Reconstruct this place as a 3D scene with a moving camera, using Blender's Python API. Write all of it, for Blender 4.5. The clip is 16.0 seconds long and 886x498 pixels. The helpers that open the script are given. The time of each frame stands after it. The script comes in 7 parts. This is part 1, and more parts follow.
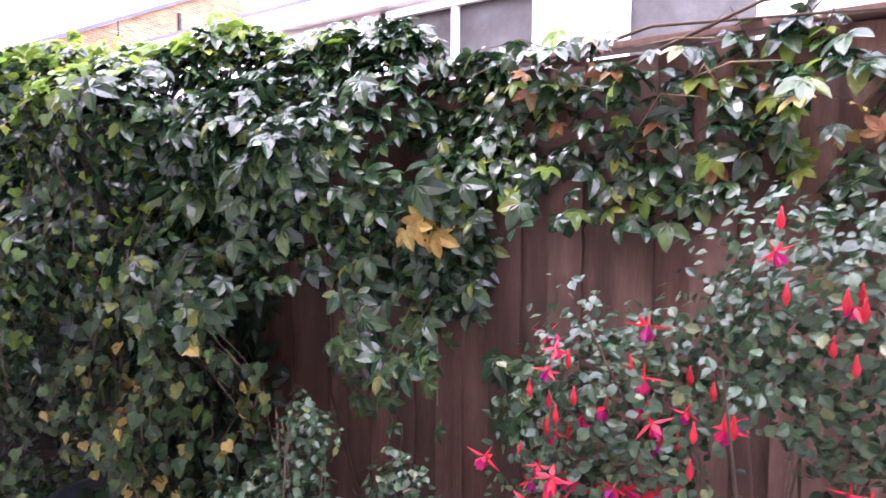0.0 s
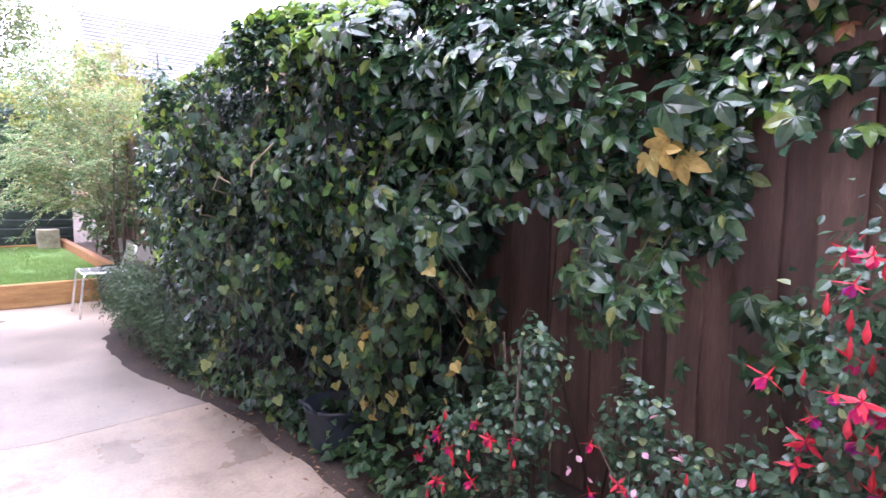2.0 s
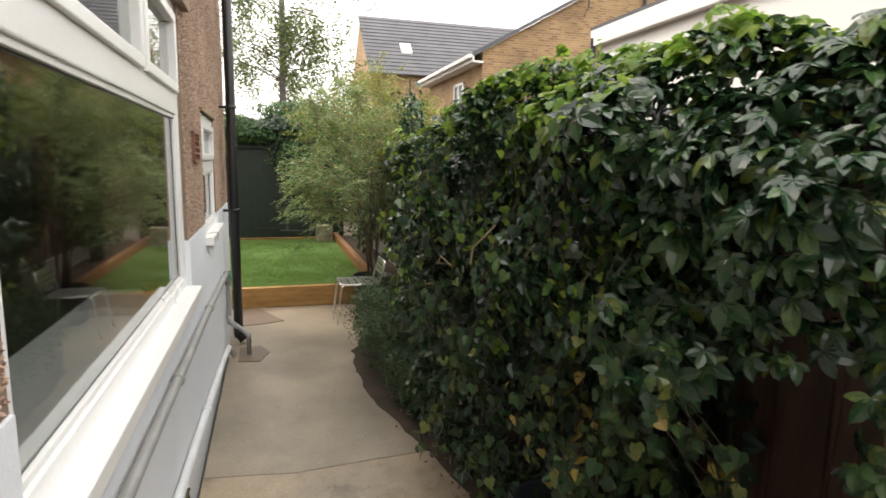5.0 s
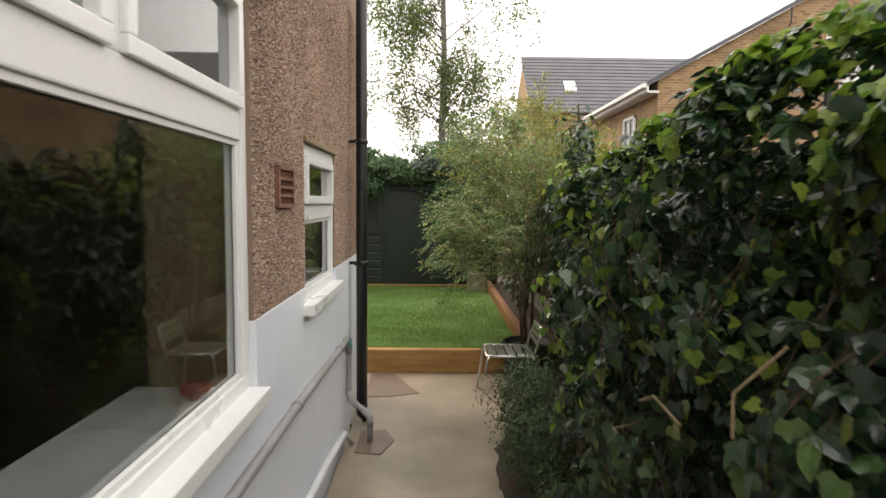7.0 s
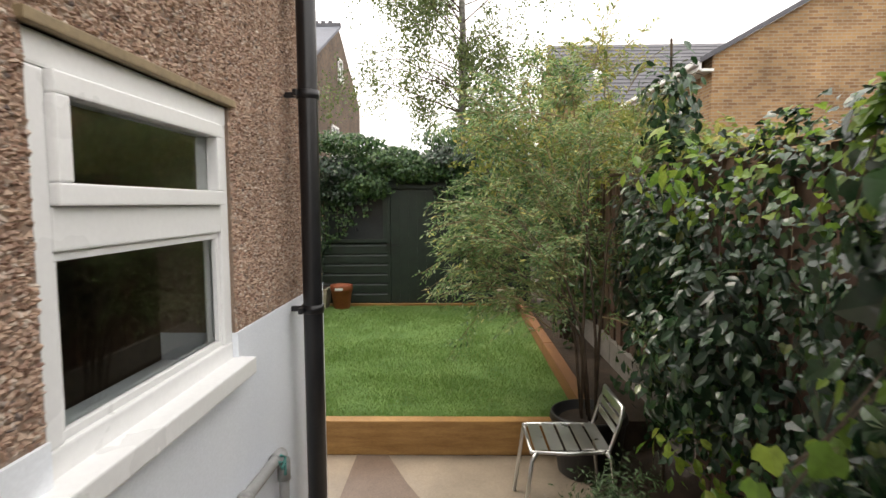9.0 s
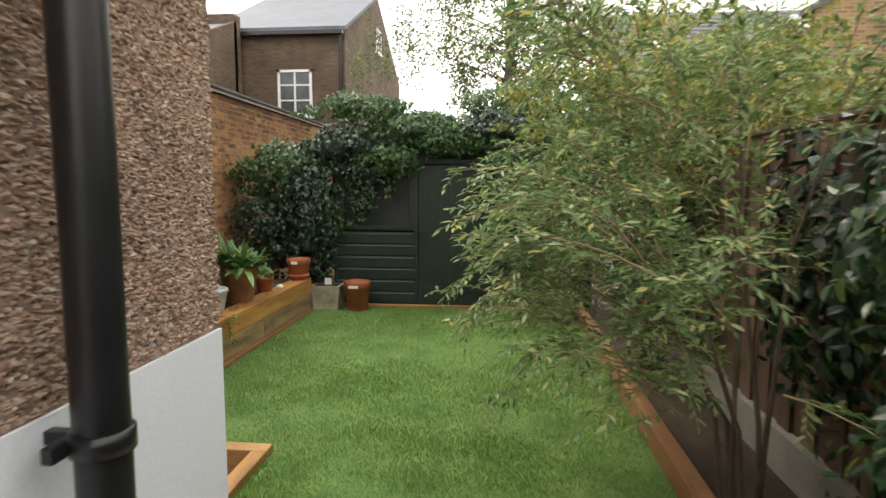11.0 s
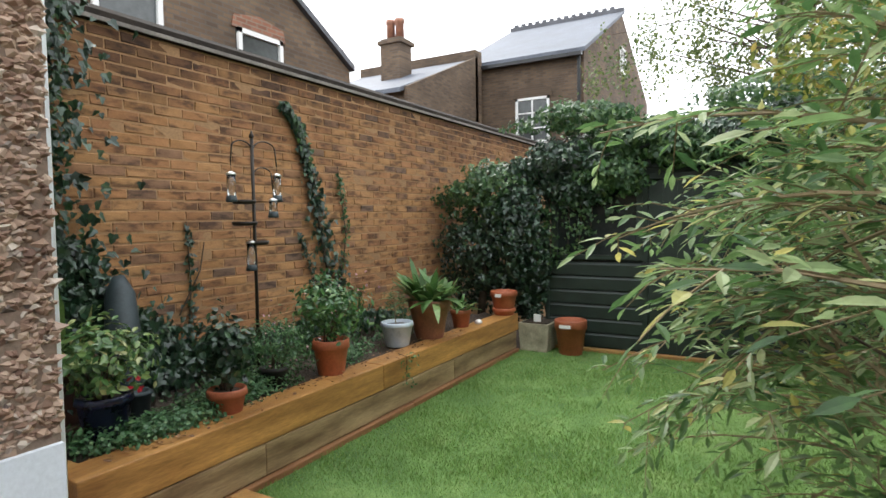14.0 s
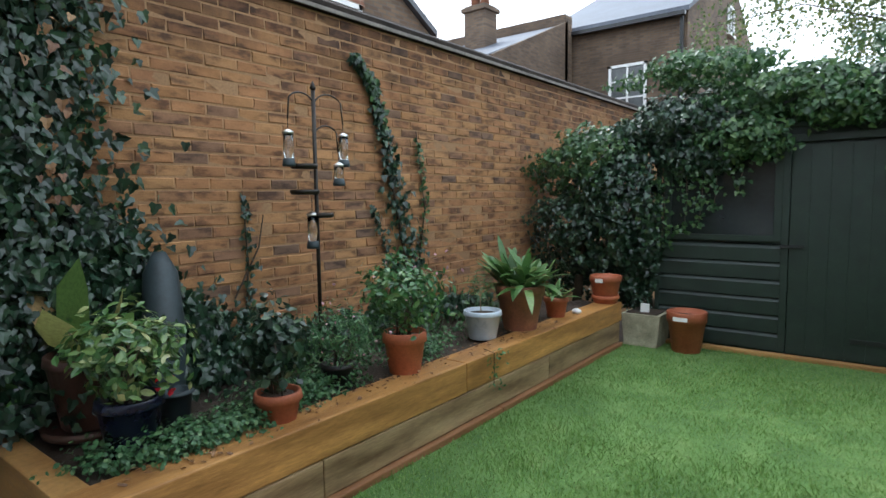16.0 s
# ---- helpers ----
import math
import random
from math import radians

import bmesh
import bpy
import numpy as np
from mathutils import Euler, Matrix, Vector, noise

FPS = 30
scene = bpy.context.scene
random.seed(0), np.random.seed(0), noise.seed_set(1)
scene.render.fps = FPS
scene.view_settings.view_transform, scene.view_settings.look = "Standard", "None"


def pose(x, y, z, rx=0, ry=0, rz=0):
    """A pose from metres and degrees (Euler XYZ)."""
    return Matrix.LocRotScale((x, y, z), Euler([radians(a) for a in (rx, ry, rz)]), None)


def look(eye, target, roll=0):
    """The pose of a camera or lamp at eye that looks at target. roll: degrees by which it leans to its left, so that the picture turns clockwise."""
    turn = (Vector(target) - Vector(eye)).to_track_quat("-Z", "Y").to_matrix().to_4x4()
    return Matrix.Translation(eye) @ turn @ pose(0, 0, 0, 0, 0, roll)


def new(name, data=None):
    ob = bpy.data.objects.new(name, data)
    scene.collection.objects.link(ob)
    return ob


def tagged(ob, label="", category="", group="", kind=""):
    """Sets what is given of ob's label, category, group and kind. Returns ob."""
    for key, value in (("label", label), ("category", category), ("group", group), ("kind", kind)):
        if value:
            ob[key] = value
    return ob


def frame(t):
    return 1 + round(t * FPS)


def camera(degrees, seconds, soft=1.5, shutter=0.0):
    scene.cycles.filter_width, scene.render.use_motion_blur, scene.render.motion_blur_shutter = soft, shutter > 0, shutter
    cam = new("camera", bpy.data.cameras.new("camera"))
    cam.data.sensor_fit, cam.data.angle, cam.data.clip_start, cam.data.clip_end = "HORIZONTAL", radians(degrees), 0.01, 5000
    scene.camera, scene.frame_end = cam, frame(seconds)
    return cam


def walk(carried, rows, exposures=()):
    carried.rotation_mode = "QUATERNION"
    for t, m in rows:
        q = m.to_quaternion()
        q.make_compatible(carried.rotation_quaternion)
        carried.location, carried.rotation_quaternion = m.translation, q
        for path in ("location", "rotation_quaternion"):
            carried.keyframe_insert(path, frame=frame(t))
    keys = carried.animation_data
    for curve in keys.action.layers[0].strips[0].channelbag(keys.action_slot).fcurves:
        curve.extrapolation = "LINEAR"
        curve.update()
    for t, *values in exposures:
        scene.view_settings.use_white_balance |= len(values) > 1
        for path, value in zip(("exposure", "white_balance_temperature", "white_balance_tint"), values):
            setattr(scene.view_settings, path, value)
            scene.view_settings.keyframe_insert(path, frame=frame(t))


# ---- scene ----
cam = camera(75.0, 16.0, shutter=0.3)
PATH = [
    (0, (0.205, 0.225, 1.505), (-0.838, 1.927, 1.377), 0.3),
    (0.5, (0.176, 0.219, 1.394), (-1.012, 1.823, 1.273), 0.2),
    (1, (0.121, 0.181, 1.351), (-1.194, 1.68, 1.198), 0.3),
    (1.5, (0.078, 0.151, 1.321), (-1.341, 1.549, 1.137), 0.5),
    (2, (0.059, 0.135, 1.319), (-1.457, 1.423, 1.111), 0.8),
    (2.5, (0.025, 0.155, 1.336), (-1.557, 1.355, 1.097), 0.9),
    (3, (-0.005, 0.192, 1.338), (-1.649, 1.304, 1.092), 1.0),
    (3.5, (-0.038, 0.235, 1.371), (-1.731, 1.272, 1.132), 1.2),
    (4, (-0.083, 0.348, 1.513), (-1.829, 1.285, 1.241), 0.8),
    (4.5, (-0.105, 0.376, 1.701), (-1.935, 1.12, 1.39), 0.6),
    (5, (-0.182, 0.35, 1.787), (-2.077, 0.917, 1.493), 0.9),
    (5.2, (-0.226, 0.33, 1.797), (-2.14, 0.841, 1.522), 1.3),
    (7.3, (-1.747, 0.633, 1.802), (-3.74, 0.644, 1.641), 0.4),
    (7.5, (-1.971, 0.655, 1.778), (-3.964, 0.671, 1.612), 0.1),
    (8, (-2.471, 0.692, 1.789), (-4.464, 0.657, 1.627), -0.7),
    (8.2, (-2.699, 0.665, 1.783), (-4.692, 0.618, 1.631), -0.6),
    (10.5, (-4.628, 0.701, 1.786), (-6.615, 0.606, 1.578), -0.1),
    (11, (-5.169, 0.665, 1.728), (-7.148, 0.468, 1.515), 0.2),
    (11.5, (-5.603, 0.65, 1.697), (-7.566, 0.327, 1.498), -0.6),
    (12, (-5.873, 0.694, 1.684), (-7.8, 0.197, 1.486), -0.9),
    (12.5, (-6.001, 0.752, 1.68), (-7.881, 0.093, 1.505), -0.8),
    (13, (-6.08, 0.77, 1.674), (-7.912, -0.018, 1.523), -0.6),
    (13.5, (-6.165, 0.77, 1.656), (-7.944, -0.135, 1.527), -0.8),
    (14, (-6.227, 0.754, 1.643), (-7.959, -0.242, 1.539), -0.8),
    (14.5, (-6.342, 0.699, 1.628), (-8.028, -0.371, 1.516), -0.9),
    (15, (-6.474, 0.576, 1.609), (-8.138, -0.524, 1.474), -0.6),
    (15.5, (-6.609, 0.463, 1.591), (-8.234, -0.693, 1.439), -0.8),
    (16, (-6.803, 0.313, 1.587), (-8.374, -0.913, 1.413), -0.7),
]
walk(cam, [(t, look(eye, target, roll)) for t, eye, target, roll in PATH],
     exposures=[(0, 3.38, 6050, 46), (1.2, 3.42, 5900, 50), (2.0, 3.3, 5650, 36), (2.7, 2.92, 5750, 17), (3.5, 2.84, 6150, 11), (4.2, 2.36, 6950, 9), (5.0, 1.6, 7300, 11), (7.5, 1.3, 7400, 13), (8.0, 1.38, 7200, 14), (10.5, 1.45, 7300, 11), (12.5, 1.62, 7250, 10), (14.3, 1.58, 6300, 8), (16.0, 1.45, 5800, 6)])

# exposure of the handheld camera: bright at first, settling as it turns to the open garden
# ---- world and light: overcast daylight ----
world = bpy.data.worlds.new("overcast_sky")
scene.world = world
world.use_nodes = True
wn, wl = world.node_tree.nodes, world.node_tree.links
sky = wn.new("ShaderNodeTexSky")
sky.sky_type, sky.sun_disc = "NISHITA", False
sky.sun_elevation, sky.sun_rotation = radians(48), radians(200)
sky.air_density, sky.dust_density = 1.0, 6.0
scale_sky = wn.new("ShaderNodeMix")
scale_sky.data_type = "RGBA"
scale_sky.inputs["Factor"].default_value = 0.90
dim = wn.new("ShaderNodeVectorMath")
dim.operation = "SCALE"
dim.inputs["Scale"].default_value = 0.12
wl.new(sky.outputs[0], dim.inputs[0])
wl.new(dim.outputs[0], scale_sky.inputs[6])
scale_sky.inputs[7].default_value = (0.93, 0.96, 1.0, 1)
wl.new(scale_sky.outputs[2], wn["Background"].inputs[0])
wn["Background"].inputs[1].default_value = 1.0
sun = new("sun", bpy.data.lights.new("sun", "SUN"))
sun.data.energy, sun.data.angle, sun.data.color = 0.8, radians(25), (1.0, 0.97, 0.92)
sun.matrix_world = look((0, 0, 10), (1.2, 3.0, 5.5))


# ---- materials ----
def mat(name, rough=0.6, metal=0.0, spec=0.5):
    m = bpy.data.materials.new(name)
    m.use_nodes = True
    p = m.node_tree.nodes["Principled BSDF"]
    p.inputs["Roughness"].default_value = rough
    p.inputs["Metallic"].default_value = metal
    p.inputs["Specular IOR Level"].default_value = spec
    return m, m.node_tree.nodes, m.node_tree.links, p


def ramp(nodes, stops):
    r = nodes.new("ShaderNodeValToRGB")
    els = r.color_ramp.elements
    while len(els) < len(stops):
        els.new(0.5)
    for e, (pos, col) in zip(els, stops):
        e.position, e.color = pos, (*col, 1)
    return r


def coords(nodes, links, scale=(1, 1, 1)):
    c = nodes.new("ShaderNodeTexCoord")
    mp = nodes.new("ShaderNodeMapping")
    mp.inputs["Scale"].default_value = scale
    links.new(c.outputs["Object"], mp.inputs[0])
    return mp.outputs[0]


def noise_tex(nodes, links, co, scale, detail=6, rough=0.6):
    n = nodes.new("ShaderNodeTexNoise")
    n.inputs["Scale"].default_value, n.inputs["Detail"].default_value, n.inputs["Roughness"].default_value = scale, detail, rough
    links.new(co, n.inputs["Vector"])
    return n


def mixc(nodes, links, fac, a, b, blend="MIX"):
    m = nodes.new("ShaderNodeMix")
    m.data_type, m.blend_type = "RGBA", blend
    for sock, v in ((m.inputs[0], fac), (m.inputs[6], a), (m.inputs[7], b)):
        if isinstance(v, (int, float)):
            sock.default_value = v
        elif isinstance(v, tuple):
            sock.default_value = (*v, 1)
        else:
            links.new(v, sock)
    return m.outputs[2]


def bump(nodes, links, p, height, strength, dist):
    b = nodes.new("ShaderNodeBump")
    b.inputs["Strength"].default_value, b.inputs["Distance"].default_value = strength, dist
    links.new(height, b.inputs["Height"])
    links.new(b.outputs[0], p.inputs["Normal"])


def two_scale(name, dark, light, big=1.5, small=40, rough=0.7, bump_s=0.3, bump_d=0.004, stretch=(1, 1, 1), metal=0.0, spec=0.5, rvar=0.15, random=0.0, grain=(0.72, 1.12)):
    """A surface with broad stains, fine grain, relief and uneven gloss."""
    m, n, l, p = mat(name, rough, metal, spec)
    co = coords(n, l, stretch)
    a, b = noise_tex(n, l, co, big, 5), noise_tex(n, l, co, small, 5, 0.7)
    r1 = ramp(n, ((0.3, dark), (0.7, light)))
    l.new(a.outputs[0], r1.inputs[0])
    r2 = ramp(n, ((0.3, (grain[0],) * 3), (0.7, (grain[1],) * 3)))
    l.new(b.outputs[0], r2.inputs[0])
    col = mixc(n, l, 1.0, r1.outputs[0], r2.outputs[0], "MULTIPLY")
    if random:
        oi = n.new("ShaderNodeObjectInfo")
        rr = ramp(n, ((0.0, (1 - random,) * 3), (1.0, (1 + random,) * 3)))
        l.new(oi.outputs["Random"], rr.inputs[0])
        col = mixc(n, l, 1.0, col, rr.outputs[0], "MULTIPLY")
    l.new(col, p.inputs["Base Color"])
    rv = n.new("ShaderNodeMapRange")
    rv.inputs[3].default_value, rv.inputs[4].default_value = max(0.03, rough - rvar), min(1, rough + rvar)
    l.new(a.outputs[0], rv.inputs[0])
    l.new(rv.outputs[0], p.inputs["Roughness"])
    if bump_s:
        bump(n, l, p, b.outputs[0], bump_s, bump_d)
    return m


def leaf_mat(name, stops, rough=0.38, trans=0.25, spec=0.5):
    """Leaves: a colour for each leaf, a paler midrib mottle, some light shining through."""
    m, n, l, p = mat(name, rough, 0, spec)
    g = n.new("ShaderNodeNewGeometry")
    oi = n.new("ShaderNodeObjectInfo")
    add = n.new("ShaderNodeMath")
    add.operation = "ADD"
    l.new(g.outputs["Random Per Island"], add.inputs[0])
    l.new(oi.outputs["Random"], add.inputs[1])
    fr = n.new("ShaderNodeMath")
    fr.operation = "FRACT"
    l.new(add.outputs[0], fr.inputs[0])
    r = ramp(n, stops)
    l.new(fr.outputs[0], r.inputs[0])
    nz = noise_tex(n, l, coords(n, l), 60, 3)
    r2 = ramp(n, ((0.3, (0.75, 0.75, 0.75)), (0.7, (1.15, 1.15, 1.15))))
    l.new(nz.outputs[0], r2.inputs[0])
    col = mixc(n, l, 1.0, r.outputs[0], r2.outputs[0], "MULTIPLY")
    l.new(col, p.inputs["Base Color"])
    tr = n.new("ShaderNodeBsdfTranslucent")
    l.new(col, tr.inputs[0])
    mx = n.new("ShaderNodeMixShader")
    mx.inputs[0].default_value = trans
    l.new(p.outputs[0], mx.inputs[1])
    l.new(tr.outputs[0], mx.inputs[2])
    l.new(mx.outputs[0], n["Material Output"].inputs[0])
    return m


def brick_mat(name, c1, c2, mortar, bw=0.225, bh=0.075, axis="xz"):
    """Brickwork of walls that stay far off."""
    m, n, l, p = mat(name, 0.9)
    c = n.new("ShaderNodeTexCoord")
    sp, cb = n.new("ShaderNodeSeparateXYZ"), n.new("ShaderNodeCombineXYZ")
    l.new(c.outputs["Object"], sp.inputs[0])
    l.new(sp.outputs[0 if axis == "xz" else 1], cb.inputs[0])
    l.new(sp.outputs[2], cb.inputs[1])
    b = n.new("ShaderNodeTexBrick")
    for key, v in (("Scale", 1.0), ("Mortar Size", 0.010), ("Brick Width", bw), ("Row Height", bh), ("Bias", -0.2)):
        b.inputs[key].default_value = v
    b.inputs["Color1"].default_value, b.inputs["Color2"].default_value, b.inputs["Mortar"].default_value = (*c1, 1), (*c2, 1), (*mortar, 1)
    l.new(cb.outputs[0], b.inputs["Vector"])
    nz = noise_tex(n, l, c.outputs["Object"], 0.8, 6)
    r = ramp(n, ((0.3, (0.6, 0.6, 0.6)), (0.7, (1.15, 1.15, 1.15))))
    l.new(nz.outputs[0], r.inputs[0])
    l.new(mixc(n, l, 1.0, b.outputs[0], r.outputs[0], "MULTIPLY"), p.inputs["Base Color"])
    bump(n, l, p, b.outputs["Fac"], -0.4, 0.006)
    return m


M = {}
m_, n_, l_, p_ = mat("wet_concrete", 0.5)
co_ = coords(n_, l_)
a_, b_, c_ = noise_tex(n_, l_, co_, 0.9, 6, 0.6), noise_tex(n_, l_, co_, 60, 5, 0.75), noise_tex(n_, l_, co_, 4.5, 6, 0.7)
r_ = ramp(n_, ((0.28, (0.20, 0.165, 0.13)), (0.48, (0.40, 0.315, 0.225)), (0.62, (0.47, 0.37, 0.27)), (0.75, (0.33, 0.285, 0.235))))
l_.new(a_.outputs[0], r_.inputs[0])
rc_ = ramp(n_, ((0.30, (0.62, 0.60, 0.58)), (0.48, (1.0, 1.0, 1.0)), (0.72, (1.14, 1.12, 1.1))))
l_.new(c_.outputs[0], rc_.inputs[0])
rb_ = ramp(n_, ((0.3, (0.78, 0.78, 0.78)), (0.7, (1.1, 1.1, 1.1))))
l_.new(b_.outputs[0], rb_.inputs[0])
l_.new(mixc(n_, l_, 1.0, mixc(n_, l_, 1.0, r_.outputs[0], rc_.outputs[0], "MULTIPLY"), rb_.outputs[0], "MULTIPLY"), p_.inputs["Base Color"])
mr_ = n_.new("ShaderNodeMapRange")
mr_.inputs[1].default_value, mr_.inputs[2].default_value, mr_.inputs[3].default_value, mr_.inputs[4].default_value = 0.35, 0.65, 0.22, 0.62
l_.new(a_.outputs[0], mr_.inputs[0])
l_.new(mr_.outputs[0], p_.inputs["Roughness"])
bump(n_, l_, p_, b_.outputs[0], 0.3, 0.003)
M["concrete"] = m_
M["concrete_wet"] = two_scale("damp_grey_concrete", (0.20, 0.17, 0.135), (0.42, 0.345, 0.265), 1.3, 60, 0.36, 0.3, 0.003, rvar=0.22, grain=(0.82, 1.08))
M["damp"] = two_scale("dark_damp_concrete", (0.15, 0.105, 0.08), (0.24, 0.18, 0.14), 3, 70, 0.4, 0.3, 0.003)
M["soil"] = two_scale("dark_soil", (0.035, 0.024, 0.016), (0.09, 0.062, 0.042), 4, 60, 0.9, 0.9, 0.02)
M["render"] = two_scale("white_masonry_paint", (0.75, 0.79, 0.85), (0.84, 0.87, 0.91), 1.2, 120, 0.6, 0.25, 0.0015, grain=(0.9, 1.04))
M["pvc"] = two_scale("white_window_plastic", (0.78, 0.78, 0.77), (0.84, 0.84, 0.83), 1, 60, 0.3, 0.05, 0.0005, grain=(0.96, 1.02))
M["pebble_bed"] = two_scale("dash_mortar", (0.22, 0.15, 0.11), (0.33, 0.24, 0.18), 2, 120, 0.95, 0.6, 0.004)
M["black_iron"] = two_scale("black_painted_pipe", (0.008, 0.008, 0.009), (0.02, 0.02, 0.022), 3, 90, 0.32, 0.15, 0.001)
M["grey_pipe"] = two_scale("grey_waste_pipe", (0.24, 0.24, 0.235), (0.36, 0.36, 0.35), 4, 60, 0.45, 0.1, 0.001, grain=(0.9, 1.04))
M["white_pipe"] = two_scale("white_painted_pipe", (0.62, 0.64, 0.66), (0.76, 0.78, 0.8), 4, 60, 0.45, 0.15, 0.001, grain=(0.96, 1.02))
M["brass"] = two_scale("dark_tarnished_brass", (0.05, 0.042, 0.034), (0.15, 0.12, 0.085), 20, 90, 0.38, 0.2, 0.001, metal=1.0)
M["sleeper"] = two_scale("wet_orange_softwood", (0.30, 0.145, 0.042), (0.56, 0.32, 0.11), 2.2, 30, 0.45, 0.4, 0.004, stretch=(1.2, 1.2, 9), random=0.14, rvar=0.2)
M["sleeper_x"] = two_scale("wet_softwood_sleeper", (0.17, 0.07, 0.02), (0.60, 0.31, 0.09), 1.6, 26, 0.45, 0.4, 0.004, stretch=(0.8, 6, 6), random=0.16, rvar=0.2)
M["sleeper_pale"] = two_scale("pale_weathered_sleeper", (0.15, 0.085, 0.04), (0.52, 0.37, 0.19), 1.8, 26, 0.6, 0.4, 0.004, stretch=(0.8, 6, 6), random=0.18)
M["kerb"] = two_scale("reddish_timber_edging", (0.20, 0.085, 0.035), (0.36, 0.18, 0.08), 2, 30, 0.55, 0.4, 0.004, stretch=(0.8, 6, 6))
M["fence"] = two_scale("brown_fence_board", (0.085, 0.048, 0.034), (0.21, 0.128, 0.092), 2.2, 24, 0.75, 0.5, 0.004, stretch=(7, 7, 0.7), random=0.3)
M["gravel_board"] = two_scale("grey_gravel_board", (0.20, 0.19, 0.17), (0.36, 0.34, 0.31), 2, 50, 0.85, 0.4, 0.004)
M["shed"] = two_scale("dark_green_shed_stain", (0.0085, 0.0175, 0.0125), (0.019, 0.035, 0.025), 2, 30, 0.5, 0.3, 0.003, stretch=(3, 3, 3))
M["shed_glass"] = two_scale("dim_shed_window", (0.012, 0.016, 0.016), (0.028, 0.034, 0.033), 2, 30, 0.18, 0.05, 0.001)
M["terracotta"] = two_scale("terracotta", (0.30, 0.075, 0.03), (0.50, 0.155, 0.07), 5, 60, 0.6, 0.25, 0.002, random=0.12)
M["terracotta_old"] = two_scale("stained_terracotta", (0.19, 0.085, 0.055), (0.40, 0.17, 0.095), 7, 60, 0.65, 0.3, 0.002)
M["brown_glaze"] = two_scale("brown_glazed_clay", (0.05, 0.026, 0.02), (0.13, 0.065, 0.045), 6, 60, 0.4, 0.2, 0.002)
M["blue_glaze"] = two_scale("dark_blue_glaze", (0.006, 0.008, 0.025), (0.016, 0.02, 0.055), 6, 60, 0.28, 0.1, 0.001)
M["white_glaze"] = two_scale("pale_blue_white_glaze", (0.42, 0.50, 0.58), (0.62, 0.68, 0.73), 9, 60, 0.3, 0.1, 0.001, grain=(0.96, 1.02))
M["black_plastic"] = two_scale("black_plastic", (0.008, 0.008, 0.009), (0.02, 0.02, 0.021), 6, 60, 0.45, 0.1, 0.001)
M["trug"] = two_scale("dusty_blue_black_plastic", (0.014, 0.022, 0.030), (0.032, 0.045, 0.056), 6, 60, 0.5, 0.1, 0.001)
M["slate_grey"] = two_scale("slate_teal_plastic", (0.014, 0.026, 0.030), (0.035, 0.052, 0.058), 6, 60, 0.55, 0.1, 0.001)
M["stone"] = two_scale("lichen_stone", (0.20, 0.185, 0.12), (0.50, 0.45, 0.32), 7, 60, 0.9, 0.5, 0.006)
M["alu"] = two_scale("worn_aluminium", (0.58, 0.58, 0.57), (0.74, 0.74, 0.73), 6, 80, 0.32, 0.1, 0.0005, metal=1.0, grain=(0.96, 1.02))
M["iron"] = two_scale("dark_bronze_iron", (0.02, 0.017, 0.014), (0.05, 0.042, 0.035), 9, 80, 0.45, 0.2, 0.001, metal=0.6)
M["stem"] = two_scale("brown_stem", (0.045, 0.03, 0.02), (0.12, 0.085, 0.055), 8, 60, 0.85, 0.4, 0.003)
M["twig"] = two_scale("tan_twig", (0.19, 0.14, 0.075), (0.32, 0.25, 0.14), 8, 60, 0.8, 0.3, 0.002)
M["birch_bark"] = two_scale("birch_bark", (0.06, 0.055, 0.045), (0.24, 0.23, 0.20), 5, 30, 0.85, 0.4, 0.01, stretch=(1, 1, 3))
M["mortar"] = two_scale("tan_mortar", (0.27, 0.155, 0.075), (0.38, 0.225, 0.11), 2, 70, 0.95, 0.4, 0.003)
M["coping"] = two_scale("dark_coping", (0.016, 0.013, 0.011), (0.05, 0.04, 0.033), 3, 40, 0.95, 0.4, 0.004, spec=0.15)
M["coping_edge"] = two_scale("pale_flashing", (0.12, 0.105, 0.09), (0.28, 0.25, 0.22), 5, 50, 0.7, 0.3, 0.003)
M["slate"] = two_scale("wet_slate", (0.055, 0.055, 0.065), (0.11, 0.11, 0.125), 1, 20, 0.42, 0.2, 0.01)
M["slate_wet"] = two_scale("shiny_wet_slate", (0.085, 0.095, 0.12), (0.15, 0.165, 0.20), 1, 20, 0.62, 0.2, 0.01)
M["far_glass"] = two_scale("far_window_glass", (0.05, 0.055, 0.055), (0.12, 0.13, 0.13), 1, 6, 0.12, 0.0)
M["white_far"] = two_scale("white_paint", (0.74, 0.74, 0.73), (0.82, 0.82, 0.81), 1, 20, 0.5, 0.05, grain=(0.96, 1.02))
M["room"] = two_scale("dim_room_wall", (0.20, 0.15, 0.10), (0.30, 0.23, 0.155), 1, 20, 0.8, 0.1)
M["reveal"] = two_scale("tan_inner_reveal", (0.22, 0.16, 0.085), (0.32, 0.24, 0.135), 1, 30, 0.7, 0.1)
M["twine"] = two_scale("teal_twine", (0.05, 0.22, 0.20), (0.12, 0.36, 0.33), 20, 90, 0.8, 0.3, 0.001)
M["red"] = two_scale("red_enamel", (0.25, 0.02, 0.015), (0.4, 0.04, 0.03), 5, 30, 0.3, 0.05)
M["label"] = two_scale("paper_label", (0.72, 0.71, 0.68), (0.82, 0.81, 0.79), 8, 60, 0.7, 0.05, grain=(0.96, 1.02))
M["vent"] = two_scale("terracotta_vent", (0.15, 0.072, 0.05), (0.26, 0.13, 0.09), 12, 80, 0.85, 0.4, 0.002)
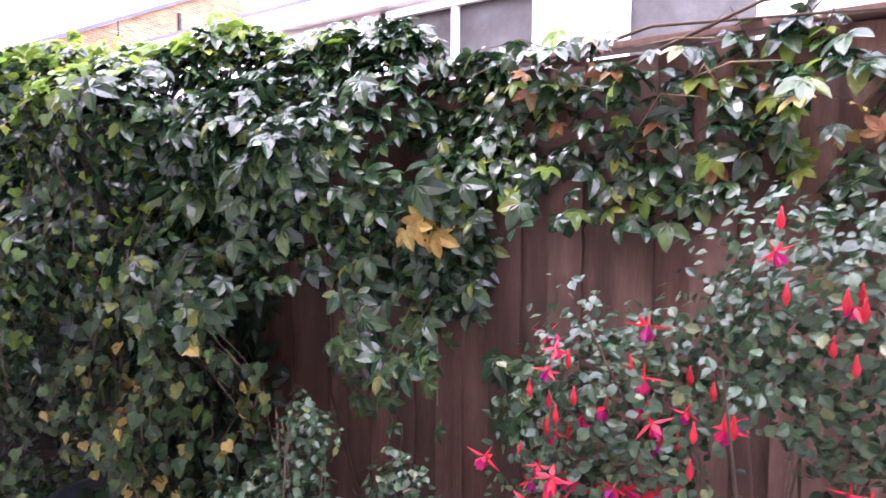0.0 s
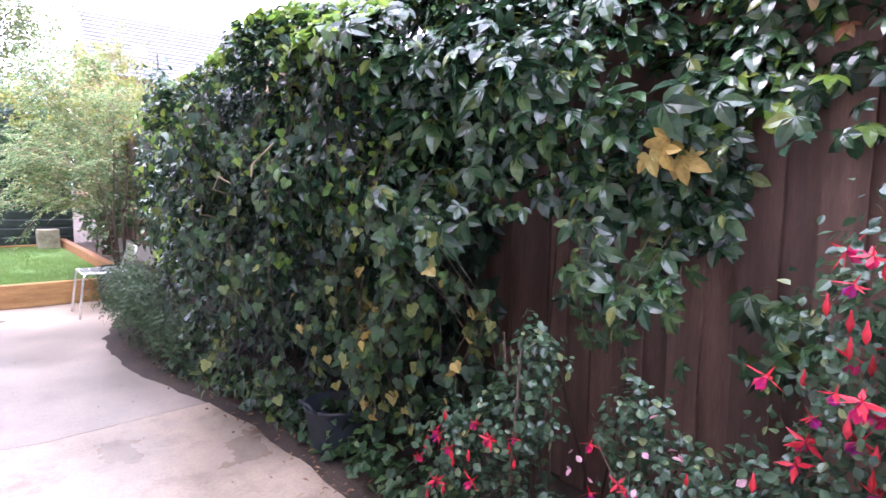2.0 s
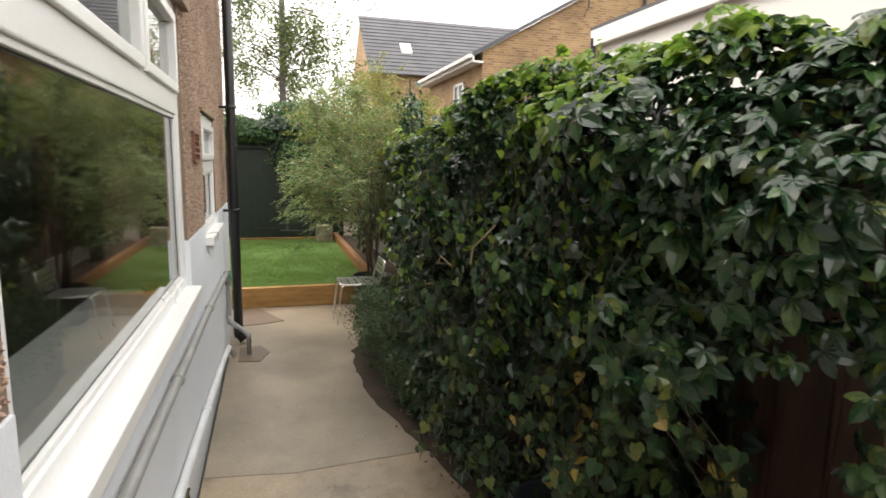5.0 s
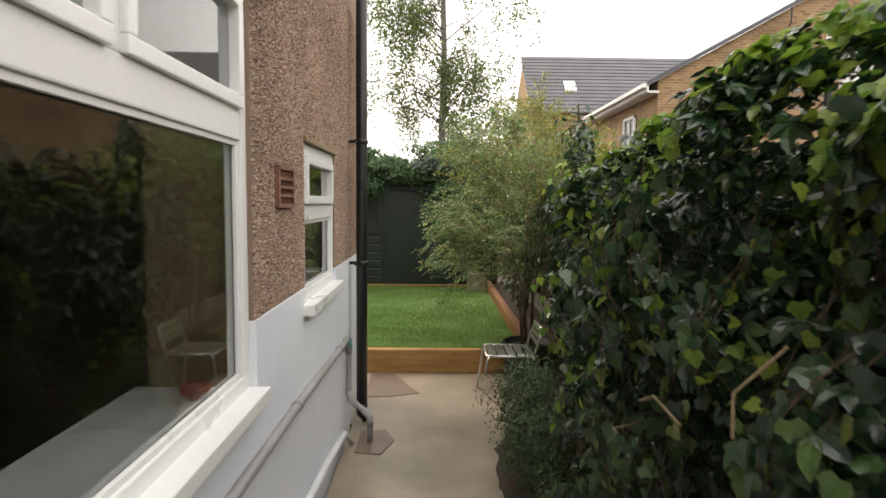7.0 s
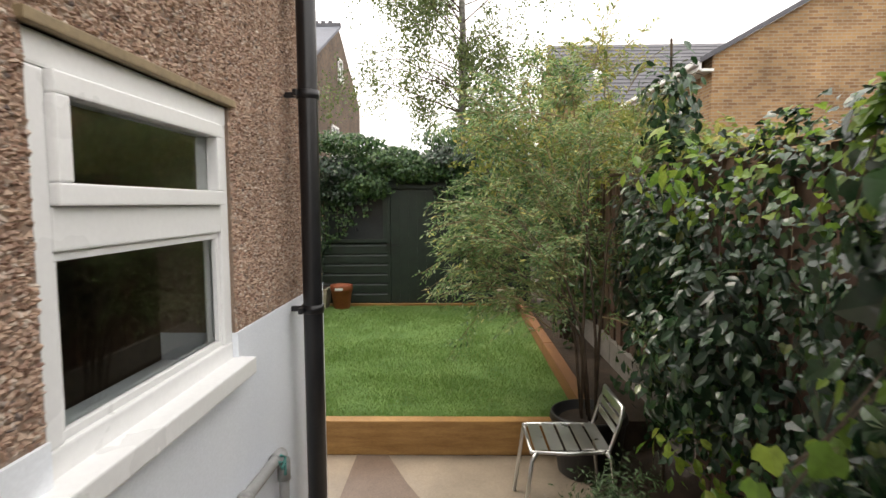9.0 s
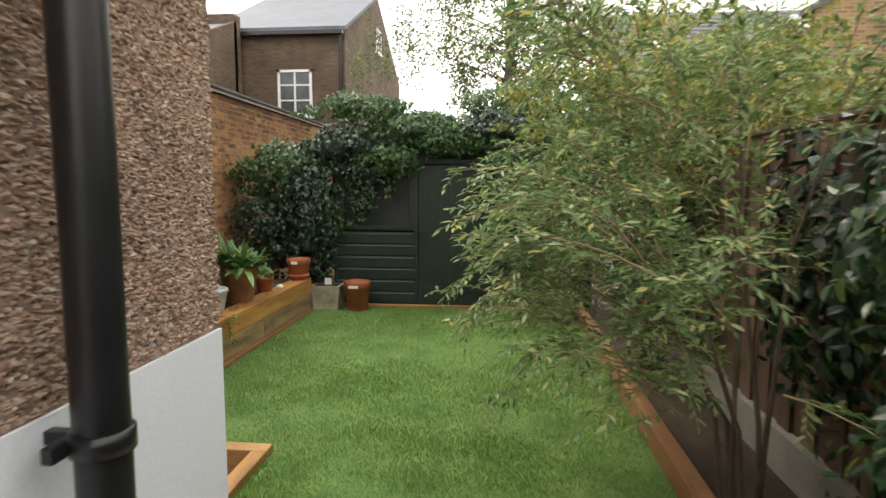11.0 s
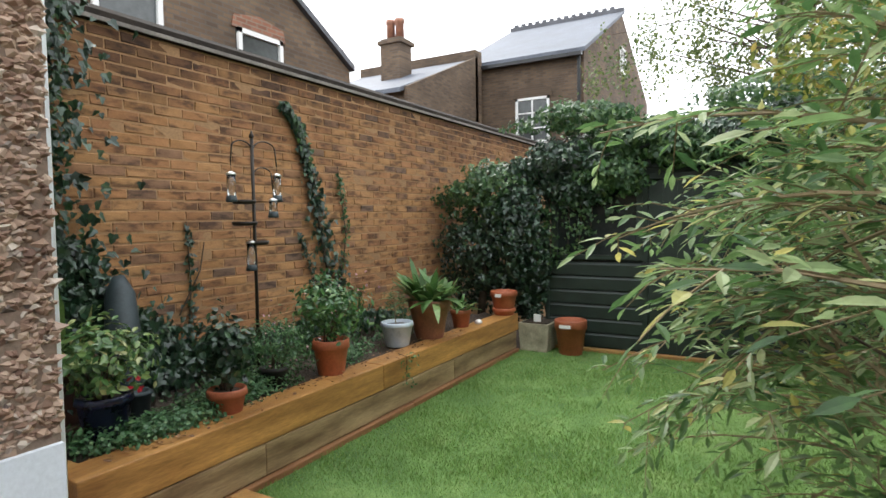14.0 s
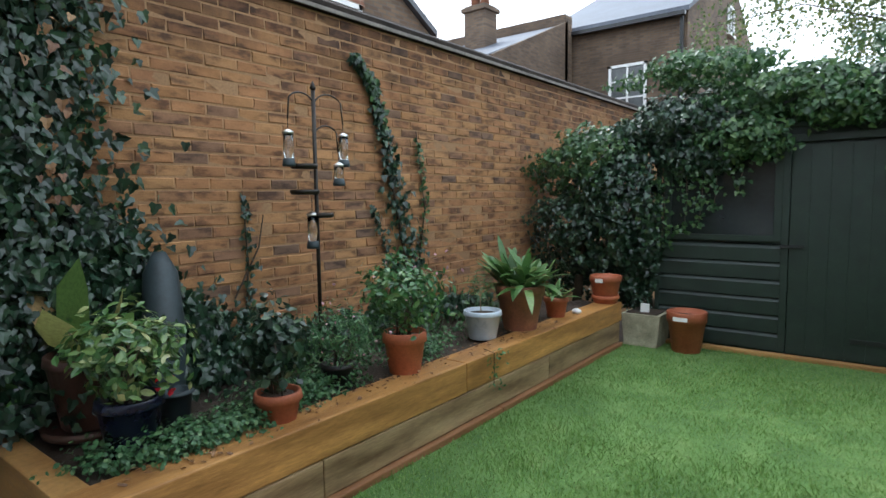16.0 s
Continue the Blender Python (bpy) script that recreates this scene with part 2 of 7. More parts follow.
M["brick_yellow"] = brick_mat("london_stock_brick", (0.165, 0.108, 0.066), (0.085, 0.056, 0.04), (0.12, 0.098, 0.078), axis="yz")
M["brick_side"] = brick_mat("london_stock_brick_side", (0.165, 0.108, 0.066), (0.085, 0.056, 0.04), (0.12, 0.098, 0.078), axis="xz")
M["brick_new"] = brick_mat("buff_new_brick", (0.40, 0.24, 0.11), (0.20, 0.10, 0.05), (0.36, 0.29, 0.2), axis="yz")
M["brick_new_side"] = brick_mat("buff_new_brick_side", (0.40, 0.24, 0.11), (0.20, 0.10, 0.05), (0.36, 0.29, 0.2), axis="xz")
M["brick_red"] = brick_mat("red_brown_brick", (0.30, 0.13, 0.08), (0.19, 0.085, 0.055), (0.26, 0.2, 0.15), axis="xz")

# wall bricks: orange-buff with some burnt, dark headers
m_, n_, l_, p_ = mat("orange_buff_brick", 0.88)
oi_ = n_.new("ShaderNodeObjectInfo")
gi_ = n_.new("ShaderNodeNewGeometry")
ad_ = n_.new("ShaderNodeMath")
ad_.operation = "ADD"
l_.new(oi_.outputs["Random"], ad_.inputs[0])
l_.new(gi_.outputs["Random Per Island"], ad_.inputs[1])
fr_ = n_.new("ShaderNodeMath")
fr_.operation = "FRACT"
l_.new(ad_.outputs[0], fr_.inputs[0])
r_ = ramp(n_, ((0.0, (0.36, 0.18, 0.072)), (0.25, (0.43, 0.235, 0.10)), (0.5, (0.32, 0.155, 0.07)), (0.80, (0.40, 0.20, 0.085)), (0.93, (0.27, 0.145, 0.08)), (1.0, (0.17, 0.105, 0.07))))
l_.new(fr_.outputs[0], r_.inputs[0])
co_ = coords(n_, l_)
gp_ = n_.new("ShaderNodeMapping")
gp_.inputs["Scale"].default_value = (6, 9, 16)
l_.new(gi_.outputs["Position"], gp_.inputs[0])
a_, b_ = noise_tex(n_, l_, gp_.outputs[0], 1.0, 4), noise_tex(n_, l_, co_, 130, 4, 0.7)
ra_ = ramp(n_, ((0.36, (0.36, 0.34, 0.36)), (0.50, (0.92, 0.90, 0.88)), (0.68, (1.14, 1.12, 1.08))))
l_.new(a_.outputs[0], ra_.inputs[0])
rb_ = ramp(n_, ((0.3, (0.8, 0.8, 0.8)), (0.7, (1.12, 1.12, 1.12))))
l_.new(b_.outputs[0], rb_.inputs[0])
brick_col = mixc(n_, l_, 1.0, mixc(n_, l_, 1.0, r_.outputs[0], ra_.outputs[0], "MULTIPLY"), rb_.outputs[0], "MULTIPLY")
# brick colour darkens towards the coping, its edge made ragged by noise
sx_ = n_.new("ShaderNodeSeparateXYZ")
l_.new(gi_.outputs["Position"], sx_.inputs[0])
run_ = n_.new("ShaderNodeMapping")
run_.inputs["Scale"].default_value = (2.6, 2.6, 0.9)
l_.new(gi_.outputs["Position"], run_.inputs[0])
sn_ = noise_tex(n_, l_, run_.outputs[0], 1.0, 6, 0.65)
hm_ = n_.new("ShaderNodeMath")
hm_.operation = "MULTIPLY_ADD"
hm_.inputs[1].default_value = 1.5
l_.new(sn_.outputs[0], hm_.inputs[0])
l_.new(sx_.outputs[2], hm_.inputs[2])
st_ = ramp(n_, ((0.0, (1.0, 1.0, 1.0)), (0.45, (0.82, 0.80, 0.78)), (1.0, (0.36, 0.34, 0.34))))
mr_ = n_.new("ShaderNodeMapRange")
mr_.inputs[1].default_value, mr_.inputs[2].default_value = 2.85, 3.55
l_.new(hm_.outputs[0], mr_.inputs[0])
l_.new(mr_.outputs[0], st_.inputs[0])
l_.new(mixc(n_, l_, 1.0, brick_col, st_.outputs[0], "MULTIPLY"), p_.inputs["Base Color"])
bump(n_, l_, p_, b_.outputs[0], 0.5, 0.004)
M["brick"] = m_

# stones of the pebbledash
m_, n_, l_, p_ = mat("dash_stones", 0.7)
gi_ = n_.new("ShaderNodeNewGeometry")
r_ = ramp(n_, ((0.0, (0.17, 0.095, 0.068)), (0.3, (0.36, 0.235, 0.165)), (0.55, (0.48, 0.36, 0.27)), (0.8, (0.30, 0.195, 0.145)), (0.93, (0.58, 0.50, 0.42)), (1.0, (0.07, 0.045, 0.04))))
l_.new(gi_.outputs["Random Per Island"], r_.inputs[0])
nz_ = noise_tex(n_, l_, coords(n_, l_), 1.6, 5)
ra_ = ramp(n_, ((0.3, (0.72, 0.7, 0.68)), (0.7, (1.15, 1.12, 1.1))))
l_.new(nz_.outputs[0], ra_.inputs[0])
l_.new(mixc(n_, l_, 1.0, r_.outputs[0], ra_.outputs[0], "MULTIPLY"), p_.inputs["Base Color"])
M["dash"] = m_

# lawn
m_, n_, l_, p_ = mat("turf_base", 0.95)
co_ = coords(n_, l_)
a_, b_ = noise_tex(n_, l_, co_, 3.2, 7, 0.7), noise_tex(n_, l_, co_, 90, 4, 0.7)
r_ = ramp(n_, ((0.3, (0.07, 0.15, 0.035)), (0.5, (0.12, 0.23, 0.055)), (0.7, (0.20, 0.31, 0.09))))
l_.new(a_.outputs[0], r_.inputs[0])
rb_ = ramp(n_, ((0.3, (0.5, 0.5, 0.5)), (0.7, (1.1, 1.1, 1.1))))
l_.new(b_.outputs[0], rb_.inputs[0])
l_.new(mixc(n_, l_, 1.0, r_.outputs[0], rb_.outputs[0], "MULTIPLY"), p_.inputs["Base Color"])
bump(n_, l_, p_, b_.outputs[0], 0.8, 0.01)
M["turf"] = m_
M["blade"] = leaf_mat("grass_blades", ((0.0, (0.12, 0.23, 0.045)), (0.5, (0.18, 0.32, 0.07)), (0.85, (0.25, 0.39, 0.115)), (1.0, (0.34, 0.41, 0.17))), 0.55, 0.2)

GREEN = ((0.0, (0.014, 0.042, 0.020)), (0.45, (0.024, 0.068, 0.030)), (0.75, (0.038, 0.098, 0.036)), (0.93, (0.075, 0.15, 0.04)), (1.0, (0.16, 0.20, 0.045)))
M["creeper"] = leaf_mat("creeper_leaf", GREEN, 0.27, 0.14, 0.7)
# crest leaves: fresh tips, with skylight on the top put into their colour
M["creeper_top"] = leaf_mat("young_lit_creeper_leaf", ((0.0, (0.12, 0.24, 0.035)), (0.5, (0.21, 0.37, 0.055)), (1.0, (0.36, 0.46, 0.075))), 0.36, 0.5)
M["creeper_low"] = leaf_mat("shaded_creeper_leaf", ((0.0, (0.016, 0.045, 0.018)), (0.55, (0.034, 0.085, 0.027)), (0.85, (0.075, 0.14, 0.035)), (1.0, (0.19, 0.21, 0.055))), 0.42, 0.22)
M["yellow_leaf"] = leaf_mat("yellowed_leaf", ((0.0, (0.42, 0.30, 0.07)), (0.6, (0.52, 0.40, 0.12)), (1.0, (0.36, 0.33, 0.09))), 0.5, 0.3)
M["orange_leaf"] = leaf_mat("russet_leaf", ((0.0, (0.36, 0.14, 0.06)), (0.6, (0.46, 0.24, 0.12)), (1.0, (0.30, 0.22, 0.09))), 0.5, 0.3)
M["dead_leaf"] = leaf_mat("dead_leaf", ((0.0, (0.10, 0.045, 0.02)), (0.6, (0.22, 0.11, 0.05)), (1.0, (0.36, 0.22, 0.10))), 0.6, 0.1)
M["ivy"] = leaf_mat("ivy_leaf", ((0.0, (0.009, 0.025, 0.014)), (0.5, (0.017, 0.046, 0.023)), (0.85, (0.032, 0.074, 0.036)), (1.0, (0.07, 0.12, 0.055))), 0.30, 0.1, 0.6)
M["ivy_light"] = leaf_mat("light_ivy_leaf", ((0.0, (0.026, 0.068, 0.026)), (0.6, (0.052, 0.12, 0.04)), (1.0, (0.12, 0.20, 0.065))), 0.36, 0.25)
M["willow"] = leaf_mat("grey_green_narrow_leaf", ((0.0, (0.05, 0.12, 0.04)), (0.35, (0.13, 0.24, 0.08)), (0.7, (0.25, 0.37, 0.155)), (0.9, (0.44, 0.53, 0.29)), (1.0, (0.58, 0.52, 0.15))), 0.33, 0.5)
# upper boughs: yellower leaves, coloured brighter for the open sky over them
M["willow_gold"] = leaf_mat("yellow_lit_narrow_leaf", ((0.0, (0.16, 0.23, 0.06)), (0.5, (0.27, 0.32, 0.09)), (0.85, (0.40, 0.38, 0.11)), (1.0, (0.52, 0.42, 0.12))), 0.38, 0.45)
# inner and low boughs: duller copy of the willow colour, darkened as crown shade
M["willow_shade"] = leaf_mat("shaded_inner_narrow_leaf", ((0.0, (0.08, 0.155, 0.05)), (0.6, (0.17, 0.27, 0.09)), (1.0, (0.32, 0.36, 0.14))), 0.42, 0.42)
M["golden"] = leaf_mat("golden_leaf", ((0.0, (0.10, 0.17, 0.04)), (0.45, (0.20, 0.26, 0.06)), (0.8, (0.33, 0.33, 0.08)), (1.0, (0.46, 0.36, 0.10))), 0.5, 0.4)
M["fuchsia_leaf"] = leaf_mat("fuchsia_leaf", ((0.0, (0.022, 0.06, 0.028)), (0.5, (0.042, 0.10, 0.045)), (0.9, (0.085, 0.16, 0.075)), (1.0, (0.18, 0.22, 0.08))), 0.3, 0.16, 0.6)
M["petal_red"] = leaf_mat("red_sepal", ((0.0, (0.62, 0.02, 0.035)), (1.0, (0.76, 0.05, 0.08))), 0.4, 0.35)
M["petal_pink"] = leaf_mat("magenta_petal", ((0.0, (0.66, 0.02, 0.12)), (0.7, (0.60, 0.02, 0.2)), (1.0, (0.36, 0.02, 0.30))), 0.4, 0.35)
M["petal_pale"] = leaf_mat("pale_pink_petal", ((0.0, (0.62, 0.30, 0.36)), (1.0, (0.70, 0.45, 0.48))), 0.4, 0.35)
M["rosemary"] = leaf_mat("rosemary_needle", ((0.0, (0.03, 0.065, 0.022)), (0.6, (0.06, 0.115, 0.04)), (1.0, (0.11, 0.17, 0.065))), 0.55, 0.2)
M["jade"] = leaf_mat("glossy_pot_plant_leaf", ((0.0, (0.03, 0.10, 0.03)), (0.6, (0.06, 0.16, 0.045)), (1.0, (0.14, 0.24, 0.07))), 0.28, 0.15, 0.6)
M["variegated"] = leaf_mat("pale_edged_leaf", ((0.0, (0.04, 0.11, 0.03)), (0.5, (0.09, 0.19, 0.05)), (0.8, (0.20, 0.29, 0.09)), (1.0, (0.42, 0.42, 0.18))), 0.3, 0.2, 0.6)
M["strap"] = leaf_mat("strap_leaf", ((0.0, (0.06, 0.14, 0.035)), (0.6, (0.11, 0.22, 0.06)), (1.0, (0.22, 0.30, 0.10))), 0.38, 0.25)
M["aspidistra"] = leaf_mat("broad_fading_leaf", ((0.0, (0.10, 0.20, 0.05)), (0.5, (0.17, 0.27, 0.07)), (0.7, (0.34, 0.36, 0.11)), (1.0, (0.52, 0.33, 0.15))), 0.4, 0.35)
M["herb"] = leaf_mat("groundcover_leaf", ((0.0, (0.04, 0.11, 0.04)), (0.6, (0.075, 0.18, 0.07)), (1.0, (0.16, 0.27, 0.11))), 0.42, 0.25)
M["birch"] = leaf_mat("birch_leaf", ((0.0, (0.07, 0.11, 0.035)), (0.6, (0.12, 0.17, 0.05)), (1.0, (0.22, 0.25, 0.08))), 0.5, 0.35)

# window glass
m_, n_, l_, p_ = mat("window_glass", 0.02)
p_.inputs["Transmission Weight"].default_value, p_.inputs["IOR"].default_value = 1.0, 1.45
p_.inputs["Base Color"].default_value = (0.86, 0.9, 0.88, 1)
M["glass"] = m_


# ---- building helpers ----
def obj(name, me, material, parent=None, label="", smooth=False):
    if isinstance(me, bmesh.types.BMesh):
        bm, me = me, bpy.data.meshes.new(name)
        bm.to_mesh(me)
        bm.free()
    if material is not None and not me.materials:
        me.materials.append(material)
    if smooth:
        me.polygons.foreach_set("use_smooth", [True] * len(me.polygons))
    ob = new(name, me)
    if parent is not None:
        ob.parent = parent
    return tagged(ob, label)


def part(name, bm, material, parent, label="", smooth=False):
    return obj(name, bm, material, parent, label, smooth)


def thing(name, label, category, group="", at=(0, 0, 0)):
    e = new(name)
    e.location = at
    e.empty_display_size = 0.1
    return tagged(e, label, category, group)


def setting(name, bm, material, label, category, smooth=False):
    return tagged(obj(name, bm, material, None, label, smooth), "", category, "", "structure")


def box(x0, x1, y0, y1, z0, z1, bevel=0.0, bm=None):
    own = bm is None
    bm = bm or bmesh.new()
    vs = [bm.verts.new((x, y, z)) for x in (min(x0, x1), max(x0, x1)) for y in (min(y0, y1), max(y0, y1)) for z in (min(z0, z1), max(z0, z1))]
    fs = [bm.faces.new([vs[i] for i in q]) for q in ((0, 1, 3, 2), (4, 6, 7, 5), (0, 4, 5, 1), (2, 3, 7, 6), (0, 2, 6, 4), (1, 5, 7, 3))]
    if bevel:
        edges = {e for f in fs for e in f.edges}
        bmesh.ops.bevel(bm, geom=list(edges), offset=bevel, segments=2, affect="EDGES", profile=0.6)
    return bm


def prism(points, axis, a, b, bm=None):
    """A flat outline pushed along an axis from a to b."""
    bm = bm or bmesh.new()

    def at(u, v, w):
        return {"x": (w, u, v), "y": (u, w, v), "z": (u, v, w)}[axis]
    lo, hi = [bm.verts.new(at(u, v, a)) for u, v in points], [bm.verts.new(at(u, v, b)) for u, v in points]
    bm.faces.new(lo)
    bm.faces.new(hi[::-1])
    for i in range(len(lo)):
        j = (i + 1) % len(lo)
        bm.faces.new((lo[i], hi[i], hi[j], lo[j]))
    bmesh.ops.recalc_face_normals(bm, faces=bm.faces)
    return bm


def tube(points, radius, sides=10, bm=None, closed_ends=True):
    """A round tube along points; radius one number or one for each point."""
    bm = bm or bmesh.new()
    pts = [Vector(p) for p in points]
    rad = radius if isinstance(radius, (list, tuple)) else [radius] * len(pts)
    rings = []
    for i, p in enumerate(pts):
        d = (pts[min(i + 1, len(pts) - 1)] - pts[max(i - 1, 0)]).normalized()
        u = d.cross(Vector((0.31, 0.22, 0.93) if abs(d.z) < 0.9 else (1, 0.1, 0))).normalized()
        v = d.cross(u)
        rings.append([bm.verts.new(p + rad[i] * (math.cos(2 * math.pi * k / sides) * u + math.sin(2 * math.pi * k / sides) * v)) for k in range(sides)])
    for a, b in zip(rings, rings[1:]):
        for k in range(sides):
            bm.faces.new((a[k], a[(k + 1) % sides], b[(k + 1) % sides], b[k]))
    if closed_ends:
        bm.faces.new(rings[0][::-1])
        bm.faces.new(rings[-1])
    return bm


def lathe(profile, sides=28, bm=None, at=(0, 0, 0)):
    """A turned shape from (radius, height) pairs."""
    bm = bm or bmesh.new()
    rings = [[bm.verts.new((at[0] + r * math.cos(2 * math.pi * k / sides), at[1] + r * math.sin(2 * math.pi * k / sides), at[2] + z)) for k in range(sides)] for r, z in profile]
    for a, b in zip(rings, rings[1:]):
        for k in range(sides):
            bm.faces.new((a[k], a[(k + 1) % sides], b[(k + 1) % sides], b[k]))
    bm.faces.new(rings[0][::-1])
    bm.faces.new(rings[-1])
    return bm


# ---- leaves ----
def leaf_shape(kind):
    """Vertices (x across, y along, z up) and faces of one leaf, one unit long."""
    def blade(w, n=3, fold=0.18, bend=0.15, ang=0.0, length=1.0, base=0):
        ca, sa = math.cos(ang), math.sin(ang)
        v, f = [], []
        for i in range(n + 1):
            t = i / n
            wid = w * math.sin(math.pi * min(1, t * 0.86 + 0.10)) ** 0.8 if 0 < i < n else 0.0
            z = -bend * t * t
            if i in (0, n):
                v.append((0, t * length, z))
            else:
                v += [(-wid, t * length, z + fold * wid), (0, t * length, z), (wid, t * length, z + fold * wid)]
        rows = [[0]] + [[1 + 3 * k, 2 + 3 * k, 3 + 3 * k] for k in range(n - 1)] + [[1 + 3 * (n - 1)]]
        for a, b in zip(rows, rows[1:]):
            if len(a) == 1:
                f += [(a[0], b[1], b[0]), (a[0], b[2], b[1])]
            elif len(b) == 1:
                f += [(a[0], a[1], b[0]), (a[1], a[2], b[0])]
            else:
                f += [(a[0], a[1], b[1], b[0]), (a[1], a[2], b[2], b[1])]
        v = [(x * ca + y * sa, -x * sa + y * ca, z) for x, y, z in v]
        return v, [tuple(i + base for i in q) for q in f]

    if kind == "palmate":
        v, f = [], []
        for ang, ln in ((0, 1.0), (0.95, 0.9), (-0.95, 0.9), (1.95, 0.62), (-1.95, 0.62)):
            a, b = blade(0.255 * ln, 4, 0.28, 0.30 * ln, ang, ln, len(v))
            v, f = v + a, f + b
        return v, f
    if kind == "lobed":
        out = [(0, 0), (-0.34, -0.1), (-0.5, 0.22), (-0.3, 0.4), (-0.26, 0.66), (0, 1.0), (0.26, 0.66), (0.3, 0.4), (0.5, 0.22), (0.34, -0.1)]
        v = [(x, y, 0.22 * abs(x) - 0.15 * y * y) for x, y in out] + [(0, 0.36, -0.03)]
        return v, [(i, (i + 1) % 10, 10) for i in range(10)]
    if kind == "round":
        return blade(0.36, 3, 0.2, 0.12)
    if kind == "narrow":
        return blade(0.13, 3, 0.25, 0.2)
    if kind == "lance":
        return blade(0.17, 3, 0.22, 0.22)
    if kind == "willow":
        return blade(0.145, 3, 0.3, 0.12)
    if kind == "vine":
        out = [(0, 0.04), (-0.3, -0.08), (-0.52, 0.16), (-0.58, 0.42), (-0.38, 0.5), (-0.3, 0.72), (0, 1.0), (0.3, 0.72), (0.38, 0.5), (0.58, 0.42), (0.52, 0.16), (0.3, -0.08)]
        v = [(x, y, 0.20 * abs(x) - 0.2 * y * y) for x, y in out] + [(0, 0.4, -0.05)]
        return v, [(i, (i + 1) % 12, 12) for i in range(12)]
    if kind == "needle":
        return [(-0.06, 0, 0), (0.06, 0, 0), (0, 1, -0.05)], [(0, 1, 2)]
    if kind == "oval":
        return blade(0.24, 3, 0.22, 0.15)
    if kind == "strap":
        return blade(0.055, 6, 0.3, 0.75)
    return blade(0.2)


LEAF = {}


def leaves(name, kind, places, facing, sizes, material, parent, rng, spread=0.7, droop=0.3, label=""):
    """One mesh of many leaves: places (n, 3), facing (n, 3) the way the blades look, sizes (n)."""
    v, f = LEAF.setdefault(kind, leaf_shape(kind))
    v = np.array(v)
    n = len(places)
    if n == 0:
        return None
    nor = facing + rng.normal(0, spread, (n, 3))
    nor /= np.linalg.norm(nor, axis=1)[:, None] + 1e-9
    along = rng.normal(0, 1, (n, 3)) + np.array((0, 0, -droop * 3))
    along -= (along * nor).sum(1)[:, None] * nor
    along /= np.linalg.norm(along, axis=1)[:, None] + 1e-9
    side = np.cross(along, nor)
    pts = places[:, None, :] + sizes[:, None, None] * (v[None, :, 0, None] * side[:, None] + v[None, :, 1, None] * along[:, None] + v[None, :, 2, None] * nor[:, None])
    k = len(v)
    me = bpy.data.meshes.new(name)
    me.from_pydata(pts.reshape(-1, 3).tolist(), [], [tuple(i + j * k for i in q) for j in range(n) for q in f])
    me.materials.append(material)
    ob = obj(name, me, None, parent, label)
    ob["kind"] = "stuff"
    return ob


def single_leaves(name, kind, places, facing, sizes, material, parent, rng, count, spread=0.5, droop=0.6):
    """The nearest leaves, each an object of its own on one shared mesh."""
    v, f = LEAF.setdefault(kind, leaf_shape(kind))
    me = bpy.data.meshes.new(name)
    me.from_pydata([tuple(p) for p in v], [], f)
    me.materials.append(material)
    for i in range(min(count, len(places))):
        nor = Vector(facing[i] + rng.normal(0, spread, 3)).normalized()
        al = Vector(rng.normal(0, 0.8, 3)) + Vector((0, 0, -droop * 3))
        al = (al - al.dot(nor) * nor).normalized()
        sd = al.cross(nor)
        ob = new(name, me)
        ob.matrix_basis = Matrix.Translation(places[i]) @ Matrix((sd, al, nor)).transposed().to_4x4() @ Matrix.Scale(float(sizes[i]), 4)
        ob.parent = parent


def blob_points(n, centre, radii, rng, shell=0.55, lumps=5.0, gap=0.25):
    """Points in an uneven clump with gaps, denser towards its outside; and their outward ways."""
    out, nrm = [], []
    c, r = np.array(centre), np.array(radii)
    while len(out) < n:
        d = rng.normal(0, 1, 3)
        d /= np.linalg.norm(d)
        q = Vector(d * 1.7 + c * 0.7)
        s = 0.80 + 0.55 * noise.noise(q * 1.1) + 0.22 * noise.noise(q * lumps * 0.6)
        if noise.noise(q * lumps + Vector((7, 3, 1))) < -gap:
            continue
        out.append(c + d * r * s * (shell + (1 - shell) * rng.random() ** 0.5))
        nrm.append(d + np.array((0, 0, 0.25)))
    return np.array(out), np.array(nrm)


# ---- ground and patio ----
RNG = np.random.default_rng(4)
bm = bmesh.new()
bmesh.ops.create_grid(bm, x_segments=4, y_segments=4, size=600, matrix=Matrix.Translation((0, 0, -0.16)))
setting("ground", bm, M["soil"], "dark earth ground under the gardens", "ground")

# concrete path in two pours, with a cracked joint between them
bm = prism([(3.6, -0.06), (3.6, 1.36), (-1.2, 1.36), (-2.1, 1.39), (-2.9, 1.36), (-3.30, 1.34), (-3.462, 1.30), (-3.435, 0.85), (-3.40, 0.45), (-3.44, 0.2), (-3.47, -0.06)], "z", -0.15, 0.0)
setting("pavement", bm, M["concrete"], "wet stained concrete garden path", "path")
bm = prism([(-3.486, -0.06), (-3.454, 0.2), (-3.415, 0.45), (-3.452, 0.85), (-3.478, 1.30), (-3.75, 1.20), (-4.4, 1.05), (-5.2, 1.02), (-5.9, 1.2), (-7.42, 1.9), (-7.42, 1.30), (-7.42, -0.62), (-8.2, -0.62), (-8.2, -1.62), (-6.0, -1.66), (-6.0, -0.06)], "z", -0.15, -0.004)
setting("pavement", bm, M["concrete_wet"], "wet stained concrete path beside the house", "path")
bm = prism([(-7.41, -0.05), (-7.41, 0.17), (-7.0, 0.34), (-6.76, 0.46), (-6.66, 0.2), (-6.64, -0.05)], "z", -0.006, 0.003)
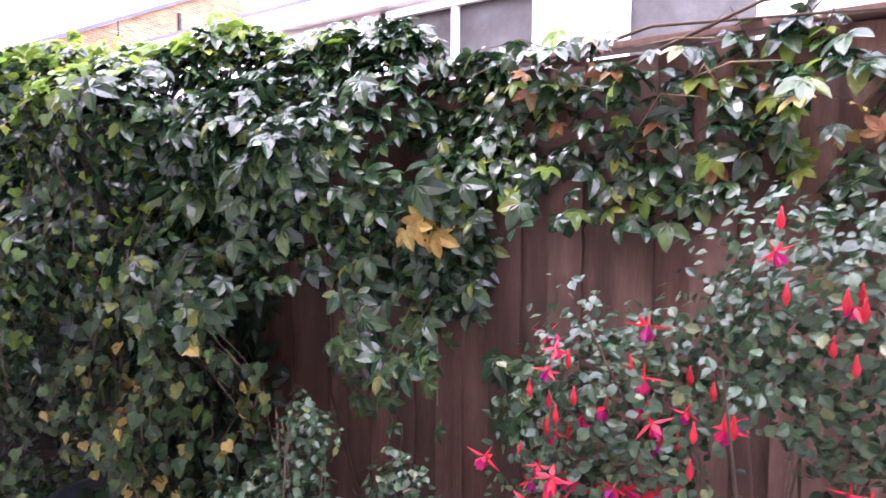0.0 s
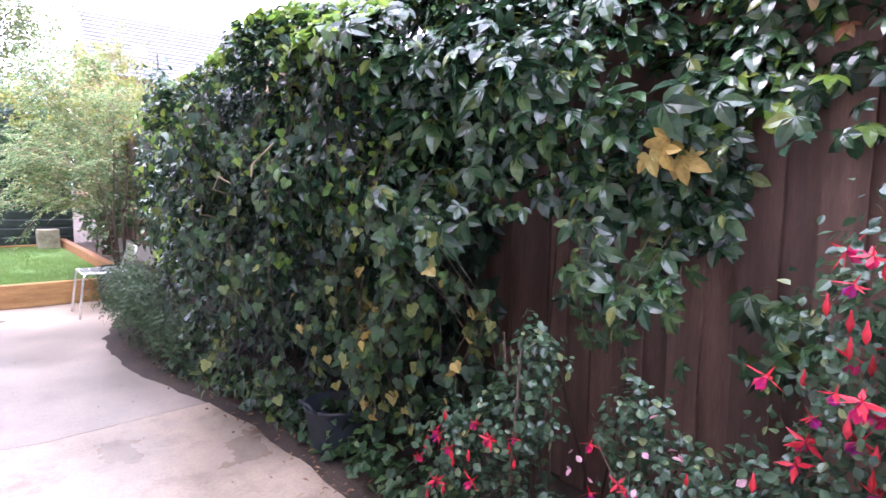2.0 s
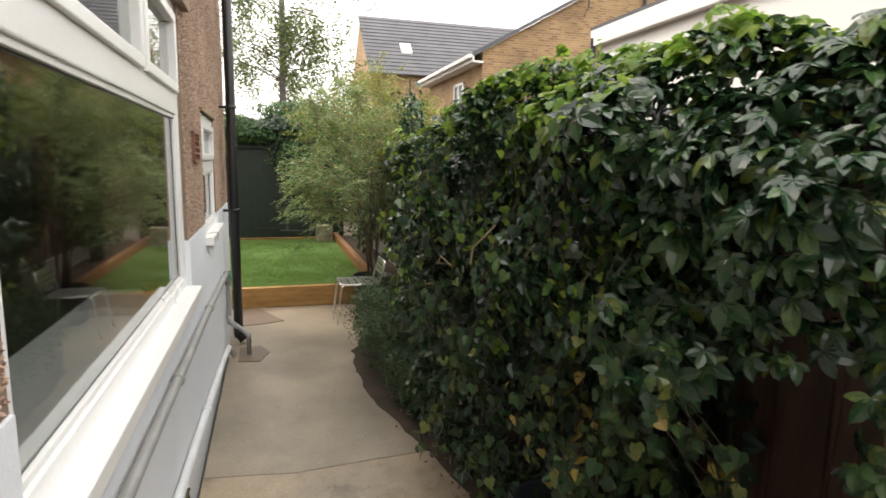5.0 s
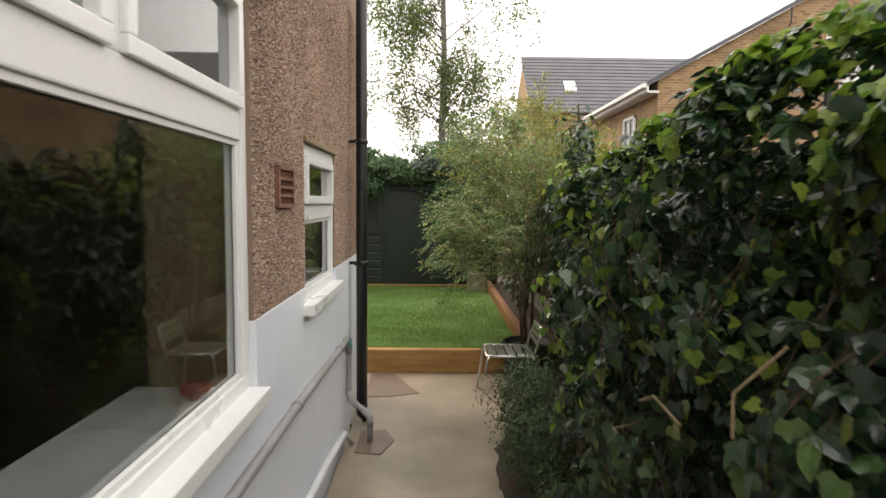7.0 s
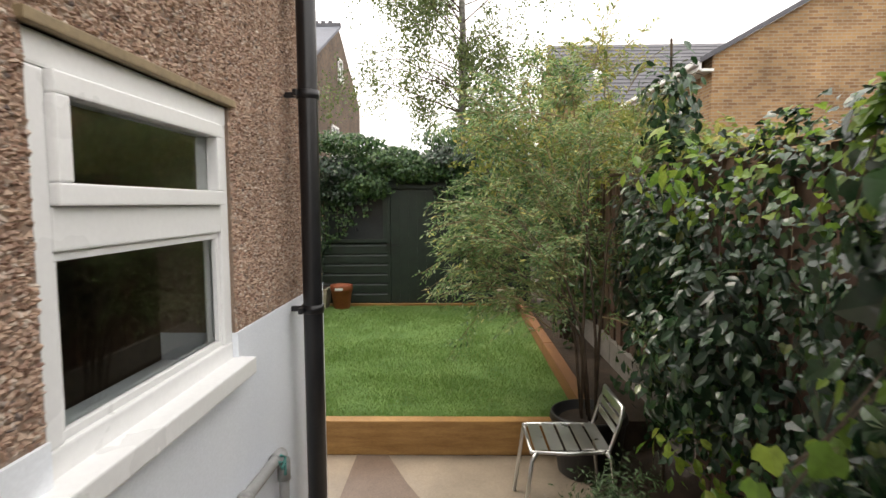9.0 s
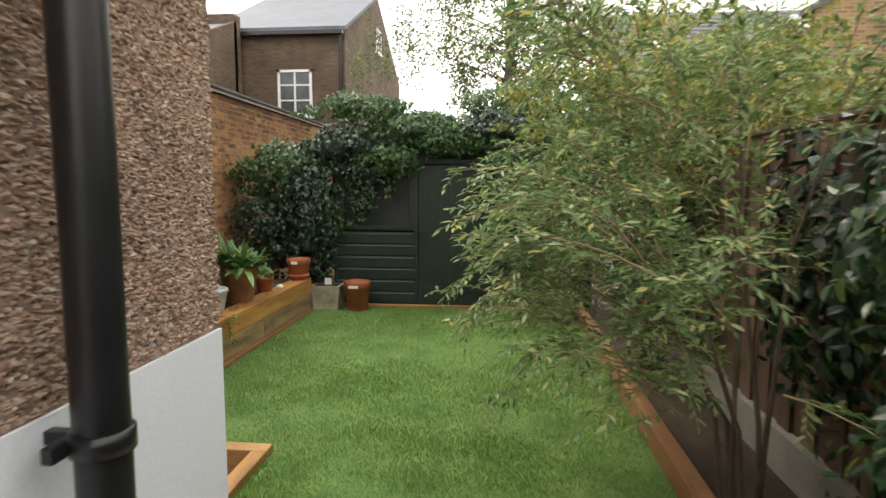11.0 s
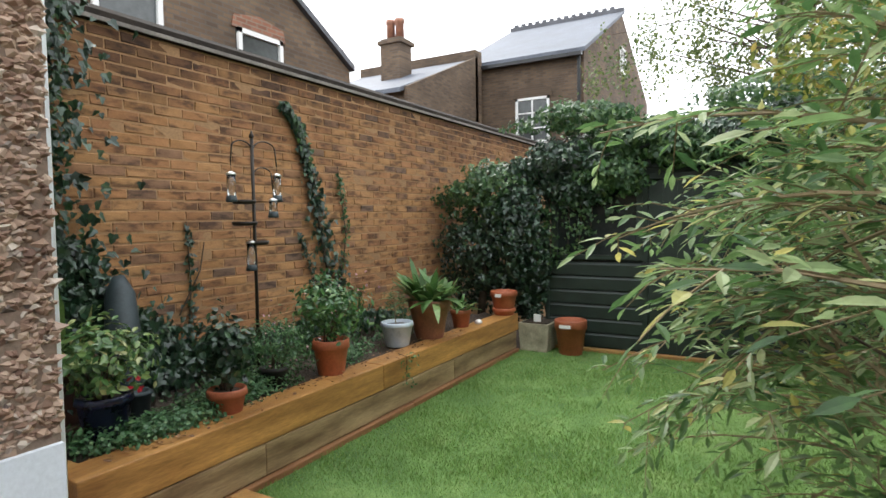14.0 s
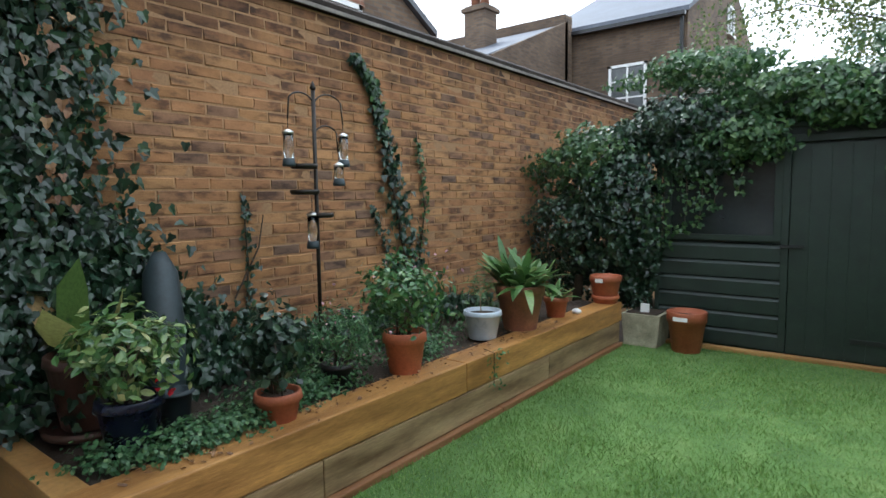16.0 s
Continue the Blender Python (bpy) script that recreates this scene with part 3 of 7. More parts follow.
setting("pavement", bm, M["damp"], "dark damp patch of re-laid concrete", "path")
bm = prism([(-5.45, 0.03), (-5.42, 0.22), (-5.66, 0.3), (-5.86, 0.22), (-5.86, 0.03)], "z", -0.006, 0.006)
setting("pavement", bm, M["damp"], "broken concrete round the drain gully", "drain")

# soil bed along the fence
bm = bmesh.new()
nx, ny = 70, 10
rows = []
for i in range(nx + 1):
    x = 3.6 - i * 11.2 / nx
    edge = np.interp(-x, (-3.6, 2.1, 2.9, 3.4, 3.75, 4.4, 5.2, 5.9, 7.42), (1.28, 1.30, 1.28, 1.22, 1.12, 0.97, 0.95, 1.1, 1.7))
    rows.append([bm.verts.new((x, edge + (2.25 - edge) * j / ny, (-0.03 if j == 0 else 0.02) + 0.03 * noise.noise((x * 5, j * 0.7, 1)))) for j in range(ny + 1)])
for a, b in zip(rows, rows[1:]):
    for j in range(ny):
        bm.faces.new((a[j], a[j + 1], b[j + 1], b[j]))
setting("soil", bm, M["soil"], "damp dark soil bed littered with dead leaves", "soil", True)

# ---- the house ----
WX0, WX1, WZ0, WZ1 = -1.30, -3.60, 1.08, 2.58      # large window
SX0, SX1, SZ0, SZ1 = -4.46, -5.38, 1.25, 2.11      # small window
CX = -6.64                                          # corner of the house


def wall_cells(face, back, z_from, z_to, x_from, x_to, holes):
    """A wall along x with holes (x0, x1, z0, z1), as boxes in one mesh."""
    bm = bmesh.new()
    xs = sorted({x_from, x_to, *[v for h in holes for v in h[:2]]})
    zs = sorted({z_from, z_to, *[v for h in holes for v in h[2:]]})
    xs, zs = [v for v in xs if x_from <= v <= x_to], [v for v in zs if z_from <= v <= z_to]
    for a, b in zip(xs, xs[1:]):
        for c, d in zip(zs, zs[1:]):
            if not any(h[0] <= (a + b) / 2 <= h[1] and h[2] <= (c + d) / 2 <= h[3] for h in holes):
                box(a, b, face, back, c, d, 0, bm)
    bmesh.ops.remove_doubles(bm, verts=bm.verts, dist=0.0005)
    return bm


HOLES = [(WX1, WX0, WZ0, WZ1), (SX1, SX0, SZ0, SZ1)]
upper = setting("wall_house", wall_cells(-0.094, -0.36, 1.345, 5.4, CX, 3.6, HOLES), M["pebble_bed"], "brown pebbledashed house wall", "wall")
plinth = setting("wall_house_plinth", wall_cells(-0.085, -0.36, -0.15, 1.345, CX, 3.6, HOLES), M["render"], "white painted lower house wall", "wall")
back = setting("wall_rear", box(CX, CX + 0.25, -0.364, -2.86, 1.36, 5.4), M["pebble_bed"], "brown pebbledashed rear wall", "wall")
setting("wall_rear_plinth", box(CX - 0.02, CX + 0.25, -0.364, -2.86, -0.15, 1.356), M["render"], "white painted lower rear wall", "wall")
setting("wall_end", box(3.6, 3.8, -0.4, 2.3, -0.15, 3.0), M["render"], "plain wall closing the passage", "wall")

# stones of the dash
def dash_stones(name, parent, n, area, to_world, normal, holes=()):
    rng = np.random.default_rng(9)
    v0 = np.array([(1, 0, 0), (-1, 0, 0), (0, 1, 0), (0, -1, 0), (0, 0, 1)])
    f0 = [(0, 2, 4), (2, 1, 4), (1, 3, 4), (3, 0, 4)]
    u = rng.uniform(area[0], area[1], n)
    z = rng.uniform(area[2], area[3], n)
    keep = np.ones(n, bool)
    for h in holes:
        keep &= ~((u > h[0] - 0.004) & (u < h[1] + 0.004) & (z > h[2] - 0.004) & (z < h[3] + 0.004))
    u, z = u[keep], z[keep]
    n = len(u)
    size = rng.uniform(0.0042, 0.0092, (n, 1, 1))
    jit = v0[None] * size * rng.uniform(0.6, 1.35, (n, 5, 1)) + rng.normal(0, 0.0012, (n, 5, 3))
    ang = rng.uniform(0, 6.28, n)
    a = jit[:, :, 0] * np.cos(ang)[:, None] - jit[:, :, 1] * np.sin(ang)[:, None]
    b = jit[:, :, 0] * np.sin(ang)[:, None] + jit[:, :, 1] * np.cos(ang)[:, None]
    pts = to_world(u[:, None] + a * 1.35, z[:, None] + b, jit[:, :, 2] * 0.9)
    me = bpy.data.meshes.new(name)
    me.from_pydata(pts.reshape(-1, 3).tolist(), [], [tuple(i + 5 * j for i in q) for j in range(n) for q in f0])
    me.materials.append(M["dash"])
    ob = obj(name, me, None, parent)
    ob["kind"] = "stuff"


VENT = (-4.19, -3.90, 1.77, 1.955)
dash_stones("dash_stone", upper, 105000, (CX, -3.4, 1.35, 3.3), lambda u, z, h: np.stack([u, -0.094 + h, z], -1), None, [*HOLES, (VENT[0], VENT[1], VENT[2], VENT[3])])
dash_stones("dash_stone", upper, 15000, (-1.3, 0.2, 1.35, 3.0), lambda u, z, h: np.stack([u, -0.094 + h, z], -1), None, HOLES)


def window(name, label, x0, x1, z0, z1, depth, rail, transom, mullions_top, face):
    """A white plastic window: outer frame, opening lights with their own sash frames, glass."""
    w = tagged(new(name), label, "window", "", "structure")
    y0, y1 = face, face - depth
    f = 0.065
    bm = box(x1, x0, y0, y1, z0, z0 + f, 0.006)
    box(x1, x0, y0, y1, z1 - f, z1, 0.006, bm)
    box(x1, x1 + f, y0 - 0.001, y1, z0 + f, z1 - f, 0.006, bm)
    box(x0 - f, x0, y0 - 0.001, y1, z0 + f, z1 - f, 0.006, bm)
    box(x1 + f, x0 - f, y0 - 0.001, y1, transom - rail / 2, transom + rail / 2, 0.006, bm)
    for mx in mullions_top:
        box(mx - 0.03, mx + 0.03, y0 - 0.001, y1, transom + rail / 2, z1 - f, 0.006, bm)
    part("window_frame", bm, M["pvc"], w, "white plastic frame")
    xs = [x1 + f, *sorted(mullions_top), x0 - f]
    for a, b in zip(xs, xs[1:]):
        a, b = a + (0.03 if a != x1 + f else 0), b - (0.03 if b != x0 - f else 0)
        bm = bmesh.new()
        s, yy = 0.045, y0 + 0.018
        for q in ((a, b, transom + rail / 2, transom + rail / 2 + s), (a, b, z1 - f - s, z1 - f), (a, a + s, transom + rail / 2 + s, z1 - f - s), (b - s, b, transom + rail / 2 + s, z1 - f - s)):
            box(q[0], q[1], yy, y1 + 0.01, q[2], q[3], 0.005, bm)
        sash = part("sash", bm, M["pvc"], w, "top-hung opening light")
        g = part("pane", box(a + s, b - s, y0 - 0.02, y0 - 0.026, transom + rail / 2 + s, z1 - f - s), M["glass"], sash, "clear glass")
        g.visible_shadow = False
    g = part("pane", box(x1 + f, x0 - f, y0 - 0.03, y0 - 0.036, z0 + f, transom - rail / 2), M["glass"], w, "clear reflecting glass")
    g.visible_shadow = False
    bm = bmesh.new()
    for q in ((x1 + f, x0 - f, z0 + f, z0 + f + 0.02), (x1 + f, x0 - f, transom - rail / 2 - 0.02, transom - rail / 2), (x1 + f, x1 + f + 0.02, z0 + f + 0.02, transom - rail / 2 - 0.02), (x0 - f - 0.02, x0 - f, z0 + f + 0.02, transom - rail / 2 - 0.02)):
        box(q[0], q[1], y0 - 0.012, y0 - 0.028, q[2], q[3], 0.003, bm)
    part("bead", bm, M["pvc"], w)
    return w


w1 = window("window_1", "large white plastic kitchen window with closed top lights", WX0, WX1, WZ0, WZ1, 0.07, 0.11, 2.07, [-2.72], -0.110)
part("window_sill", box(WX1 + 0.004, WX0 - 0.004, -0.03, -0.19, WZ0 - 0.045, WZ0 + 0.012, 0.006), M["pvc"], w1, "white projecting sill")
w2 = window("window_2", "small white plastic window with a top light", SX0, SX1, SZ0, SZ1, 0.07, 0.09, 1.74, [], -0.103)
part("window_sill", box(SX1 - 0.02, SX0 + 0.06, -0.03, -0.19, SZ0 - 0.05, SZ0 + 0.008, 0.006), M["pvc"], w2, "white projecting sill")
part("drip_strip", box(SX1 - 0.02, SX0 + 0.02, -0.072, -0.12, SZ1, SZ1 + 0.025, 0.004), M["reveal"], w2, "weathered drip strip")
setting("trim", box(WX1 - 0.16, WX0 + 0.1, -0.05, -0.094, WZ1, WZ1 + 0.09, 0.006), M["pebble_bed"], "rendered lintel over the window", "lintel")

# the room behind the glass
room = bmesh.new()
box(-6.3, 1.0, -3.6, -3.7, 0, 2.7, 0, room)
box(-6.3, 1.0, -0.37, -3.6, -0.05, 0.0, 0, room)
box(-6.3, 1.0, -0.37, -3.6, 2.7, 2.75, 0, room)
box(-6.4, -6.3, -0.37, -3.6, 0, 2.7, 0, room)
box(1.0, 1.1, -0.37, -3.6, 0, 2.7, 0, room)
setting("wall_room", room, M["room"], "dim interior of the house", "room")
bm = box(WX1 - 0.03, WX1 + 0.002, -0.2, -0.5, WZ0, WZ1)
box(WX0 - 0.002, WX0 + 0.03, -0.2, -0.5, WZ0, WZ1, 0, bm)
setting("trim", bm, M["reveal"], "tan inner window reveals", "reveal")
setting("trim", box(WX1, WX0, -0.205, -0.55, WZ0 - 0.03, WZ0 + 0.006), M["pvc"], "white inner window board", "window board")
th = thing("bowl", "small red enamel bowl on the inner window board", "bowl", at=(-3.47, -0.27, WZ0 + 0.006))
part("bowl_body", lathe([(0.03, 0), (0.05, 0.03), (0.055, 0.05), (0.05, 0.048), (0.02, 0.012)], 20), M["red"], th, "", True)

# air vent
v = thing("air_vent", "terracotta louvred air brick set in pebbledash", "vent", at=(-4.045, -0.080, 1.862))
bm = box(-0.135, 0.135, 0.008, -0.03, -0.092, -0.075, 0.002)
box(-0.135, 0.135, 0.008, -0.03, 0.075, 0.092, 0.002, bm)
box(-0.135, -0.115, 0.008, -0.03, -0.075, 0.075, 0.002, bm)
box(0.115, 0.135, 0.008, -0.03, -0.075, 0.075, 0.002, bm)
part("frame", bm, M["vent"], v)
# black sheet behind the louvres stands in for the shade inside the slots
part("backing", box(-0.115, 0.115, -0.022, -0.03, -0.075, 0.075), M["black_plastic"], v, "black sheet painting the shade in the slots")
for i in range(3):
    z = -0.0375 + i * 0.0375
    part("louvre", prism([(-0.02, z + 0.010), (0.008, z + 0.002), (0.008, z - 0.008), (-0.02, z - 0.002)], "x", -0.115, 0.115), M["vent"], v)
for k in range(6):
    part("bar", box(-0.085 + k * 0.034, -0.079 + k * 0.034, 0.0, -0.02, -0.075, 0.075), M["vent"], v)

# black downpipe
PX, PY = -6.03, 0.012
dp = thing("downpipe", "black painted cast-iron downpipe on the house wall", "downpipe", at=(PX, PY, 0))
part("pipe", tube([(0, 0, 0.06), (0, 0, 1.2), (0, 0, 2.4), (0, 0, 5.3)], 0.044, 20), M["black_iron"], dp, "", True)
part("shoe", tube([(0, 0, 0.16), (0, 0.0, 0.10), (0.02, 0.05, 0.03)], 0.047, 16), M["black_iron"], dp, "", True)
for z in (1.31, 2.27, 3.6):
    br = part("collar", lathe([(0.045, -0.02), (0.051, -0.018), (0.051, 0.018), (0.045, 0.02)], 20, None, (0, 0, z)), M["black_iron"], dp, "", True)
    part("bracket", box(-0.012, 0.012, -0.04, -0.13, z - 0.012, z + 0.012, 0.003), M["black_iron"], br)
    part("lug", box(0.03, 0.075, -0.03, -0.05, z - 0.014, z + 0.014, 0.004), M["black_iron"], br)

# white downpipe round the corner
wd = thing("downpipe", "white plastic soil pipe behind the rear house corner", "downpipe", at=(CX - 0.125, -0.46, 0))
part("pipe", tube([(0, 0, 0.0), (0, 0, 2.0), (0, 0, 5.3)], 0.055, 24), M["white_pipe"], wd, "", True)
part("collar", lathe([(0.056, -0.02), (0.062, -0.018), (0.062, 0.018), (0.056, 0.02)], 20, None, (0, 0, 3.4)), M["white_pipe"], wd, "", True)

# waste pipes
wp = thing("waste_pipe", "grey plastic waste pipe clipped along the wall", "pipe", at=(0, -0.05, 0))
part("pipe", tube([(0.9, 0, 0.92), (-2.0, 0, 0.87), (-4.2, 0, 0.83), (-5.64, 0, 0.775), (-5.71, 0, 0.76), (-5.73, 0, 0.71), (-5.73, 0, 0.34), (-5.72, 0.02, 0.29), (-5.66, 0.14, 0.22), (-5.64, 0.17, 0.17), (-5.64, 0.17, 0.0)], 0.021, 14), M["grey_pipe"], wp, "", True)
for x, z in ((-2.75, 0.856), (-4.1, 0.832), (-5.3, 0.79), (-1.2, 0.885)):
    part("clip", tube([(x - 0.012, 0, z), (x + 0.012, 0, z)], 0.027, 14), M["grey_pipe"], wp, "", True)
part("elbow", tube([(-5.62, 0, 0.776), (-5.70, 0, 0.768), (-5.73, 0, 0.73), (-5.73, 0, 0.65)], 0.027, 14), M["grey_pipe"], wp, "", True)
part("elbow", tube([(-5.73, 0, 0.36), (-5.725, 0.01, 0.30), (-5.69, 0.07, 0.26)], 0.026, 14), M["grey_pipe"], wp, "", True)
part("elbow", tube([(-5.67, 0.12, 0.235), (-5.64, 0.17, 0.19), (-5.64, 0.17, 0.12)], 0.026, 14), M["grey_pipe"], wp, "", True)
part("twine", tube([(-5.62, 0.024, 0.80), (-5.66, 0.03, 0.775), (-5.62, 0.028, 0.745), (-5.60, 0.02, 0.78), (-5.655, 0.03, 0.76), (-5.64, 0.034, 0.71)], 0.006, 6), M["twine"], wp, "knotted teal twine", True)
wp = thing("waste_pipe", "white painted waste pipe low on the wall", "pipe", at=(0, -0.05, 0))
part("pipe", tube([(0.9, 0, 0.56), (-1.6, 0, 0.47), (-3.4, 0, 0.33), (-4.9, 0, 0.20), (-5.45, 0.01, 0.14), (-5.58, 0.04, 0.02)], 0.023, 14), M["white_pipe"], wp, "", True)
for x, z in ((-3.7, 0.306), (-2.0, 0.44)):
    part("collar", tube([(x - 0.03, 0, z + 0.002), (x + 0.03, 0, z - 0.002)], 0.029, 14), M["white_pipe"], wp, "", True)

# garden tap
tp = thing("garden_tap", "dark tarnished brass garden tap on the white wall", "tap", at=(-2.46, -0.06, 0.44))
part("supply_pipe", tube([(0, -0.03, 0.0), (0, 0.03, 0.0), (0, 0.06, 0.0)], 0.011, 12), M["brass"], tp, "", True)
part("body", tube([(0, 0.03, 0), (0, 0.07, 0.0), (0, 0.10, -0.02), (0, 0.11, -0.06)], [0.014, 0.02, 0.016, 0.013], 14), M["brass"], tp, "", True)
hnd = part("spindle", tube([(0, 0.068, 0.0), (0, 0.068, 0.055)], [0.012, 0.006], 12), M["brass"], tp, "", True)
part("handle", tube([(-0.034, 0.068, 0.056), (0, 0.068, 0.06), (0.034, 0.068, 0.056)], [0.007, 0.006, 0.007], 10), M["brass"], hnd, "", True)
part("hose_union", lathe([(0.013, 0), (0.017, 0.002), (0.017, 0.022), (0.013, 0.024)], 14, None, (0, 0.111, -0.085)), M["black_plastic"], tp, "black hose union", True)

# ---- the lawn and its timber ----
LAWN_Z = 0.20
bm = bmesh.new()
for i in range(51):
    for j in range(34):
        x0, y0 = -7.52 - i * 0.1, -1.66 + j * 0.1
        if x0 > -8.25 and y0 < -0.68:
            continue
        q = [(x0, y0), (x0 - 0.1, y0), (x0 - 0.1, y0 + 0.1), (x0, y0 + 0.1)]
        bm.faces.new([bm.verts.new((a, b, LAWN_Z + 0.012 * noise.noise((a * 1.1, b * 1.1, 0)))) for a, b in q])
bmesh.ops.remove_doubles(bm, verts=bm.verts, dist=0.001)
bmesh.ops.recalc_face_normals(bm, faces=bm.faces)
lawn = setting("lawn", bm, M["turf"], "short bright green lawn", "lawn", True)
setting("ground", box(-13.0, -7.5, -0.66, 2.3, -0.15, 0.17), M["soil"], "earth under the lawn", "ground")
setting("ground", box(-13.0, -8.26, -1.7, -0.662, -0.15, 0.168), M["soil"], "earth under the lawn", "ground")
rng = np.random.default_rng(21)
n = 120000
gx = -7.53 - 4.95 * rng.random(n) ** 1.5
gy = rng.uniform(-1.64, 1.56, n)
ok = ~((gx > -8.27) & (gy < -0.66))
gx, gy = gx[ok], gy[ok]
gp = np.stack([gx, gy, np.full(len(gx), LAWN_Z - 0.004)], -1)
patch_ = np.array([noise.noise((a * 3.0, c * 3.0, 5)) for a, c in zip(gx, gy)])
h = rng.uniform(0.014, 0.034, len(gx)) * (1 + 0.5 * patch_)
lean = rng.normal(0, 0.011, (len(gx), 2))
wd_ = rng.uniform(0, 6.28, len(gx))
wv = np.stack([np.cos(wd_), np.sin(wd_), np.zeros(len(gx))], -1) * 0.003
tipv = gp + np.concatenate([lean, h[:, None]], 1)
me = bpy.data.meshes.new("grass")
me.from_pydata(np.stack([gp - wv, gp + wv, tipv], 1).reshape(-1, 3).tolist(), [], [(3 * i, 3 * i + 1, 3 * i + 2) for i in range(len(gx))])
me.materials.append(M["blade"])
g = tagged(obj("grass", me, None), "short green grass blades of the lawn", "grass", "", "stuff")

GROUP_T = "timber sleepers of the lawn"


def sleeper(name, label, b, material="sleeper_x", group=GROUP_T):
    cx, cy, cz = (b[0] + b[1]) / 2, (b[2] + b[3]) / 2, min(b[4], b[5])
    ob = obj(name, box(b[0] - cx, b[1] - cx, b[2] - cy, b[3] - cy, 0, abs(b[5] - b[4]), 0.008), M[material])
    ob.location = (cx, cy, cz)
    return tagged(ob, label, "sleeper", group)


sleeper("timber_sleeper", "wet orange-brown sleeper retaining the lawn edge", (-7.52, -7.42, -0.72, 1.46, -0.004, 0.245), "sleeper")
sleeper("timber_sleeper", "wet orange-brown sleeper along the sunken corner", (-8.17, -7.522, -0.72, -0.63, -0.004, 0.245))
sleeper("timber_sleeper", "wet orange-brown sleeper across the sunken corner", (-8.27, -8.172, -1.64, -0.63, -0.004, 0.245), "sleeper")
for x0, x1 in ((-7.54, -9.4), (-9.405, -12.3)):
    sleeper("timber_edging", "brown timber edging beside the lawn", (x0, x1, 1.56, 1.66, 0.1, 0.33), "kerb")
sleeper("timber_edging", "pale timber strip at the foot of the shed", (-12.39, -12.31, -1.44, 1.55, 0.15, 0.235), "sleeper")
setting("ground", box(-12.4, -7.44, 1.662, 2.2, -0.1, 0.24), M["soil"], "dark soil strip behind the edging", "soil")

# raised bed along the brick wall, three sleepers high
BY = -1.66
for k, (z0, z1, mt, cuts) in enumerate(((0.0, 0.235, "kerb", (-7.47, -9.9, -12.0)), (0.24, 0.42, "sleeper_pale", (-7.47, -8.44, -10.6, -12.0)), (0.425, 0.605, "sleeper_x", (-7.45, -9.55, -12.05)))):
    for a, b in zip(cuts, cuts[1:]):
        sleeper("timber_sleeper", ("reddish lower sleeper of the raised bed", "pale weathered sleeper of the raised bed", "wet orange top sleeper of the raised bed")[k],
                (a - 0.002, b + 0.002, BY + (0.035 if k == 0 else 0.0), BY - (0.20 if k == 2 else 0.12), z0, z1), mt, "sleepers of the raised bed")
sleeper("timber_sleeper", "dark shaded end sleeper of the raised bed", (-7.57, -7.455, -1.865, -2.80, 0.0, 0.60), "sleeper", "sleepers of the raised bed")
bm = bmesh.new()
rows = [[bm.verts.new((-7.5 - i * 0.1, BY - 0.19 - j * 0.095, 0.575 + 0.035 * noise.noise((i * 0.5, j * 0.6, 3)))) for j in range(11)] for i in range(46)]
for a, b in zip(rows, rows[1:]):
    for j in range(10):
        bm.faces.new((a[j], b[j], b[j + 1], a[j + 1]))
setting("soil", bm, M["soil"], "dark planting soil of the raised bed", "soil", True)

# ---- fence along the path ----
FY = 2.16
fence = tagged(new("fence"), "brown vertical-board timber fence overgrown with creeper", "fence", "", "structure")
rng = np.random.default_rng(5)
x, k_ = 3.5, 0
while x > -12.2:
    k_ += 1
    w = 0.118 + rng.uniform(-0.006, 0.006)
    off = rng.uniform(-0.002, 0.002) + (0.024 if k_ % 2 else 0)
    part("board", box(x - w - 0.008, x, FY + off, FY + 0.018 + off, 0.30 if x < -7 else 0.02, 2.02 + rng.uniform(-0.012, 0.012), 0), M["fence"], fence)
    x -= w
for px in (2.2, 0.35, -1.5, -3.35, -5.2, -7.05, -8.9, -10.75):
    part("post", box(px - 0.045, px + 0.045, FY + 0.05, FY + 0.14, 0, 2.06, 0.004), M["fence"], fence)
for z in (0.35, 1.1, 1.85):
    part("rail", box(3.5, -12.2, FY + 0.047, FY + 0.09, z, z + 0.08, 0), M["fence"], fence)
part("capping", box(3.5, -12.2, FY - 0.02, FY + 0.06, 2.035, 2.06, 0.004), M["fence"], fence)
for px in (-7.05, -8.9, -10.75):
    part("gravel_board", box(px, px - 1.84, FY - 0.04, FY + 0.02, 0.12, 0.47, 0.004), M["gravel_board"], fence, "grey concrete gravel board")

grit = tagged(new("grit"), "small pale chips and grit lying on the path", "grit", "", "stuff")
rng = np.random.default_rng(8)
bm = bmesh.new()
for _ in range(60):
    gx_, gy_, s_ = rng.uniform(-7.2, -0.5), rng.uniform(0.05, 1.25), rng.uniform(0.002, 0.006)
    if gy_ < np.interp(-gx_, (0.5, 3.0, 4.4, 5.2, 7.2), (1.3, 1.3, 1.0, 0.98, 1.3)):
        box(gx_ - s_, gx_ + s_, gy_ - s_ * 0.7, gy_ + s_ * 0.7, 0.0, s_ * 0.7, 0, bm)
part("chip_scatter", bm, M["gravel_board"], grit)["kind"] = "stuff"


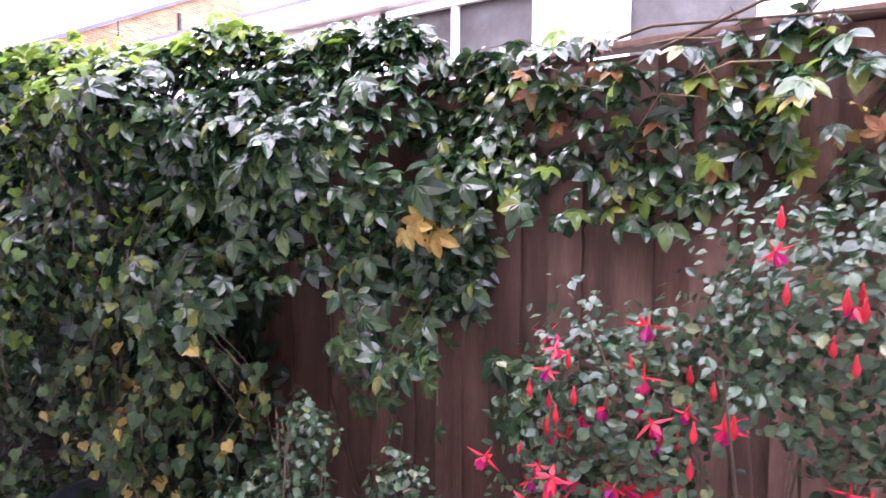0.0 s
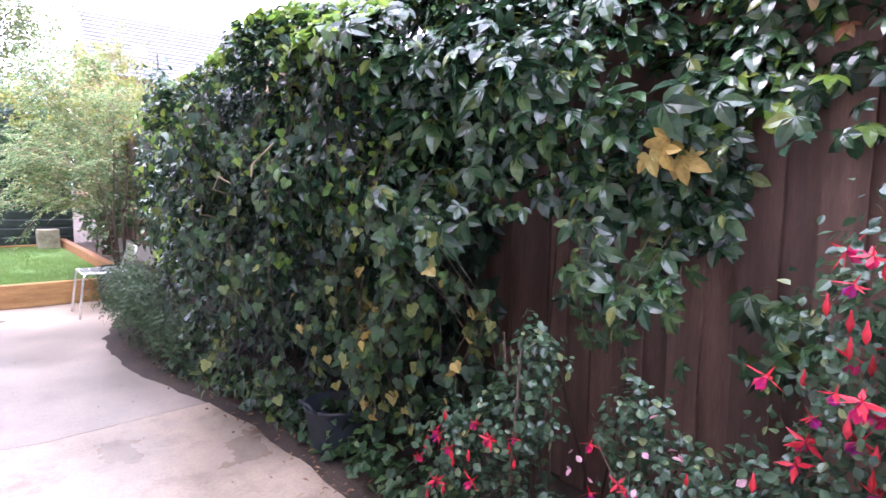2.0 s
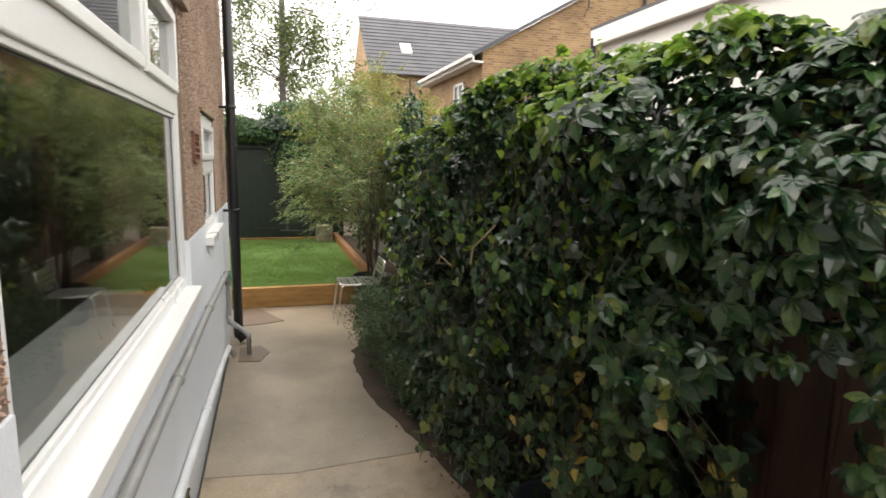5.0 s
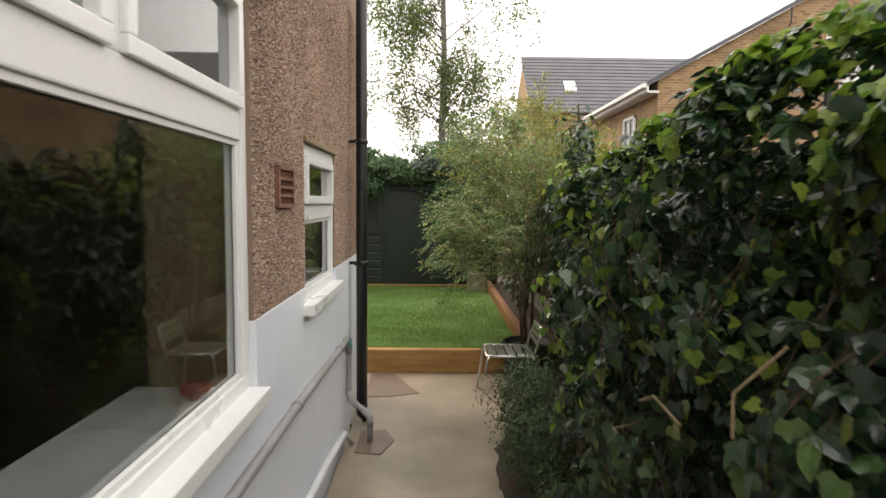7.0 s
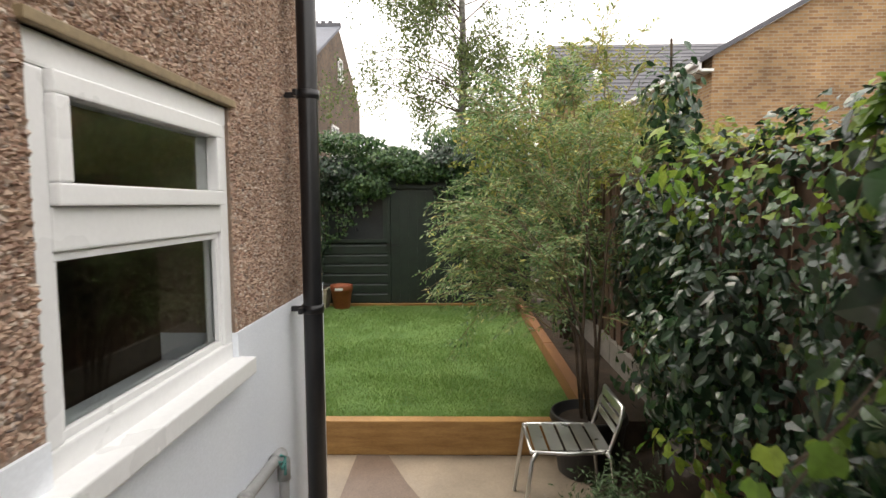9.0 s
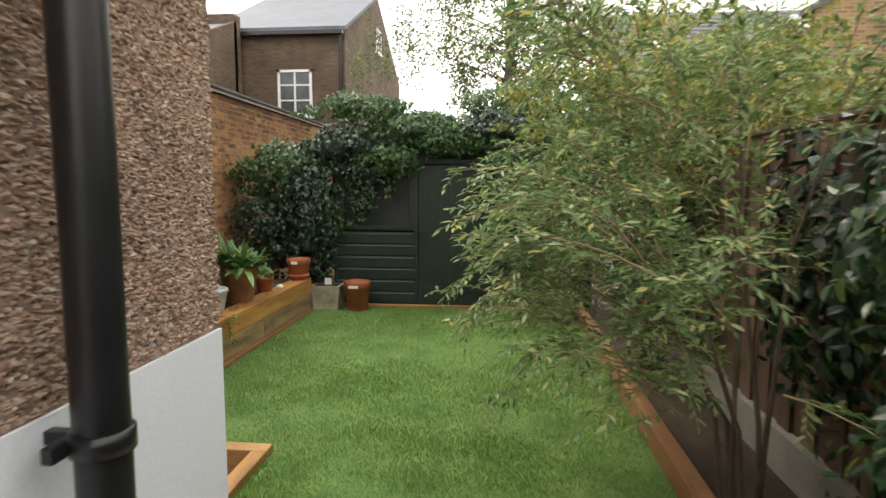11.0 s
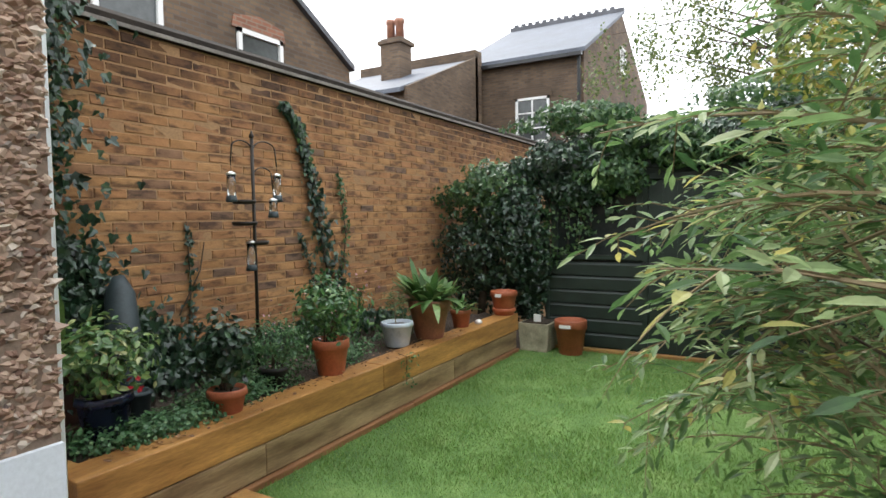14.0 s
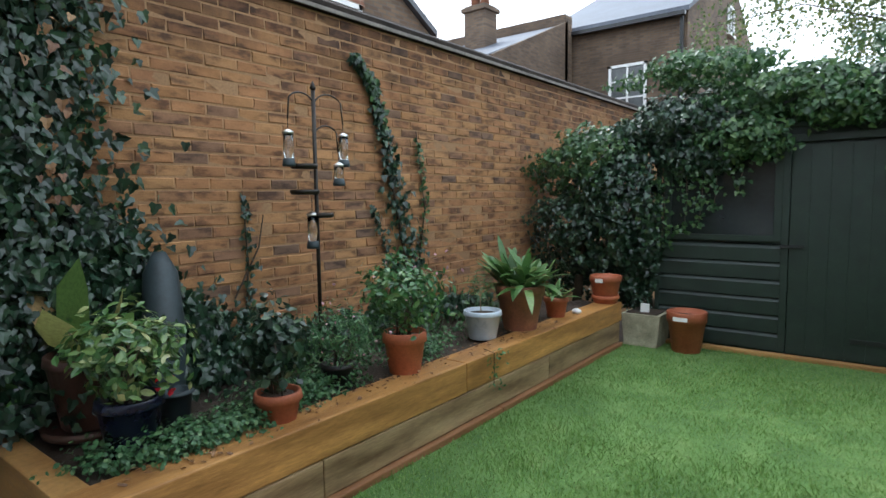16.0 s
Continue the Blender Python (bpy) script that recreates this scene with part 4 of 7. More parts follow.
# ---- shed ----
SHX = -12.45
sh = thing("shed", "dark green timber garden shed overgrown with ivy", "shed", at=(SHX, 0.06, 0.2))
part("body", box(-0.03, -1.8, -1.5, 1.75, 0.0, 1.95), M["shed"], sh)
part("roof", prism([(-1.56, 1.93), (0.12, 2.34), (1.81, 1.93), (1.81, 1.88), (0.12, 2.28), (-1.56, 1.88)], "x", 0.10, -1.9), M["slate"], sh, "felted shed roof")
part("gable", prism([(-1.5, 1.95), (0.12, 2.27), (1.75, 1.95)], "x", 0.0, -0.06), M["shed"], sh)
for y0, y1, nb in ((-1.5, -0.47, 6), (0.44, 1.75, 11)):
    for i in range(nb):
        z = 0.04 + i * 0.154
        part("board", prism([(-0.03, z), (0.022, z), (0.020, z + 0.115), (0.002, z + 0.146), (-0.03, z + 0.152)], "y", y0, y1), M["shed"], sh)
part("corner_post", box(-0.02, 0.03, -1.54, -1.5, 0.0, 1.95, 0.004), M["shed"], sh)
win = part("window_frame", box(-0.02, 0.035, -1.46, -1.40, 1.02, 1.78, 0.004), M["shed"], sh)
bm = box(-0.02, 0.035, -0.55, -0.49, 1.02, 1.78, 0.004)
box(-0.02, 0.04, -1.46, -0.49, 0.985, 1.035, 0.004, bm)
box(-0.02, 0.035, -1.40, -0.55, 1.72, 1.78, 0.004, bm)
part("window_frame", bm, M["shed"], sh)
part("pane", box(-0.01, 0.004, -1.40, -0.55, 1.035, 1.72), M["shed_glass"], sh, "dim grey-green window pane")
door = part("door", box(-0.02, 0.012, -0.43, 0.40, 0.03, 1.80, 0.003), M["shed"], sh, "closed green plank door")
for i in range(6):
    part("plank", box(0.012, 0.026, -0.428 + i * 0.138, -0.428 + i * 0.138 + 0.1374, 0.035, 1.79, 0.001), M["shed"], door)
part("latch", box(0.03, 0.05, -0.50, -0.32, 0.935, 0.96, 0.003), M["black_iron"], door, "black sliding bolt")
for z in (0.18,):
    part("hinge", box(0.03, 0.04, 0.02, 0.42, z, z + 0.04, 0.003), M["black_iron"], door, "black strap hinge")
part("door_post", box(-0.02, 0.034, -0.49, -0.435, 0.0, 1.82, 0.004), M["shed"], sh)
part("door_post", box(-0.02, 0.034, 0.405, 0.46, 0.0, 1.82, 0.004), M["shed"], sh)
part("door_head", box(-0.02, 0.036, -0.49, 0.46, 1.82, 1.88, 0.004), M["shed"], sh)

# ---- pots ----
def pot_profile(r, hgt, rim=0.22, taper=0.7):
    rb = r * taper
    zr = hgt * (1 - rim)
    rw = rb + (r - rb) * (1 - rim)
    return [(rb * 0.96, 0), (rb, 0.006), (rw, zr), (rw + 0.012, zr + 0.004), (r, hgt - 0.006), (r - 0.004, hgt), (r - 0.016, hgt), (r - 0.02, hgt * 0.86), (0.01, hgt * 0.84)]


def pot(name, label, at, r, hgt, material, rim=0.22, taper=0.7, soil=True, cat="plant pot", group=""):
    t = thing(name, label, cat, group, at)
    part("pot_body", lathe(pot_profile(r, hgt, rim, taper)), M[material], t, "", True)
    if soil:
        part("pot_soil", lathe([(r - 0.022, hgt * 0.84), (r - 0.03, hgt * 0.87), (0.02, hgt * 0.89)], 20), M["soil"], t, "dark potting soil", True)
    return t


def stems(parent, rng, n, height, spread, r=0.006, material="stem", base=0.02, z0=0.0, name="stem"):
    tips = []
    for _ in range(n):
        a = rng.uniform(0, 6.28)
        d = spread * rng.uniform(0.3, 1.0)
        hh = height * rng.uniform(0.7, 1.0)
        b = Vector((rng.normal(0, base), rng.normal(0, base), z0))
        p = [b, b + Vector((d * 0.25 * math.cos(a), d * 0.25 * math.sin(a), hh * 0.45)), b + Vector((d * math.cos(a), d * math.sin(a), hh))]
        part(name, tube(p, [r, r * 0.8, r * 0.4], 6), M[material], parent, "", True)
        tips.append(p[-1])
    return tips


RB = 0.60
rng = np.random.default_rng(31)
# stack of two terracotta pots at the end of the bed
t = thing("plant_pot", "two stacked empty terracotta pots on the sleeper end", "plant pot", at=(-11.92, -1.77, 0.607))
part("lower_pot", lathe(pot_profile(0.125, 0.07, 0.5, 0.85)), M["terracotta"], t, "", True)
part("upper_pot", lathe([(r, z + 0.065) for r, z in pot_profile(0.145, 0.19, 0.3, 0.75)]), M["terracotta"], t, "", True)
part("sticker", box(0.138, 0.148, -0.04, 0.03, 0.20, 0.235), M["label"], t, "white paper label")
# stone tub and terracotta pot on the lawn
t = thing("stone_tub", "square mossy stone tub with a plant label", "stone tub", at=(-12.21, -1.485, 0.19))
part("tub_body", prism([(-0.15, 0), (0.15, 0), (0.175, 0.31), (-0.175, 0.31)], "x", -0.165, 0.165), M["stone"], t)
part("tub_soil", box(-0.13, 0.13, -0.14, 0.14, 0.305, 0.322), M["soil"], t)
part("plant_label", box(0.06, 0.075, -0.03, 0.05, 0.32, 0.40), M["label"], t, "white plant label")
pts, nr = blob_points(60, (0, -0.05, 0.42), (0.11, 0.12, 0.12), rng)
leaves("foliage", "round", pts, nr, rng.uniform(0.02, 0.04, len(pts)), M["ivy"], t, rng)
t = pot("plant_pot", "large empty terracotta pot with a white label beside the shed", (-12.13, -1.10, 0.195), 0.17, 0.37, "terracotta", 0.26, 0.7)
part("sticker", box(0.160, 0.172, -0.07, 0.05, 0.30, 0.335), M["label"], t, "white paper label")

# agapanthus in a large pot
def strap_tuft(parent, rng, n, length, spread, z0, material="strap"):
    v, f = LEAF.setdefault("strap", leaf_shape("strap"))
    verts, faces = [], []
    for _ in range(n):
        a, ln = rng.uniform(0, 6.28), length * rng.uniform(0.6, 1.05)
        up = rng.uniform(0.35, 1.35)
        al = Vector((math.cos(a) * math.cos(up), math.sin(a) * math.cos(up), math.sin(up)))
        sd = Vector((-math.sin(a), math.cos(a), 0))
        nr_ = sd.cross(al)
        k = len(verts)
        b = Vector((rng.normal(0, spread), rng.normal(0, spread), z0))
        droop = rng.uniform(0.3, 1.3)
        for x, y, z in v:
            p = b + ln * (sd * x * 1.2 + al * y + nr_ * 0.3 * x * x) + Vector((0, 0, -ln * droop * 0.5 * y * y))
            verts.append(tuple(p))
        faces += [tuple(i + k for i in q) for q in f]
    me = bpy.data.meshes.new("leaf_tuft")
    me.from_pydata(verts, [], faces)
    me.materials.append(M[material])
    return tagged(obj("leaf_tuft", me, None, parent), "arching green strap leaves")


t = pot("potted_agapanthus", "arching strap-leaved plant in a large stained terracotta pot", (-10.55, -1.88, RB), 0.185, 0.34, "terracotta_old", 0.2, 0.66, cat="potted plant")
strap_tuft(t, rng, 130, 0.52, 0.055, 0.29)
t = pot("potted_agapanthus", "small strap-leaved plant in a small terracotta pot", (-11.1, -1.86, RB), 0.10, 0.17, "terracotta", 0.25, 0.72, cat="potted plant")
strap_tuft(t, rng, 26, 0.30, 0.03, 0.15)
t = thing("pebble", "pale pebble lying beside the small pot", "stone", at=(-11.28, -1.76, 0.605))
part("pebble_body", lathe([(0.01, 0), (0.035, 0.008), (0.04, 0.025), (0.025, 0.042), (0.005, 0.047)], 14), M["label"], t, "", True)
# white-blue pot with a thin stick plant
t = pot("potted_plant", "pale blue-white glazed pot with a sparse herb and a cane", (-10.15, -1.95, RB), 0.135, 0.20, "white_glaze", 0.18, 0.72, cat="potted plant")
part("cane", tube([(0.02, 0, 0.16), (0.05, 0.01, 0.42)], 0.004, 6), M["twig"], t)
pts, nr = blob_points(160, (-0.04, -0.04, 0.36), (0.13, 0.13, 0.15), rng)
leaves("foliage", "narrow", pts, nr, rng.uniform(0.02, 0.04, len(pts)), M["herb"], t, rng)
# jade-like plant
t = pot("potted_plant", "glossy-leaved bush with pink flowers in an orange terracotta pot", (-9.22, -1.86, RB), 0.125, 0.24, "terracotta", 0.26, 0.72, cat="potted plant")
stems(t, rng, 9, 0.34, 0.16, 0.006, z0=0.2)
pts, nr = blob_points(1000, (0.0, -0.02, 0.46), (0.31, 0.29, 0.25), rng, 0.45)
leaves("foliage", "oval", pts, nr, rng.uniform(0.032, 0.058, len(pts)), M["jade"], t, rng, 0.6, 0.1)
pts, nr = blob_points(26, (-0.02, 0.06, 0.52), (0.34, 0.30, 0.26), rng, 0.9)
leaves("flower", "round", pts, nr, rng.uniform(0.02, 0.03, len(pts)), M["petal_pale"], t, rng, label="small pink flowers")
# black pot with a wiry pink plant
t = pot("potted_plant", "wiry plant with pink flowers in a black plastic pot", (-8.82, -1.98, RB - 0.02), 0.09, 0.15, "black_plastic", 0.15, 0.8, cat="potted plant")
stems(t, rng, 10, 0.30, 0.2, 0.003, z0=0.13)
pts, nr = blob_points(1100, (0.02, 0.05, 0.32), (0.27, 0.26, 0.2), rng, 0.4)
leaves("foliage", "narrow", pts, nr, rng.uniform(0.02, 0.045, len(pts)), M["herb"], t, rng, 0.9)
pts, nr = blob_points(24, (0.02, 0.1, 0.32), (0.3, 0.3, 0.24), rng, 0.8)
leaves("flower", "round", pts, nr, rng.uniform(0.014, 0.024, len(pts)), M["petal_pale"], t, rng, label="small pale pink flowers")
# small terracotta bowl with a dark bush
t = pot("potted_plant", "dark leafy shrub in a shallow terracotta pot on the bed edge", (-8.34, -1.84, RB), 0.105, 0.135, "terracotta", 0.3, 0.75, cat="potted plant")
stems(t, rng, 7, 0.30, 0.09, 0.005, z0=0.11)
pts, nr = blob_points(760, (0, -0.02, 0.36), (0.17, 0.17, 0.23), rng, 0.3)
leaves("foliage", "round", pts, nr, rng.uniform(0.03, 0.055, len(pts)), M["ivy"], t, rng, 0.7)
# dark blue pot with a variegated shrub
t = pot("potted_plant", "pale-edged rounded shrub in a dark blue glazed pot", (-7.80, -2.06, RB - 0.01), 0.125, 0.23, "blue_glaze", 0.18, 0.72, cat="potted plant")
stems(t, rng, 12, 0.32, 0.17, 0.005, z0=0.19)
pts, nr = blob_points(950, (0, 0, 0.42), (0.28, 0.28, 0.21), rng, 0.45)
leaves("foliage", "oval", pts, nr + np.array((0, 0, 0.6)), rng.uniform(0.035, 0.06, len(pts)), M["variegated"], t, rng, 0.6, 0.0)
pts, nr = blob_points(6, (-0.1, 0.12, 0.28), (0.05, 0.05, 0.06), rng)
leaves("flower", "round", pts, nr, np.full(len(pts), 0.035), M["petal_red"], t, rng, label="red flower")
# aspidistra in a brown pot on a saucer
t = pot("potted_plant", "browning broad-leaved plant in a large brown glazed pot on a saucer", (-7.80, -2.44, RB + 0.02), 0.17, 0.32, "brown_glaze", 0.14, 0.7, cat="potted plant")
part("saucer", lathe([(0.15, -0.03), (0.19, -0.02), (0.2, 0.015), (0.185, 0.015), (0.15, -0.005)]), M["brown_glaze"], t, "", True)
for a, ln, up in ((0.3, 0.56, 1.45), (1.5, 0.36, 0.7), (2.7, 0.44, 1.15), (3.5, 0.36, 0.75), (5.3, 0.5, 0.95), (0.7, 0.46, 0.85), (2.0, 0.30, 0.3)):
    v, f = leaf_shape("broad")
    al = Vector((math.cos(a) * math.cos(up), math.sin(a) * math.cos(up), math.sin(up)))
    sd = Vector((-math.sin(a), math.cos(a), 0))
    bm = bmesh.new()
    vs = [bm.verts.new(Vector((0.03 * math.cos(a), 0.03 * math.sin(a), 0.29)) + ln * (sd * x * 0.95 + al * y + sd.cross(al) * z) + Vector((0, 0, -0.12 * y * y))) for x, y, z in v]
    for q in f:
        bm.faces.new([vs[i] for i in q])
    part("leaf", bm, M["aspidistra"], t, "", True)
# another pale strap plant at the near end
t = pot("potted_plant", "pale strap-leaved plant in a black plastic pot", (-7.62, -2.66, RB - 0.02), 0.1, 0.15, "black_plastic", 0.15, 0.8, cat="potted plant")
strap_tuft(t, rng, 16, 0.34, 0.03, 0.13)
# leaning slate-coloured tube and a small bucket
t = thing("plastic_tube", "slate-teal rounded plastic tube leaning against the ivy", "tube", at=(-8.12, -2.40, RB - 0.02))
part("tube_body", tube([(0.06, 0.06, 0.0), (0.03, 0.03, 0.18), (-0.02, -0.05, 0.40), (-0.05, -0.12, 0.66), (-0.06, -0.14, 0.76)], [0.085, 0.095, 0.095, 0.08, 0.03], 18), M["slate_grey"], t, "", True)
t = pot("bucket", "small dark grey plastic bucket among the groundcover", (-8.06, -2.22, RB - 0.02), 0.075, 0.16, "slate_grey", 0.1, 0.8, False, "bucket")
# groundcover
gc = thing("groundcover", "low green herb spreading over the raised bed soil", "groundcover", at=(-8.0, -2.0, RB))
for cx, cy, rx, ry, k in ((-0.15, 0.1, 0.45, 0.17, 1300), (0.1, 0.12, 0.28, 0.12, 500), (-0.75, 0.02, 0.3, 0.16, 500), (-1.45, 0.02, 0.3, 0.15, 300), (0.25, -0.0, 0.3, 0.2, 420), (-0.55, -0.1, 0.4, 0.25, 420), (-1.0, -0.2, 0.4, 0.2, 300), (-1.75, -0.1, 0.4, 0.2, 260), (-2.6, -0.2, 0.6, 0.2, 240)):
    pts, nr = blob_points(int(k * 1.8), (cx, cy, 0.03), (rx, ry, 0.10), rng, 0.3)
    pts[:, 2] = np.abs(pts[:, 2])
    leaves("foliage", "round", pts, nr + np.array((0, 0, 0.8)), rng.uniform(0.015, 0.03, len(pts)), M["herb"], gc, rng, 0.7, 0)
# trailing sprig over the sleeper
pts = np.stack([rng.uniform(-9.95, -9.75, 60), BY + 0.01 + rng.uniform(0, 0.04, 60), rng.uniform(0.36, 0.64, 60)], -1)
tr = thing("trailing_plant", "trailing sprig hanging over the top sleeper", "plant", at=(0, 0, 0))
leaves("foliage", "oval", pts, np.tile((0, 1, 0.2), (60, 1)), rng.uniform(0.02, 0.035, 60), M["herb"], tr, rng)
part("stem", tube([(-9.85, BY - 0.08, 0.615), (-9.82, BY + 0.02, 0.61), (-9.80, BY + 0.03, 0.42)], 0.003, 6), M["stem"], tr)
# fallen leaves
lit = tagged(new("leaf_litter"), "fallen brown leaves on timber, soil and path", "leaf litter", "", "stuff")
pts = np.concatenate([np.stack([rng.uniform(-11, -7.6, 330), BY - 0.22 * rng.random(330) ** 0.6, np.full(330, 0.612)], -1),
                      np.stack([rng.uniform(-4.8, -1.6, 240), rng.normal(1.36, 0.09, 240), np.full(240, 0.034)], -1)])
leaves("fallen_leaves", "oval", pts, np.tile((0, 0, 1.0), (len(pts), 1)), rng.uniform(0.012, 0.042, len(pts)), M["dead_leaf"], lit, rng, 0.25, 0)

# ---- bird feeder pole ----
fp = thing("bird_feeder_pole", "dark metal bird feeding station with hanging feeders", "bird feeder", at=(-8.93, -2.24, RB - 0.1))
part("pole", tube([(0, 0, 0), (0, 0, 0.9), (0.004, 0, 1.70)], 0.0115, 12), M["iron"], fp, "", True)
part("finial", lathe([(0.012, 0), (0.018, 0.012), (0.01, 0.03), (0.003, 0.05)], 12, None, (0.004, 0, 1.69)), M["iron"], fp, "", True)


def arm(sx, r, z):
    return [(sx * (r - r * math.cos(a)), 0, z + r * 0.75 * math.sin(a)) for a in [math.pi * k / 12 for k in range(11)]] + [(sx * 2 * r, 0, z - 0.08)]


for sx, r, z in ((1, 0.09, 1.60), (-1, 0.105, 1.60), (-1, 0.085, 1.44)):
    part("arm", tube(arm(sx, r, z), 0.0045, 8), M["iron"], fp, "", True)
for x, z, hh in ((0.18, 1.28, 0.16), (-0.21, 1.29, 0.16), (-0.17, 1.18, 0.10), (0.035, 0.83, 0.17)):
    fd = part("feeder", tube([(x, 0, z), (x, 0, z + hh)], 0.028, 14), M["glass"], fp, "clear plastic seed feeder", True)
    part("feeder_cap", lathe([(0.032, 0), (0.03, 0.012), (0.006, 0.025)], 14, None, (x, 0, z + hh)), M["alu"], fd, "", True)
    part("feeder_base", lathe([(0.034, -0.012), (0.036, 0), (0.03, 0.03), (0.004, 0.03)], 14, None, (x, 0, z)), M["slate_grey"], fd, "", True)
    part("hook", tube([(x, 0, z + hh + 0.02), (x, 0, z + hh + 0.1)], 0.002, 6), M["iron"], fd)
for x, z, r in ((0.08, 1.27, 0.075), (0.08, 1.13, 0.08), (-0.03, 1.0, 0.07)):
    part("tray", lathe([(r * 0.9, -0.012), (r, 0), (r, 0.014), (r - 0.008, 0.014), (r - 0.012, 0.0), (0.01, -0.004)], 20, None, (x, 0, z)), M["iron"], fp, "shallow mesh tray", True)

# ---- ivy on the brick wall and over the shed ----
WY = -2.82
ivy = thing("ivy", "dark green ivy climbing the brick wall by the house", "ivy")
rng = np.random.default_rng(77)


def wall_leaves(parent, n, spine, width, material, size=(0.04, 0.075), depth=0.10, name="foliage", kind="lobed"):
    """Leaves along a spine of (x, z) points on the brick wall, with a width at each point."""
    sx, sz = np.array([s[0] for s in spine]), np.array([s[1] for s in spine])
    k = np.linspace(0, 1, len(spine))
    u = rng.random(n)
    wd2 = np.interp(u, k, width)
    pts = np.stack([np.interp(u, k, sx) + rng.normal(0, 0.42, n) * wd2, WY + 0.01 + depth * rng.random(n) * (0.3 + wd2 / max(width)), np.interp(u, k, sz) + rng.normal(0, 0.3, n) * wd2 * 0.5], -1)
    return leaves(name, kind, pts, np.tile((0, 1.0, 0.25), (n, 1)), rng.uniform(*size, n), M[material], parent, rng, 0.45, 0.7)


wall_leaves(ivy, 11000, [(-7.25, 0.6), (-7.35, 1.4), (-7.45, 2.2), (-7.55, 3.0)], [0.8, 0.7, 0.62, 0.54], "ivy", (0.035, 0.07), 0.22)
wall_leaves(ivy, 3200, [(-8.0, 0.6), (-8.05, 1.0), (-7.85, 1.55)], [0.6, 0.5, 0.24], "ivy", (0.032, 0.062), 0.25)
wall_leaves(ivy, 1700, [(-8.5, 0.6), (-8.4, 0.9), (-8.2, 1.05)], [0.5, 0.4, 0.25], "ivy", (0.03, 0.055), 0.22)
wall_leaves(ivy, 60, [(-7.75, 2.5), (-7.8, 2.0), (-7.7, 1.5)], [0.12, 0.14, 0.12], "dead_leaf", (0.03, 0.055), 0.26)
wall_leaves(ivy, 260, [(-8.05, 2.9), (-7.95, 2.3), (-7.9, 1.8), (-8.1, 1.2)], [0.12, 0.10, 0.12, 0.18], "ivy_light", (0.03, 0.05))
for sp in ([(-7.3, 0.6), (-7.4, 1.8), (-7.5, 3.0)], [(-7.7, 0.6), (-7.85, 1.6), (-8.0, 2.8)]):
    part("vine_stem", tube([(x, WY + 0.02, z) for x, z in sp], [0.014, 0.01, 0.004], 8), M["stem"], ivy, "", True)
wall_leaves(ivy, 1700, [(-7.4, 0.75), (-8.6, 0.72), (-9.6, 0.74), (-10.9, 0.72)], [0.32, 0.3, 0.26, 0.24], "ivy", (0.035, 0.065), 0.4)
wall_leaves(ivy, 500, [(-8.6, 0.66), (-9.8, 0.7), (-11.4, 0.68)], [0.28, 0.27, 0.24], "ivy_light", (0.03, 0.055), 0.5)
ivy2 = thing("ivy", "ivy plant trained up the brick wall in a leaning column", "ivy")
col = [(-10.35, 0.65), (-10.30, 1.1), (-10.18, 1.6), (-10.05, 2.1), (-9.93, 2.45), (-9.76, 2.62)]
wall_leaves(ivy2, 620, col, [0.26, 0.24, 0.17, 0.08, 0.06, 0.05], "ivy", (0.035, 0.06), 0.10)
wall_leaves(ivy2, 130, col[3:], [0.08, 0.07, 0.05], "ivy_light", (0.03, 0.05), 0.06)
wall_leaves(ivy2, 110, [(-10.45, 0.9), (-10.55, 1.6), (-10.45, 2.1)], [0.08, 0.07, 0.04], "ivy_light", (0.025, 0.045), 0.04)
wall_leaves(ivy2, 90, [(-10.2, 0.9), (-10.0, 1.35), (-9.9, 1.55)], [0.05, 0.05, 0.03], "ivy", (0.025, 0.04), 0.04)
part("vine_stem", tube([(x, WY + 0.02, z) for x, z in col], [0.018, 0.015, 0.012, 0.008, 0.005, 0.003], 8), M["stem"], ivy2, "", True)
part("vine_stem", tube([(-10.4, WY + 0.02, 0.7), (-10.55, WY + 0.02, 1.5), (-10.45, WY + 0.02, 2.15)], [0.01, 0.006, 0.003], 6), M["stem"], ivy2, "", True)
ivy3 = thing("ivy", "thin ivy shoot on the brick wall", "ivy")
wall_leaves(ivy3, 80, [(-8.82, 0.8), (-8.85, 1.2), (-8.83, 1.62)], [0.07, 0.07, 0.03], "ivy", (0.025, 0.045), 0.03)
part("vine_stem", tube([(-8.8, WY + 0.015, 0.6), (-8.85, WY + 0.015, 1.2), (-8.83, WY + 0.015, 1.65)], [0.008, 0.006, 0.003], 6), M["stem"], ivy3)
part("vine_stem", tube([(-8.75, WY + 0.015, 1.0), (-8.93, WY + 0.015, 1.3), (-8.97, WY + 0.015, 1.5)], [0.006, 0.005, 0.003], 6), M["stem"], ivy3)

